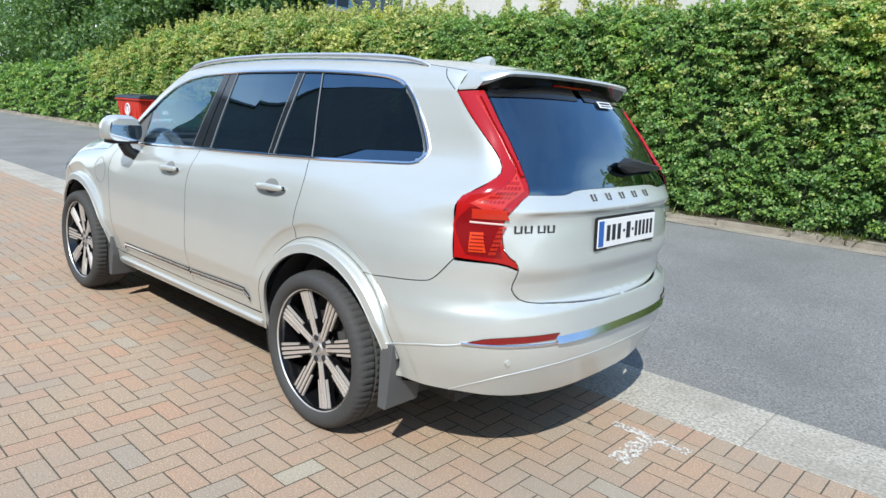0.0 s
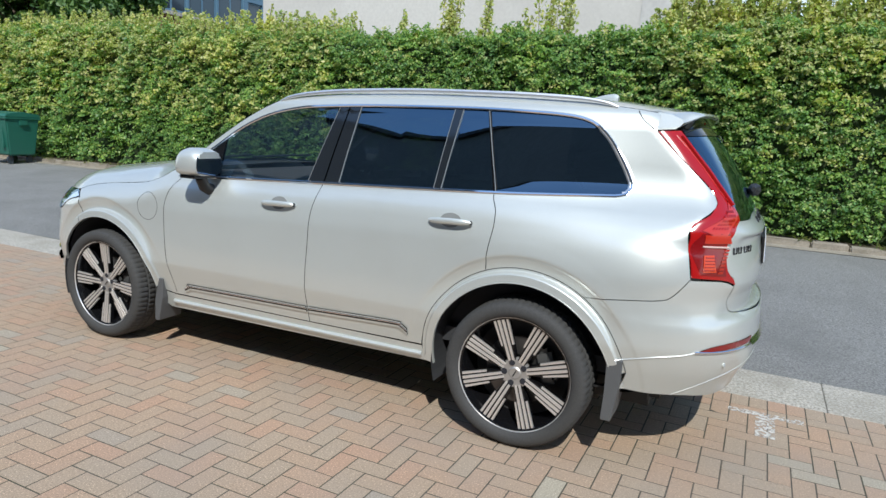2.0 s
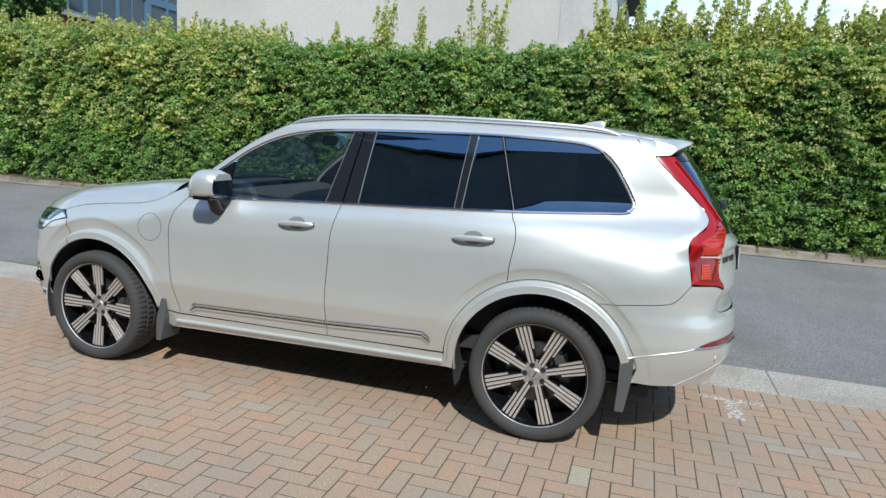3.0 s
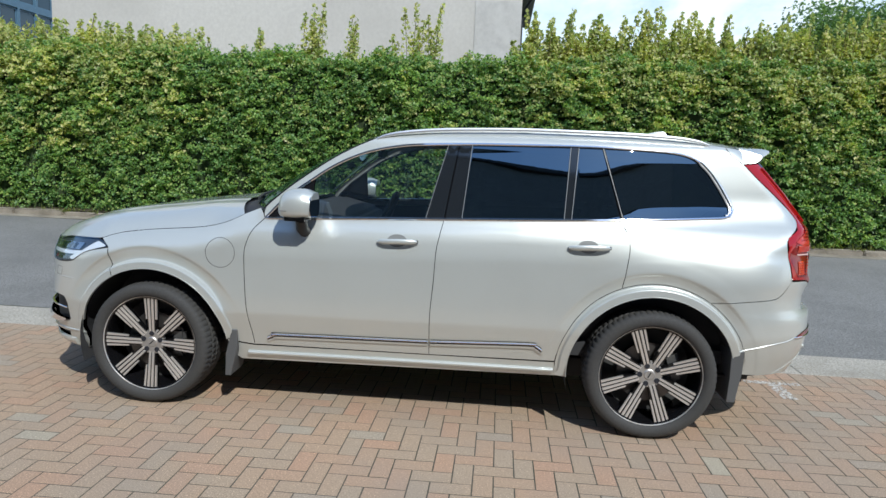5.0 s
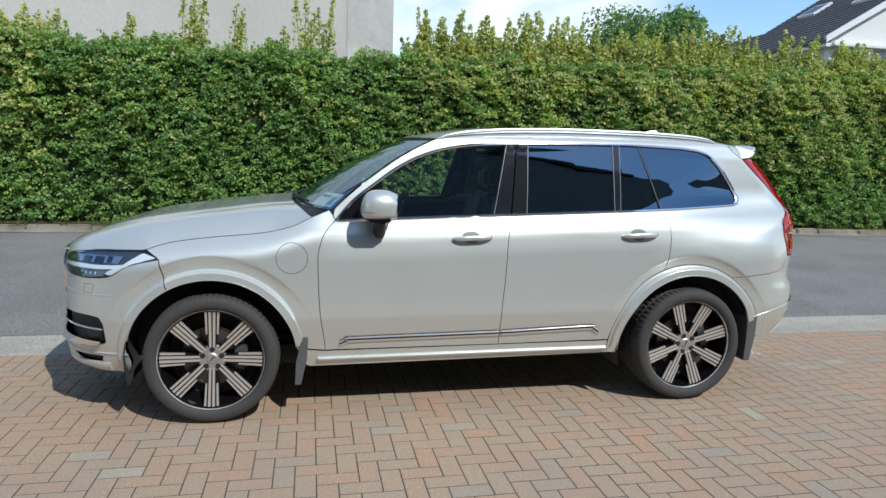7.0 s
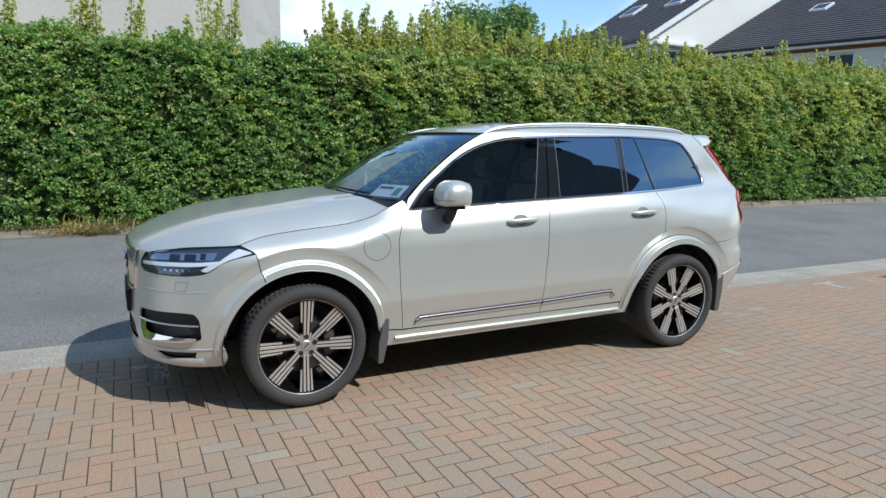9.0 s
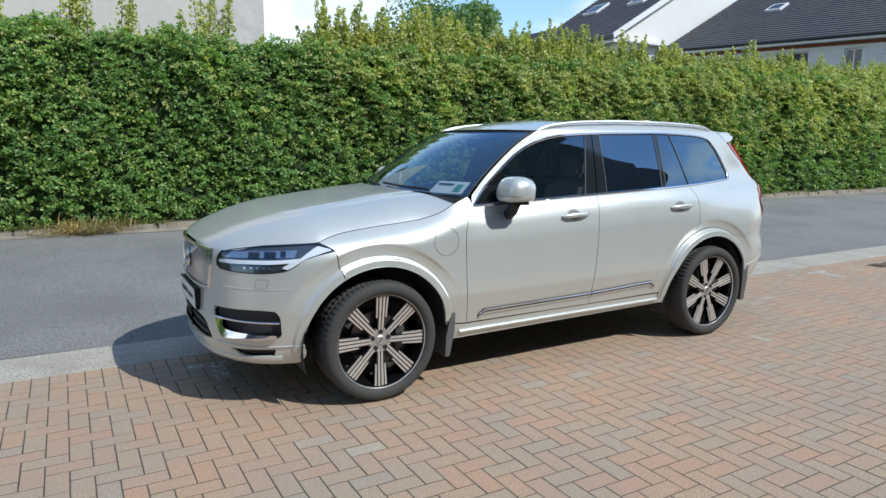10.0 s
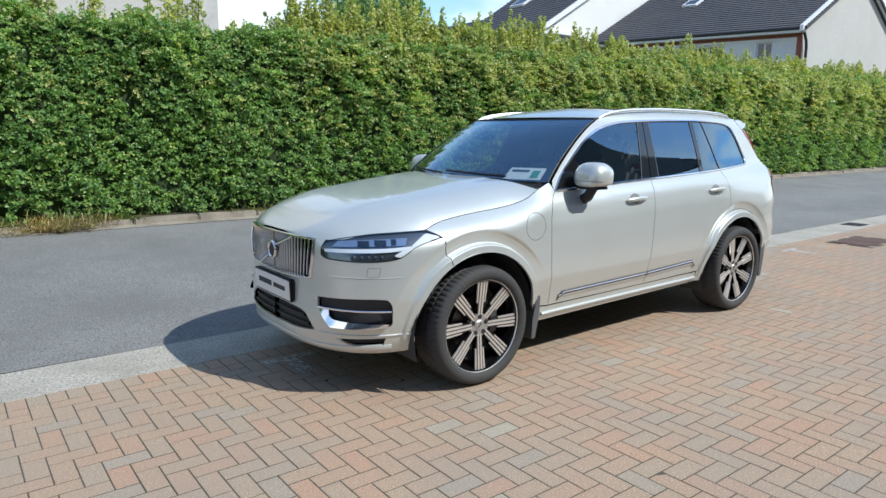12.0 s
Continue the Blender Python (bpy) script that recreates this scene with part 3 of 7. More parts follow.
# ---- buildings ----
def wall_with_openings(name, a, b, height, thick, openings, material, parent, low=0.0, gable=None):
    """A wall from a to b on the plan, its outer face on that line, thickness to its left; openings (s0, s1, z0, z1) go through."""
    a, b = Vector((*a, 0)), Vector((*b, 0))
    t = (b - a).normalized()
    inward = Vector((-t.y, t.x, 0)) * thick
    length = (b - a).length
    bm = bmesh.new()
    ss = sorted({0.0, length, *(o[0] for o in openings), *(o[1] for o in openings)})
    for s0, s1 in zip(ss, ss[1:]):
        cut = sorted((o[2], o[3]) for o in openings if o[0] <= s0 + 1e-6 and o[1] >= s1 - 1e-6)
        z = low
        for z0, z1 in cut + [(height, height)]:
            if z0 > z + 1e-6:
                p = [a + t * s0, a + t * s1, a + t * s1 + inward, a + t * s0 + inward]
                lo = [bm.verts.new((q.x, q.y, z)) for q in p]
                hi = [bm.verts.new((q.x, q.y, z0)) for q in p]
                bm.faces.new(lo), bm.faces.new(hi)
                for k in range(4):
                    bm.faces.new((lo[k], lo[(k + 1) % 4], hi[(k + 1) % 4], hi[k]))
            z = z1
    if gable:
        s0, s1, apex = gable
        tri = [(a + t * s0, height), (a + t * s1, height), (a + t * ((s0 + s1) / 2), apex)]
        f0 = [bm.verts.new((p.x, p.y, z)) for p, z in tri]
        f1 = [bm.verts.new((p.x + inward.x, p.y + inward.y, z)) for p, z in tri]
        bm.faces.new(f0), bm.faces.new(f1)
        for k in range(3):
            bm.faces.new((f0[k], f0[(k + 1) % 3], f1[(k + 1) % 3], f1[k]))
    bmesh.ops.remove_doubles(bm, verts=bm.verts, dist=1e-4)
    return part(name, bm, material, parent)


def window_in(parent, a, b, opening, frame_mat, glass_mat, inset=0.09, bars=1):
    """A framed window in an opening of the wall from a to b."""
    a, b = Vector((*a, 0)), Vector((*b, 0))
    t = (b - a).normalized()
    inward = Vector((-t.y, t.x, 0))
    s0, s1, z0, z1 = opening

    def slab(u0, u1, w0, w1, d0, d1, bm=None):
        bm = bm or bmesh.new()
        spots = [a + t * u + inward * d for u, d in ((u0, d0), (u1, d0), (u1, d1), (u0, d1))]
        lo, hi = [bm.verts.new((q.x, q.y, w0)) for q in spots], [bm.verts.new((q.x, q.y, w1)) for q in spots]
        bm.faces.new(lo), bm.faces.new(hi)
        for k in range(4):
            bm.faces.new((lo[k], lo[(k + 1) % 4], hi[(k + 1) % 4], hi[k]))
        return bm

    w = 0.06
    fr = slab(s0, s1, z0, z0 + w, inset, inset + 0.06)
    slab(s0, s1, z1 - w, z1, inset, inset + 0.06, fr)
    n = bars + 1
    for k in range(n + 1):
        u = s0 + (s1 - s0 - w) * k / n
        slab(u, u + w, z0 + w, z1 - w, inset, inset + 0.06, fr)
    win = part("window", fr, frame_mat, parent)
    for k in range(n):
        u0, u1 = s0 + (s1 - s0 - w) * k / n + w, s0 + (s1 - s0 - w) * (k + 1) / n
        part("pane", slab(u0, u1, z0 + w, z1 - w, inset + 0.02, inset + 0.03), glass_mat, win)
    return win


def pitched_roof(name, parent, corner, along, up, run, material, courses=26, over=0.15):
    """A slope of overlapping courses: corner at the eave's end, along the eave, up the slope."""
    c, a, u = Vector(corner), Vector(along), Vector(up)
    nrm = a.cross(u).normalized()
    if nrm.z < 0:
        nrm = -nrm
    slab = bmesh.new()
    quad = [c, c + a, c + a + u, c + u]
    v = [slab.verts.new(w + nrm * 0.008) for w in quad] + [slab.verts.new(w - nrm * 0.1) for w in quad]
    slab.faces.new(v[:4]), slab.faces.new(v[4:])
    for k in range(4):
        slab.faces.new((v[k], v[(k + 1) % 4], v[4 + (k + 1) % 4], v[4 + k]))
    roof = part(name, slab, material, parent)
    for k in range(courses):
        bm = bmesh.new()
        p = c + u * (k / courses)
        q = c + u * ((k + 1.1) / courses)
        lo, hi = nrm * 0.05, nrm * 0.016
        quad = [p + lo, p + a + lo, q + a + hi, q + hi]
        v = [bm.verts.new(w) for w in quad] + [bm.verts.new(w - nrm * 0.025) for w in quad]
        bm.faces.new(v[:4]), bm.faces.new(v[4:])
        for k2 in range(4):
            bm.faces.new((v[k2], v[(k2 + 1) % 4], v[4 + (k2 + 1) % 4], v[4 + k2]))
        part("tile_course", bm, material, roof)
    return roof


# The tall plain gable building straight behind the hedge.
hall = thing("rendered_building", "tall plain building with a weathered cream rendered wall", "building")
wall_with_openings("wall", (-9.9, 10.2), (0.86, 10.2), 8.2, 0.35, [], MAT["render"], hall)
side_open = [(2.2, 3.3, 3.6, 5.2), (5.0, 6.1, 3.6, 5.2)]
wall_with_openings("wall", (0.86, 10.55), (0.86, 19.0), 6.0, 0.35, side_open, MAT["white_render"], hall)
for o in side_open:
    window_in(hall, (0.86, 10.55), (0.86, 19.0), o, plain("red_frame", (0.42, 0.06, 0.05), 0.4), MAT["glass_far"])
wall_with_openings("wall", (-9.9, 19.0), (-9.9, 10.55), 6.0, 0.35, [], MAT["render"], hall)
part("roof", prism_bm([(-10.2, 6.0), (1.2, 6.0), (1.2, 6.15), (-4.5, 9.6), (-10.2, 6.15)], 10.6, 19.0, "y"), MAT["slate"], hall)
part("gutter", tube_bm([(1.25, 10.5, 6.02), (1.25, 19, 6.02)], 0.06, 8), MAT["dark_metal"], hall)
part("downpipe", tube_bm([(1.22, 14.6, 6.0), (1.05, 14.6, 5.7), (0.95, 14.6, 5.4), (0.95, 14.6, 0.2)], 0.04, 8), MAT["dark_metal"], hall)
part("wall_patch", box_bm((-0.15, 10.188, 2.5), (0.86, 10.199, 4.9), 0.004), rough_surface("patched_render", (0.50, 0.48, 0.45), (0.60, 0.575, 0.54), (0.66, 0.64, 0.60), 9, 2.2, 0.9, 0.3, 0.004, 0.8), hall, "patch of flaking pale render")

# The office block with blue-framed glazing over red brick, end on to the road.
office = thing("office_building", "brick office building with blue-framed strip windows", "building")
oa, ob_ = (-16.0, 10.6), (-16.0, 16.2)
strip = [(0.1 + 1.36 * k, 0.1 + 1.36 * k + 1.28, 4.95, 6.05) for k in range(4)]
wall_with_openings("wall", oa, ob_, 4.9, 0.3, [], MAT["red_brick"], office)
wall_with_openings("upper_wall", oa, ob_, 6.2, 0.3, strip, MAT["blue_frame"], office, low=4.9)
part("sill", box_bm((-16.0, 10.6, 4.80), (-15.9, 16.2, 4.92)), MAT["channel"], office)
for o in strip:
    window_in(office, oa, ob_, o, MAT["blue_frame"], MAT["glass_far"], 0.06, 1)
part("fascia", box_bm((-16.3, 10.6, 6.2), (-15.95, 16.2, 9.4), 0.01), MAT["white_panel"], office, "white cladding panels")
part("core", box_bm((-26.0, 10.6, 0.0), (-16.3, 16.2, 9.4)), MAT["red_brick"], office)
tower_rows = [(0.1 + 0.9 * k, 0.1 + 0.9 * k + 0.8, 1.6 + 1.5 * r, 2.9 + 1.5 * r) for k in range(4) for r in range(5)]
wall_with_openings("stair_wall", (-16.0, 16.2), (-16.0, 20.0), 9.4, 0.2, tower_rows, MAT["blue_frame"], office)
for o in tower_rows:
    window_in(office, (-16.0, 16.2), (-16.0, 20.0), o, MAT["blue_frame"], MAT["glass_far"], 0.05, 0)
part("stair_core", box_bm((-24.0, 16.25, 0.0), (-16.25, 20.0, 9.4)), MAT["blue_frame"], office)

# The pair of joined houses to the east.
house = thing("house", "white rendered house with dark slate roofs and roof windows", "house")
GX0, GX1, GY, EZ = 19.4, 25.4, 18.7, 6.45
wall_with_openings("wall", (GX0, GY), (31.4, GY), EZ, 0.3, [(0.9, 1.6, 5.0, 6.0)], MAT["white_render"], house, gable=(0.0, 12.0, 10.2))
window_in(house, (GX0, GY), (31.4, GY), (0.9, 1.6, 5.0, 6.0), MAT["blue_frame"], MAT["glass_far"])
wall_with_openings("wall", (GX0, 32.0), (GX0, GY + 0.3), EZ, 0.3, [(9.8, 11.0, 4.2, 5.6), (4.5, 6.0, 4.2, 5.6)], MAT["render"], house)
window_in(house, (GX0, 32.0), (GX0, GY + 0.3), (9.8, 11.0, 4.2, 5.6), MAT["white_frame"], MAT["glass_far"])
pitched_roof("roof", house, (GX0 - 0.35, GY - 0.2, EZ - 0.05), (0, 7.2, 0), (6.35, 0, 3.94), 8, MAT["slate"], 24)
pitched_roof("roof", house, (GX0 - 0.35, GY + 7.0, EZ - 0.05), (0, 6.0, 0), (2.6, 0, 1.6), 8, MAT["slate"], 11)
for y0 in (GY + 1.4, GY + 4.7):
    sx, sz = GX0 - 0.35 + 3.4, EZ - 0.05 + 3.4 * 0.62
    dx = 0.95
    roof_win = bmesh.new()
    q = [Vector((sx, y0, sz)), Vector((sx, y0 + 1.1, sz)), Vector((sx + dx, y0 + 1.1, sz + dx * 0.62)), Vector((sx + dx, y0, sz + dx * 0.62))]
    lift = Vector((-0.53, 0, 0.85)) * 0.14
    v = [roof_win.verts.new(p) for p in q] + [roof_win.verts.new(p + lift) for p in q]
    for k in range(4):
        roof_win.faces.new((v[k], v[(k + 1) % 4], v[4 + (k + 1) % 4], v[4 + k]))
    roof_win.faces.new(v[4:])
    rw = part("roof_window", roof_win, MAT["white_panel"], house)
    pane = bmesh.new()
    mid = sum(q, Vector()) / 4
    pane.faces.new([pane.verts.new(mid + (p - mid) * 0.82 + lift * 1.05) for p in q])
    part("pane", pane, MAT["glass_far"], rw)
part("verge", prism_bm([(GX0 - 0.4, EZ - 0.12), (25.4, 10.08), (25.4, 10.36), (GX0 - 0.4, EZ + 0.13)], GY - 0.24, GY - 0.14, "y"), MAT["white_frame"], house)
part("gutter", box_bm((GX0 - 0.5, GY - 0.2, EZ - 0.12), (GX0 - 0.34, GY + 7.0, EZ + 0.0)), MAT["dark_metal"], house)
part("soffit", box_bm((GX0 - 0.36, GY - 0.2, EZ - 0.26), (GX0, GY + 7.0, EZ - 0.12)), MAT["white_frame"], house)
part("canopy", box_bm((GX0 - 0.1, GY - 0.35, EZ - 0.22), (22.2, GY, EZ - 0.12)), MAT["white_frame"], house)

terrace = thing("house", "rendered house with red brick band and dark tiled roof", "house")
# Its front turns a little from the first house: eave from (22.06, 18.5) to (25.0, 9.52).
TERR_A, TERR_B = Vector((22.06, 18.5, 0)), Vector((25.0, 9.52, 0))
TERR_T = (TERR_B - TERR_A).normalized()
TERR_N = Vector((-TERR_T.y, TERR_T.x, 0))
TERR_G = Vector((1, 0, 0))
front_a, front_b = TERR_A + TERR_N * 0.35, TERR_B + TERR_N * 0.35
ta, tb = (front_a.x, front_a.y), (front_b.x, front_b.y)
gable_end = front_b + TERR_G * 10.3


def along_front(s0, s1, d0, d1, z0, z1):
    """A block along the front: s along the wall, d out from its face."""
    spots = [front_a + TERR_T * u - TERR_N * w for u, w in ((s0, d0), (s1, d0), (s1, d1), (s0, d1))]
    return prism_bm([(q.x, q.y) for q in spots], z0, z1, "z")


def at_gable(bm):
    """Move a part built at the origin to the gable's corner, along the gable wall."""
    bmesh.ops.transform(bm, matrix=pose(tb[0], tb[1], 0), verts=bm.verts)
    return bm


holes = [(2.3, 3.55, 4.2, 5.52), (5.05, 6.4, 4.2, 5.52), (7.7, 8.35, 4.2, 5.52)]
# Front in whiter render than the gable, making up for its missing sunlight.
wall_with_openings("wall", ta, tb, 5.65, 0.3, holes, MAT["white_render"], terrace)
wall_with_openings("brick_band", ta, tb, 6.0, 0.3, [], MAT["red_brick"], terrace, low=5.65)
for o in holes:
    window_in(terrace, ta, tb, o, MAT["white_frame"], MAT["glass_far"])
wall_with_openings("gable_wall", tb, (gable_end.x, gable_end.y), 6.0, 0.3, [], MAT["cream_render"], terrace, gable=(0.0, 10.3, 8.82))
part("corner_band", along_front(9.25, 9.46, -0.02, 0.03, 3.0, 5.65), MAT["red_brick"], terrace)
slope_up = TERR_G * 5.52 + Vector((0, 0, 2.98))
pitched_roof("roof", terrace, (TERR_A.x, TERR_A.y, 5.98), TERR_T * 9.62, slope_up, 8, MAT["slate"], 25)
pitched_roof("roof", terrace, (TERR_A.x + 11.04, TERR_A.y, 5.98), TERR_T * 9.62, slope_up - TERR_G * 11.04, 8, MAT["slate"], 12)
part("gutter", tube_bm([(TERR_A.x, TERR_A.y, 5.97), (TERR_B.x, TERR_B.y, 5.97)], 0.075, 8), MAT["dark_metal"], terrace)
part("soffit", along_front(0.0, 9.55, 0.0, 0.33, 5.80, 5.92), MAT["white_frame"], terrace)
part("verge", at_gable(prism_bm([(-0.45, 5.84), (5.15, 8.86), (10.75, 5.84), (10.75, 6.06), (5.15, 9.08), (-0.45, 6.06)], -0.20, -0.06, "y")), MAT["white_frame"], terrace)
part("downpipe", at_gable(tube_bm([(-0.2, -0.12, 5.9), (0.08, -0.12, 5.5), (0.16, -0.12, 5.2), (0.16, -0.12, 1.0)], 0.06, 8)), MAT["dark_metal"], terrace)
part("name_plate", along_front(8.75, 9.06, 0.0, 0.03, 5.23, 5.42), MAT["white_panel"], terrace)
roof_up = slope_up.normalized()
roof_win = box_bm((0, 0, 0), (0.7, 0.75, 0.12), 0.02)
roof_out = TERR_T.cross(roof_up).normalized()
at_roof = Matrix((TERR_T, roof_up, roof_out)).transposed().to_4x4()
at_roof.translation = TERR_A + Vector((0, 0, 6.0)) + TERR_T * 2.6 + roof_up * 3.75
bmesh.ops.transform(roof_win, matrix=at_roof, verts=roof_win.verts)
rw = part("roof_window", roof_win, MAT["white_panel"], terrace)
pane = box_bm((0.09, 0.09, 0.115), (0.61, 0.66, 0.126), 0.004)
bmesh.ops.transform(pane, matrix=at_roof, verts=pane.verts)
part("pane", pane, MAT["glass_far"], rw)

# Houses far off between the trees.
for x, y, w, d, ez, rz_, label in ((31.0, 55.0, 9.0, 8.0, 9.6, 13.1, "far pale house with a grey gable"), (14.5, 62.0, 16.0, 8.0, 8.6, 12.0, "far grey-roofed house behind the shoots"), (40.0, 46.0, 14.0, 9.0, 8.0, 11.8, "far brown-roofed house beyond the hedge")):
    far = thing("far_house", label, "house")
    part("wall", prism_bm([(x, 0), (x + w, 0), (x + w, ez), (x + w / 2, rz_ - 0.2), (x, ez)], y, y + d, "y"), MAT["white_render"], far)
    part("roof", prism_bm([(x - 0.3, ez - 0.2), (x + w / 2, rz_ - 0.1), (x + w + 0.3, ez - 0.2), (x + w + 0.3, ez + 0.1), (x + w / 2, rz_ + 0.2), (x - 0.3, ez + 0.1)], y - 0.3, y + d + 0.3, "y"), MAT["slate"], far)

# The long block behind the camera, whose shaded front closes the court.
block = thing("showroom_building", "long shaded building with a strip of windows", "building")
bx0, bx1, by = -40.0, 40.0, -16.0
cladding = rough_surface("grey_cladding", (0.14, 0.15, 0.16), (0.19, 0.195, 0.205), (0.12, 0.12, 0.13), 3, 0.3)
for x0, x1, top in ((28.0, bx1, 11.3), (bx0, 15.0, 15.2)):
    holes = [(2.0 + 3.0 * k, 4.4 + 3.0 * k, 3.6, 5.0) for k in range(int((x1 - x0 - 3) / 3))]
    wall_with_openings("wall", (x1, by), (x0, by), top, 0.4, holes, cladding, block)
    for o in holes:
        window_in(block, (x1, by), (x0, by), o, MAT["white_frame"], MAT["glass_far"], 0.1, 1)
    part("roof", box_bm((x0, by - 12, top), (x1, by + 0.2, top + 0.2)), MAT["dark_metal"], block)
    part("core", box_bm((x0, by - 12, 0.0), (x1, by - 0.6, top)), MAT["dark_metal"], block)
part("gable_bay", prism_bm([(15.0, 0.0), (28.0, 0.0), (28.0, 11.5), (15.0, 15.4)], by - 12, by, "y"), cladding, block)


# ---- wheelie containers ----
def container(at, turn, body_mat, label, lid_mat=None):
    c = thing("waste_container", label, "bin", "waste containers", at=at, turn=turn)
    shell = bmesh.new()
    lo, hi = [(-0.58, -0.40), (0.58, -0.40), (0.58, 0.40), (-0.58, 0.40)], [(-0.68, -0.52), (0.68, -0.52), (0.68, 0.52), (-0.68, 0.52)]
    a, b = [shell.verts.new((p, q, 0.22)) for p, q in lo], [shell.verts.new((p, q, 1.16)) for p, q in hi]
    shell.faces.new(a), shell.faces.new(b)
    for k in range(4):
        shell.faces.new((a[k], a[(k + 1) % 4], b[(k + 1) % 4], b[k]))
    bmesh.ops.bevel(shell, geom=list(shell.edges), offset=0.035, segments=3, affect="EDGES")
    part("body", shell, body_mat, c, smooth=True)
    part("rim", box_bm((-0.72, -0.56, 1.13), (0.72, 0.56, 1.19), 0.02), body_mat, c)
    lid = prism_bm([(-0.56, 1.19), (0.56, 1.19), (0.5, 1.27), (0.0, 1.33), (-0.5, 1.27)], -0.71, 0.71, "x")
    bmesh.ops.bevel(lid, geom=list(lid.edges), offset=0.015, segments=2, affect="EDGES")
    part("lid", lid, lid_mat or MAT["bin_lid"], c, "domed lid")
    for px in (-0.69, 0.69):
        part("lifting_lug", box_bm((px - 0.05, -0.12, 0.98), (px + 0.05, 0.12, 1.12), 0.02), body_mat, c)
    for px in (-0.4, 0.4):
        part("rib", box_bm((px - 0.05, -0.50, 0.4), (px + 0.05, -0.44, 1.1), 0.015), body_mat, c)
        for py in (-0.3, 0.3):
            w = tube_bm([(px - 0.03, py, 0.1), (px + 0.03, py, 0.1)], 0.1, 12)
            part("wheel", w, MAT["bin_lid"], c)
            part("castor_fork", box_bm((px - 0.045, py - 0.03, 0.1), (px + 0.045, py + 0.03, 0.24), 0.008), MAT["dark_metal"], c)
    return c


red = container((-15.0, 5.25, road_z(5.25)), 8, MAT["bin_red"], "red plastic four-wheeled waste container with dark lid")
part("sticker", box_bm((-0.05, -0.545, 0.66), (0.05, -0.51, 0.96), 0.01), MAT["white_print"], red, "white recycling sign")
ring = tube_bm([(0.13 * math.cos(k), -0.53, 0.88 + 0.16 * math.sin(k)) for k in np.linspace(0, math.tau, 16, endpoint=False)], 0.02, 5, closed=True)
part("sticker", ring, MAT["white_print"], red, "white recycling sign")
green = container((-13.15, 5.45, road_z(5.45)), 3, MAT["bin_green"], "dark green plastic four-wheeled waste container", MAT["bin_green"])
red.scale = (0.83, 0.83, 0.94)
green.scale = (0.66, 0.75, 0.88)
part("sticker", box_bm((-0.28, -0.535, 0.86), (0.16, -0.525, 0.97)), MAT["white_print"], green, "white paper label")


# ---- the car's outer surface ----
# Half widths by height, nose and tail profiles by height; the plan's corners are superellipses.
def sstep(a, b, x):
    t = np.clip((x - a) / (b - a), 0, 1)
    return t * t * (3 - 2 * t)


BASE_W = pchip((0.20, 0.28, 0.36, 0.46, 0.56, 0.62, 0.76, 0.95, 1.06, 1.12, 1.165, 1.20, 1.35, 1.50, 1.60, 1.66, 1.70, 1.735, 1.76), (0.80, 0.840, 0.862, 0.889, 0.9165, 0.930, 0.9345, 0.932, 0.915, 0.894, 0.867, 0.851, 0.801, 0.747, 0.710, 0.686, 0.645, 0.585, 0.54))
NOSE_X = pchip((0.18, 0.26, 0.34, 0.45, 0.60, 0.75, 0.88, 0.97, 1.05), (-2.29, -2.375, -2.43, -2.435, -2.425, -2.42, -2.42, -2.415, -2.33))
TAIL_X = pchip((0.20, 0.32, 0.42, 0.52, 0.60, 0.70, 0.74, 0.78, 0.85, 0.95, 1.06, 1.13, 1.20, 1.35, 1.50, 1.62, 1.70), (2.375, 2.455, 2.505, 2.545, 2.555, 2.55, 2.54, 2.515, 2.51, 2.52, 2.525, 2.515, 2.465, 2.39, 2.29, 2.19, 2.10))
# Folds pressed into the middle of the tail: bumper shelf, lower gate edge, plate recess, brow.
FOLD = pchip((0.70, 0.752, 0.768, 0.85, 0.915, 0.935, 1.02, 1.10, 1.125, 1.14, 1.18, 1.25), (0.0, 0.008, -0.022, -0.008, 0.008, 0.006, -0.006, -0.016, -0.013, 0.003, 0.0, 0.0))
SHUT_Z = pchip((-2.2, -1.85, -1.5, -1.2, -1.02, -0.8), (0.96, 1.02, 1.06, 1.09, 1.14, 1.22))
FLARE = pchip((0.40, 0.472, 0.512, 0.519, 0.525, 0.532, 0.590, 0.602, 0.612, 0.69), (0.012, 0.016, 0.015, 0.006, -0.022, -0.028, -0.009, 0.0005, 0.002, 0.0))
NOSE_N, TAIL_N = 3.1, 2.8
NOSE_L = pchip((0.45, 0.72, 0.95), (0.95, 1.10, 1.25))
TAIL_LEN = pchip((0.85, 1.07, 1.175, 1.24, 1.60), (0.71, 0.64, 0.36, 0.22, 0.27))
# The cabin draws in towards the tail.
CABIN_TAPER = pchip((0.7, 1.0, 1.3, 1.6, 1.95, 2.3, 2.6), (0.0, 0.008, 0.037, 0.09, 0.157, 0.195, 0.22))
AXLES, HUB_Z = (-1.492, 1.492), 0.365
NOSE_U = 1.3


def even_out(t, n):
    """Spread the corner's parameter so that equal steps of it are near equal steps along the curve."""
    a, b = t ** (n / 2), (1 - t) ** (n / 2)
    return a / (a + b)


def even_back(h, n):
    q = (h / max(1 - h, 1e-9)) ** (2 / n)
    return q / (1 + q)


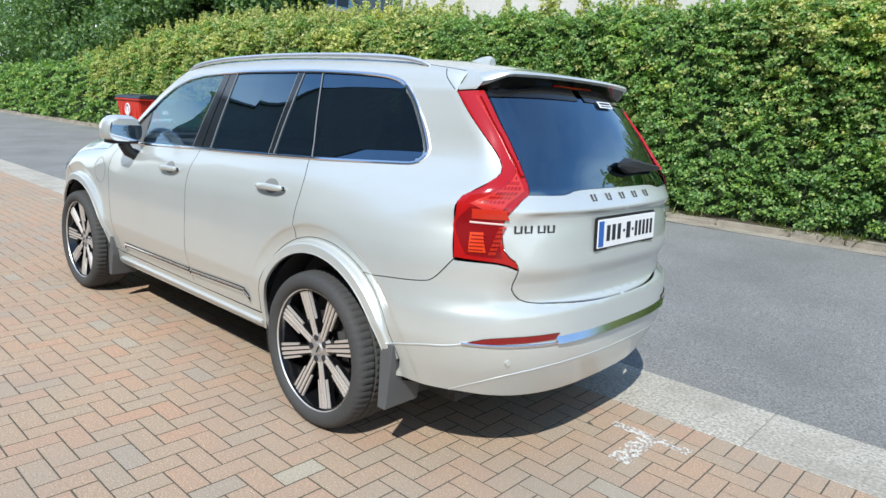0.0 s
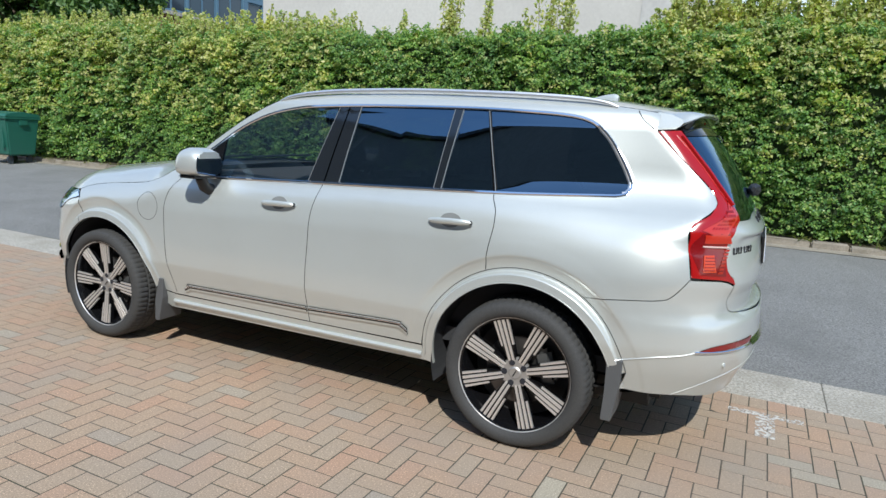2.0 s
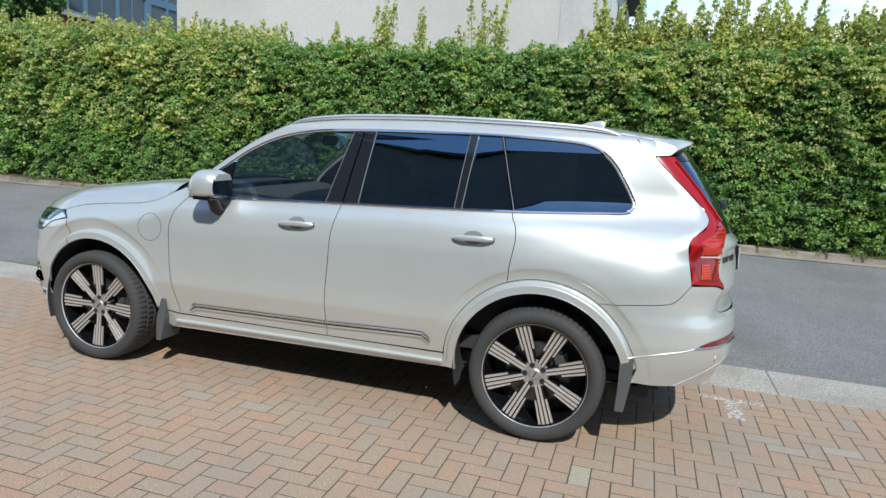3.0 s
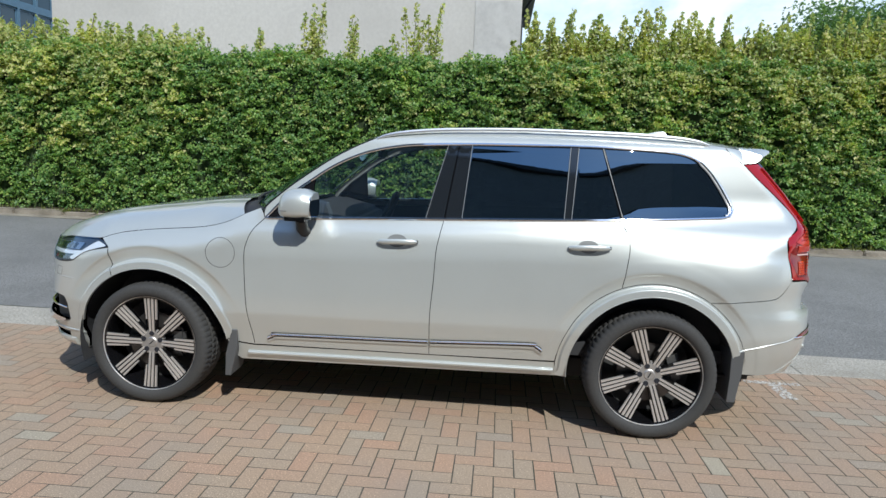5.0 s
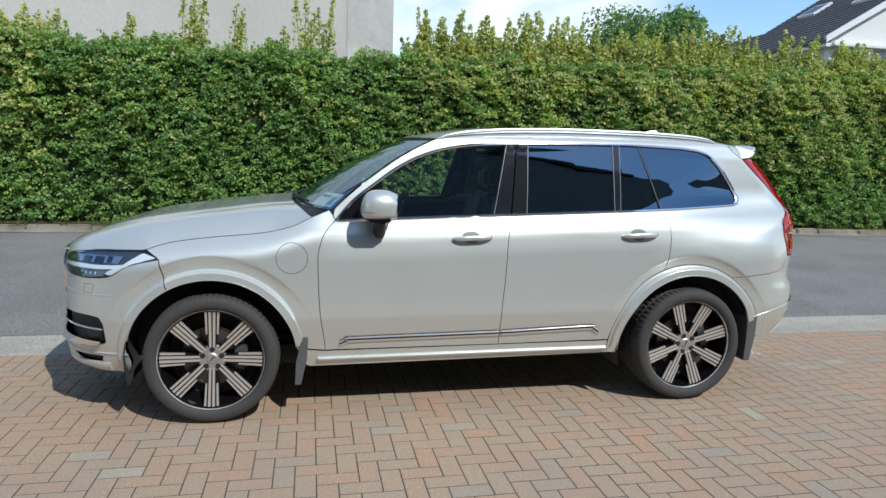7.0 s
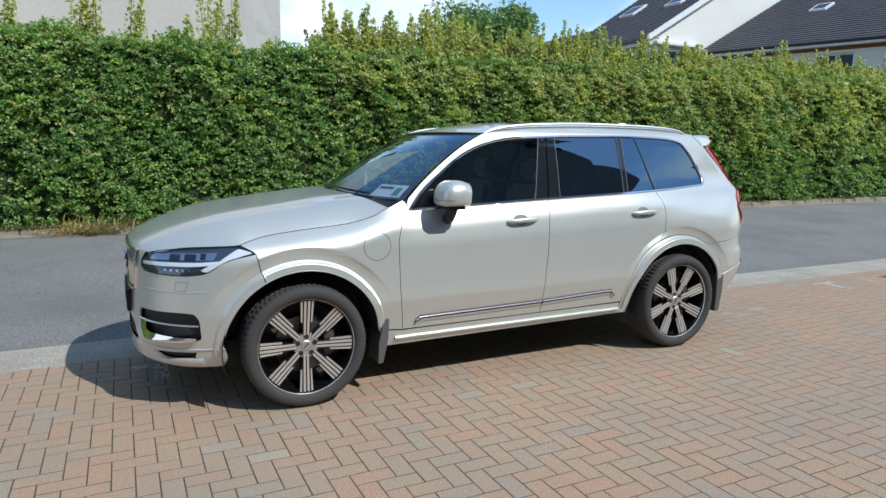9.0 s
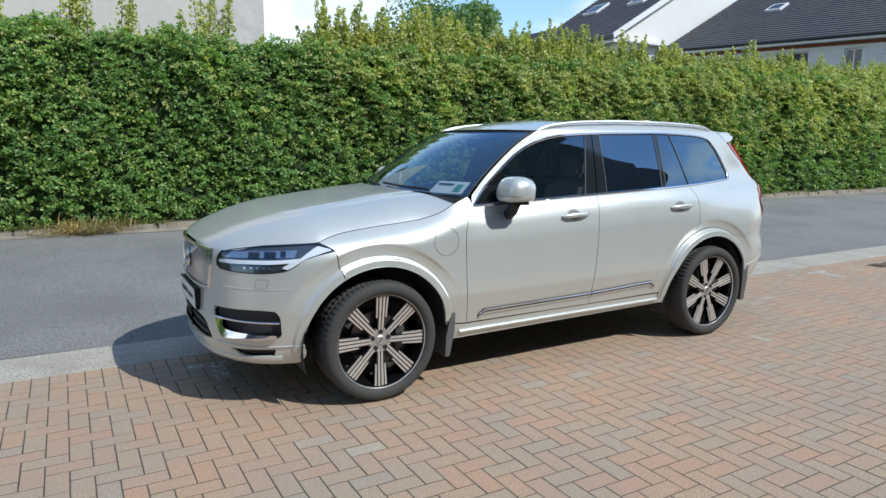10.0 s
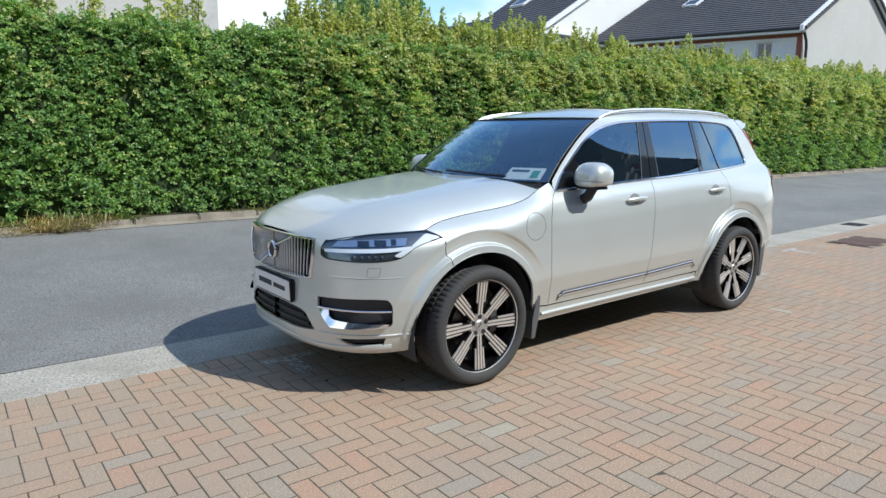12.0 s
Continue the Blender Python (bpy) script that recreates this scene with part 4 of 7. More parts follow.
def flat_width(x, z):
    """The half width before the corners round it off."""
    x, z = np.asarray(x, float), np.asarray(z, float)
    zs = z - 0.042 * np.clip(x, -1.5, 2.3) * sstep(0.45, 1.1, z) * (1 - sstep(1.30, 1.80, z))
    w = BASE_W(zs)
    top = SHUT_Z(x)
    fender = 0.935 - 0.108 * np.clip((z - (top - 0.145)) / 0.145, 0, 1.3) ** 2
    a = sstep(-0.75, -1.15, x) * sstep(0.7, 0.85, z)
    w = w * (1 - a) + fender * a
    w = w - CABIN_TAPER(x) * sstep(0.90, 1.42, z) * (1 - 0.32 * np.clip((z - 1.32) / 0.28, 0, 1))
    for c in AXLES:
        r = np.hypot(x - c, z - HUB_Z)
        flare = FLARE(r) * (1 - sstep(0.66, 0.69, r)) * sstep(0.3, 0.42, z + 0.1)
        # The groove round the arch dies out towards its feet.
        w = w + np.maximum(flare, 0) + np.minimum(flare, 0) * sstep(0.35, 0.80, (z - HUB_Z) / np.maximum(r, 0.1))
    return w


def corner(x, z):
    tl = TAIL_LEN(z)
    nl = NOSE_L(z)
    xa, xb = NOSE_X(z) + nl, TAIL_X(z) - tl
    d = np.clip((xa - x) / nl, 0, 1)
    e = np.clip((x - xb) / tl, 0, 1)
    return (1 - d**NOSE_N) ** (1 / NOSE_N) * (1 - e**TAIL_N) ** (1 / TAIL_N)


def on_side(a, b):
    """The body's side: x and z to a place."""
    return np.stack([a, flat_width(a, b) * corner(a, b), b], -1)


def on_nose(u, z):
    """Round the nose: u runs from the middle (0) round the corner (1.3) and on along the side."""
    phi = even_out(np.clip(u / NOSE_U, 0, 1), NOSE_N) * math.pi / 2
    nl = NOSE_L(z)
    x = NOSE_X(z) + nl - nl * np.cos(phi) ** (2 / NOSE_N) + np.clip(u - NOSE_U, 0, None)
    return np.stack([x, flat_width(x, z) * np.sin(phi) ** (2 / NOSE_N), z + 0 * x], -1)


def on_tail(v, z):
    """Round the tail: v runs from the middle (0) round the corner (1) and on along the side."""
    psi = even_out(np.clip(v, 0, 1), TAIL_N) * math.pi / 2
    tl = TAIL_LEN(z)
    x = TAIL_X(z) - tl + tl * np.cos(psi) ** (2 / TAIL_N) - np.clip(v - 1, 0, None) + FOLD(z) * (1 - sstep(0.41, 0.515, v))
    return np.stack([x, flat_width(x, z) * np.sin(psi) ** (2 / TAIL_N), z + 0 * x], -1)


def nose_u(z, x=None, y=None):
    """Where a point of the nose, known by its height and x or y, lies along u."""
    if x is not None:
        nl = float(NOSE_L(z))
        d = (NOSE_X(z) + nl - x) / nl
        return float(NOSE_U + (x - NOSE_X(z) - nl)) if d < 0 else float(NOSE_U * even_back(math.acos(min(d, 1) ** (NOSE_N / 2)) / (math.pi / 2), NOSE_N))
    us = np.linspace(0, NOSE_U, 400)
    return float(np.interp(y, on_nose(us, np.full(400, z))[:, 1], us))


def tail_v(z, x=None, y=None):
    if x is not None:
        tl = float(TAIL_LEN(z))
        d = (x - TAIL_X(z) + tl) / tl
        return float(1 - (x - TAIL_X(z) + tl)) if d < 0 else float(even_back(math.acos(min(d, 1) ** (TAIL_N / 2)) / (math.pi / 2), TAIL_N))
    vs = np.linspace(0, 1, 400)
    return float(np.interp(y, on_tail(vs, np.full(400, z))[:, 1], vs))


# ---- car materials ----
def car_paint():
    """Pearl white lacquer: a warm white base with fine flake under a clear coat."""
    m, n, l, b = nodes_of("pearl_white_paint")
    flake = noise_node(n, l, 900, 2, 0.5)
    tint = ramp_node(n, l, flake.outputs["Fac"], ((0.35, (0.552, 0.576, 0.556)), (0.65, (0.66, 0.686, 0.664))))
    dust = noise_node(n, l, 3.0, 6, 0.6)
    film = ramp_node(n, l, dust.outputs["Fac"], ((0.45, (0, 0, 0)), (0.8, (0.12, 0.12, 0.12))))
    l.new(mixed(n, l, tint.outputs["Color"], (0.44, 0.43, 0.39), film.outputs["Color"]), b.inputs["Base Color"])
    b.inputs["Metallic"].default_value = 0.4
    b.inputs["Roughness"].default_value = 0.36
    b.inputs["Coat Weight"].default_value = 1.0
    b.inputs["Coat Roughness"].default_value = 0.06
    return m


def pane_material(name, tint, gloss=1.0):
    """A thin sheet of glass: mirrors more at a glancing angle, and tints what lies behind it."""
    m, n, l, b = nodes_of(name)
    n.remove(b)
    face = n.new("ShaderNodeLayerWeight")
    face.inputs["Blend"].default_value = 0.5
    power = n.new("ShaderNodeMath")
    power.operation, power.inputs[1].default_value = "POWER", 4.0
    spread = n.new("ShaderNodeMapRange")
    spread.inputs["To Min"].default_value, spread.inputs["To Max"].default_value = 0.15 * gloss, 1.0
    shine = n.new("ShaderNodeBsdfGlossy")
    shine.inputs["Roughness"].default_value = 0.012
    # Blue mirror tint, put in to deepen the reflected sky.
    shine.inputs["Color"].default_value = (0.57, 0.80, 1.0, 1)
    clear = n.new("ShaderNodeBsdfTransparent")
    clear.inputs["Color"].default_value = (*tint, 1)
    mx = n.new("ShaderNodeMixShader")
    l.new(face.outputs["Facing"], power.inputs[0])
    l.new(power.outputs["Value"], spread.inputs["Value"])
    l.new(spread.outputs["Result"], mx.inputs["Fac"])
    l.new(clear.outputs["BSDF"], mx.inputs[1])
    l.new(shine.outputs["BSDF"], mx.inputs[2])
    l.new(mx.outputs["Shader"], n["Material Output"].inputs["Surface"])
    return m


PAINT = car_paint()
# Grey for shade painted at the door handles, and for the mirror seam.
SEAM_SHADE = plain("seam_shade_grey", (0.22, 0.225, 0.22), 0.35)
CHROME = plain("chrome", (0.82, 0.82, 0.84), 0.07, 1.0)
SATIN = plain("satin_aluminium", (0.74, 0.73, 0.72), 0.34, 1.0)
HUB_METAL = plain("hub_alloy", (0.52, 0.50, 0.48), 0.5, 0.8)
SPOKE = plain("machined_alloy", (0.80, 0.77, 0.74), 0.36, 0.75)
BADGE = plain("dark_chrome", (0.22, 0.22, 0.23), 0.22, 1.0)
STRIP = plain("polished_strip", (0.80, 0.80, 0.82), 0.17, 1.0)
GRILLE_METAL = plain("grille_chrome", (0.78, 0.78, 0.80), 0.14, 1.0)
RAIL = plain("bright_aluminium", (0.88, 0.88, 0.89), 0.38, 0.8)
BLACK = plain("black_plastic", (0.018, 0.018, 0.019), 0.5, grain=0.2)
GLOSS_BLACK = plain("gloss_black", (0.008, 0.008, 0.009), 0.08)
POST_GLINT = plain("post_glint_grey", (0.20, 0.21, 0.22), 0.35)
POST_BLACK = plain("post_gloss_black", (0.014, 0.017, 0.021), 0.06, specular=0.85)
RIM_BLACK = plain("rim_gloss_black", (0.006, 0.006, 0.007), 0.12)
RUBBER = rough_surface("tyre_rubber", (0.045, 0.045, 0.046), (0.068, 0.067, 0.066), (0.062, 0.060, 0.056), 120, 6, 0.75, 0.3, 0.002, 0.6)
FLAP = plain("mud_flap_rubber", (0.095, 0.097, 0.10), 0.6, grain=0.3)
TINTED, CLEAR, SCREEN = pane_material("privacy_glass", (0.03, 0.035, 0.04), 1.6), pane_material("door_glass", (0.86, 0.92, 0.92), 1.2), pane_material("windscreen_glass", (0.52, 0.62, 0.66), 1.8)
LENS = pane_material("clear_lens", (0.9, 0.93, 0.96), 0.6)
RED_LENS = plain("red_lens", (0.36, 0.006, 0.006), 0.14, specular=0.4, coat=0.5)
RED_BRIGHT = plain("bright_red_lens", (0.50, 0.025, 0.010), 0.2, coat=0.5)
PALE_STRIP = plain("pale_lamp_strip", (0.72, 0.50, 0.46), 0.25)
PALE_RED = plain("pale_red_lens", (0.52, 0.035, 0.028), 0.16, specular=0.35, coat=0.3)
DARK_RED = plain("dark_red_lens", (0.20, 0.004, 0.005), 0.15, coat=0.6)
DOT_RED = plain("diode_red", (0.33, 0.005, 0.006), 0.18, coat=0.4)
AMBER_RED = plain("orange_red_lens", (0.62, 0.050, 0.008), 0.25, coat=0.5)
LAMP_BACK = plain("lamp_housing", (0.09, 0.095, 0.105), 0.32, 0.6)
LAMP_WHITE = plain("lamp_light_guide", (0.74, 0.77, 0.81), 0.25)
LAMP_DARK = plain("lamp_reflector", (0.50, 0.53, 0.58), 0.16, 0.9)
TRIM = plain("dark_interior", (0.04, 0.041, 0.045), 0.7, grain=0.2)
LEATHER = plain("seat_leather", (0.06, 0.058, 0.056), 0.55, grain=0.3)
PLATE_WHITE = plain("plate_white", (0.80, 0.80, 0.79), 0.35)
PLATE_BLUE = plain("plate_blue", (0.03, 0.12, 0.42), 0.35)
INK = plain("dark_print", (0.02, 0.022, 0.03), 0.5)
TAN = plain("underbody_primer", (0.05, 0.05, 0.05), 0.8)


# ---- panels cut out of the surface ----
def curve(points, step=0.02):
    """A smooth line through points, as an array."""
    p = np.array(points, float)
    if len(p) == 2:
        n = max(int(np.linalg.norm(p[1] - p[0]) / step), 1)
        return p[0] + (p[1] - p[0]) * np.linspace(0, 1, n + 1)[:, None]
    q = np.vstack([2 * p[0] - p[1], p, 2 * p[-1] - p[-2]])
    out = []
    for i in range(1, len(q) - 2):
        n = max(int(np.linalg.norm(q[i + 1] - q[i]) / step), 2)
        t = np.linspace(0, 1, n, endpoint=False)[:, None]
        a, b, c, d = q[i - 1 : i + 3]
        out.append(0.5 * (2 * b + (c - a) * t + (2 * a - 5 * b + 4 * c - d) * t**2 + (3 * b - a - 3 * c + d) * t**3))
    return np.vstack(out + [p[-1:]])


def loop(*lines):
    """One closed outline out of lines that meet end to end."""
    p = np.vstack(lines)
    keep = np.linalg.norm(p - np.roll(p, 1, 0), axis=1) > 1e-4
    p = p[keep]
    area = np.sum(p[:, 0] * np.roll(p[:, 1], -1) - p[:, 1] * np.roll(p[:, 0], -1))
    return p if area > 0 else p[::-1]


def arc(cx, r, a0, a1, n=40):
    a = np.radians(np.linspace(a0, a1, n))
    return np.stack([cx + r * np.cos(a), HUB_Z + r * np.sin(a)], 1)


def inside(points, outline):
    x, y = points[:, 0:1], points[:, 1:2]
    a, b = outline, np.roll(outline, -1, 0)
    cross = (a[:, 1] > y) != (b[:, 1] > y)
    with np.errstate(divide="ignore", invalid="ignore"):
        at = a[:, 0] + (y - a[:, 1]) * (b[:, 0] - a[:, 0]) / (b[:, 1] - a[:, 1])
    return (np.sum(cross & (x < at), axis=1) % 2) == 1


def inset(outline, gap, fixed):
    t = np.roll(outline, -1, 0) - np.roll(outline, 1, 0)
    nrm = np.stack([-t[:, 1], t[:, 0]], 1) / (np.linalg.norm(t, axis=1, keepdims=True) + 1e-9)
    moved = outline + nrm * gap
    if fixed is not None:
        still = np.abs(outline[:, 0] - fixed) < 1e-5
        moved[still] = outline[still]
    return moved


HEART = np.array([0.1, 0.0, 0.75])


def normals_at(chart, p):
    e = 2e-3
    du = chart(p[:, 0] + e, p[:, 1]) - chart(np.maximum(p[:, 0] - e, 1e-6), p[:, 1])
    dv = chart(p[:, 0], p[:, 1] + e) - chart(p[:, 0], p[:, 1] - e)
    n = np.cross(du, dv)
    n /= np.linalg.norm(n, axis=1, keepdims=True) + 1e-12
    at = chart(p[:, 0], p[:, 1])
    flip = n[:, 1] < 0 if chart is on_side else np.sum(n * (at - HEART * [1, 0, 1]), axis=1) < 0
    n[flip] *= -1
    return n


def wheel_rings(chart):
    """Points on circles round the wheels, so that the arch flares come out clean."""
    out = []
    for c in AXLES:
        for r in (0.482, 0.492, 0.502, 0.510, 0.514, 0.518, 0.522, 0.526, 0.532, 0.545, 0.560, 0.575, 0.585, 0.592, 0.600, 0.608, 0.618, 0.63, 0.65, 0.672, 0.692):
            for a in np.radians(np.arange(0, 181, 1.8)):
                x, z = c + r * math.cos(a), HUB_Z + r * math.sin(a)
                if chart is on_side:
                    out.append((x, z))
                elif chart is on_nose and c < 0 and x > NOSE_X(z) + 0.05:
                    out.append((nose_u(z, x=x), z))
                elif chart is on_tail and c > 0 and x < TAIL_X(z) - 0.05:
                    out.append((tail_v(z, x=x), z))
    return np.array(out)


def leaning(chart, z0, k):
    """A chart whose surface leans back above z0."""
    def moved(a, b):
        p = chart(a, b)
        p[..., 0] += k * (b - z0)
        return p
    return moved


def panel(name, outline, chart, material, parent, sides=(-1,), gap=0.0020, depth=0.014, grid=0.026, lift=0.0, fixed=None, holes=(), label="", shadow=True):
    """A piece of sheet cut from a chart along an outline, with a turned-in edge."""
    from mathutils.geometry import delaunay_2d_cdt

    loops = [inset(outline, gap, fixed)] + [inset(h, -gap, None) for h in holes]
    lo, hi = loops[0].min(0), loops[0].max(0)
    rings = wheel_rings(chart)
    gx, gy = np.meshgrid(np.arange(lo[0] + grid / 2, hi[0], grid), np.arange(lo[1] + grid / 2, hi[1], grid))
    pts = np.stack([gx.ravel(), gy.ravel()], 1)
    if grid < 0.04 and len(rings) and len(pts):
        at = chart(pts[:, 0], pts[:, 1])
        far = np.min([np.hypot(at[:, 0] - c, at[:, 2] - HUB_Z) for c in AXLES], axis=0) > 0.70
        pts = np.vstack([pts[far], rings])
    if len(pts):
        pts = pts[inside(pts, loops[0])]
        for h in loops[1:]:
            pts = pts[~inside(pts, h)]
        rim = np.vstack(loops)
        near = np.array([np.min(np.sum((rim - q) ** 2, axis=1)) for q in pts]) if len(pts) else np.zeros(0)
        pts = pts[near > 0.007**2]
    every = np.vstack(loops + [pts])
    edges, base = [], 0
    for l in loops:
        edges += [(base + i, base + (i + 1) % len(l)) for i in range(len(l))]
        base += len(l)
    v2, _, tris, *_ = delaunay_2d_cdt([Vector(q) for q in every], edges, [], 0, 1e-6)
    v2 = np.array([(q.x, q.y) for q in v2])
    tris = np.array([t for t in tris if len(t) == 3])
    mid = v2[tris].mean(1)
    ok = inside(mid, loops[0])
    for h in loops[1:]:
        ok &= ~inside(mid, h)
    tris = tris[ok]
    nrm = normals_at(chart, v2)
    place = chart(v2[:, 0], v2[:, 1]) + nrm * lift
    verts, faces, norms = [], [], []
    for s in sides:
        flip = np.array([1, s, 1])
        p, n = place * flip, nrm * flip
        g = np.cross(p[tris[:, 1]] - p[tris[:, 0]], p[tris[:, 2]] - p[tris[:, 0]])
        bad = np.sum(g * n[tris].mean(1), axis=1) < 0
        t = tris.copy()
        t[bad] = t[bad][:, ::-1]
        off = sum(len(q) for q in verts)
        verts.append(p), norms.append(n), faces.extend((t + off).tolist())
        if depth:
            for l in loops:
                q, m = chart(l[:, 0], l[:, 1]), normals_at(chart, l)
                q = (q + m * lift) * flip
                m = m * flip
                off = sum(len(z) for z in verts)
                k = len(l)
                tang = np.roll(q, -1, 0) - np.roll(q, 1, 0)
                out = np.cross(tang, m)
                out /= np.linalg.norm(out, axis=1, keepdims=True) + 1e-9
                if s > 0:
                    out = -out
                verts += [q, q - m * depth]
                norms += [m * 0.75 + out * 0.65, out]
                for i in range(k):
                    j = (i + 1) % k
                    if fixed is not None and abs(l[i, 0] - fixed) < 1e-5 and abs(l[j, 0] - fixed) < 1e-5:
                        continue
                    quad = (off + i, off + j, off + k + j, off + k + i)
                    faces.append(quad if s < 0 else quad[::-1])
    verts, norms = np.vstack(verts), np.vstack(norms)
    norms /= np.linalg.norm(norms, axis=1, keepdims=True) + 1e-9
    me = mesh_of(name, verts, faces, material, True)
    me.normals_split_custom_set_from_vertices([tuple(q) for q in norms])
    ob = child(name, me, parent, label)
    ob.visible_shadow = shadow
    return ob


def sweep_on(name, line, chart, material, parent, side, width, height, lift=0.0, label="", closed=False):
    """A low bar along a line of a chart: width across, height off the surface."""
    p, n = chart(line[:, 0], line[:, 1]), normals_at(chart, line)
    flip = np.array([1, side, 1])
    p, n = (p + n * lift) * flip, n * flip
    t = np.gradient(p, axis=0) if not closed else np.roll(p, -1, 0) - np.roll(p, 1, 0)
    b = np.cross(t, n)
    b /= np.linalg.norm(b, axis=1, keepdims=True) + 1e-9
    ring = [(-0.5, -0.5), (-0.5, 0.4), (-0.25, 1.0), (0.25, 1.0), (0.5, 0.4), (0.5, -0.5)]
    k, m = len(ring), len(p)
    verts = np.stack([p + b * (w * width) + n * (h * height) for w, h in ring], 1).reshape(-1, 3)
    faces = []
    for i in range(m if closed else m - 1):
        j = (i + 1) % m
        faces += [(i * k + a, i * k + (a + 1) % k, j * k + (a + 1) % k, j * k + a) for a in range(k)]
    if not closed:
        faces += [tuple(range(k)), tuple((m - 1) * k + a for a in range(k))]
    bm = bmesh.new()
    bm.from_mesh(mesh_of(name, verts, faces))
    return part(name, bm, material, parent, label, True)


# ---- the car, nose to -x, standing on its wheels ----
car = thing("car", "pearl white sport utility car parked on the block paving", "car")

BELT = [(-0.80, 1.166), (-0.55, 1.176), (0.11, 1.204), (0.79, 1.230), (1.285, 1.250), (1.50, 1.260), (1.86, 1.280)]
GLASS_TOP = [(-0.80, 1.166), (-0.69, 1.287), (-0.56, 1.387), (-0.43, 1.479), (-0.30, 1.547), (-0.17, 1.592), (-0.03, 1.620), (0.11, 1.635), (0.46, 1.651), (0.81, 1.657), (1.11, 1.660), (1.36, 1.656), (1.55, 1.648), (1.66, 1.632), (1.73, 1.600), (1.80, 1.535), (1.86, 1.450), (1.91, 1.364), (1.925, 1.325), (1.905, 1.292), (1.86, 1.280)]
DOOR_FRONT = [(-0.80, 1.166), (-0.842, 1.122), (-0.872, 1.075), (-0.895, 1.0), (-0.90, 0.93), (-0.892, 0.70), (-0.88, 0.58), (-0.862, 0.466), (-0.855, 0.395)]
B_GAP = [(0.268, 1.211), (0.25, 1.125), (0.234, 1.03), (0.226, 0.86), (0.212, 0.655), (0.21, 0.40)]
C_GAP = [(1.285, 1.250), (1.292, 1.217), (1.318, 1.17), (1.326, 1.09), (1.313, 0.99), (1.300, 0.873)]
WIND_X = pchip((1.20, 1.24, 1.345, 1.445, 1.535, 1.612, 1.655), (-0.83, -0.795, -0.68, -0.55, -0.42, -0.285, -0.19))
ROOF_Z = pchip((-0.19, 0.0, 0.3, 0.8, 1.2, 1.6, 1.9, 2.05), (1.662, 1.690, 1.714, 1.728, 1.726, 1.716, 1.690, 1.668))
BONNET_MID = pchip((-2.42, -2.33, -2.2, -2.0, -1.9, -1.63, -1.43, -1.24, -1.02), (0.955, 1.005, 1.058, 1.116, 1.137, 1.176, 1.201, 1.225, 1.242))
BONNET_EDGE = pchip((-2.42, -2.33, -2.27, -2.14, -1.98, -1.86, -1.78, -1.7, -1.5, -1.2, -1.06, -0.9), (0.948, 0.938, 0.942, 0.972, 0.983, 0.989, 1.014, 1.034, 1.062, 1.092, 1.125, 1.20))
REAR_SEAM = [(2.245, 0.955), (2.205, 0.90), (2.168, 0.862), (2.12, 0.848), (1.95, 0.832), (1.794, 0.8127)]
FRONT_SEAM = [(-1.765, 0.945), (-1.745, 0.86), (-1.7215, 0.779)]
LAMP_SIDE = [(2.243, 0.96), (2.228, 1.04), (2.214, 1.11), (2.212, 1.17), (2.245, 1.207), (2.29, 1.248), (2.303, 1.285), (2.27, 1.335), (2.18, 1.42), (2.08, 1.51), (2.0, 1.59)]


def between(line, x0, x1):
    """The stretch of a sampled line with x from x0 to x1, its ends exact."""
    c = curve(line)
    z = lambda x: float(np.interp(x, c[:, 0], c[:, 1]))  # noqa: E731
    xs = np.linspace(x0, x1, max(int(abs(x1 - x0) / 0.02), 2))
    return np.stack([xs, [z(x) for x in xs]], 1)


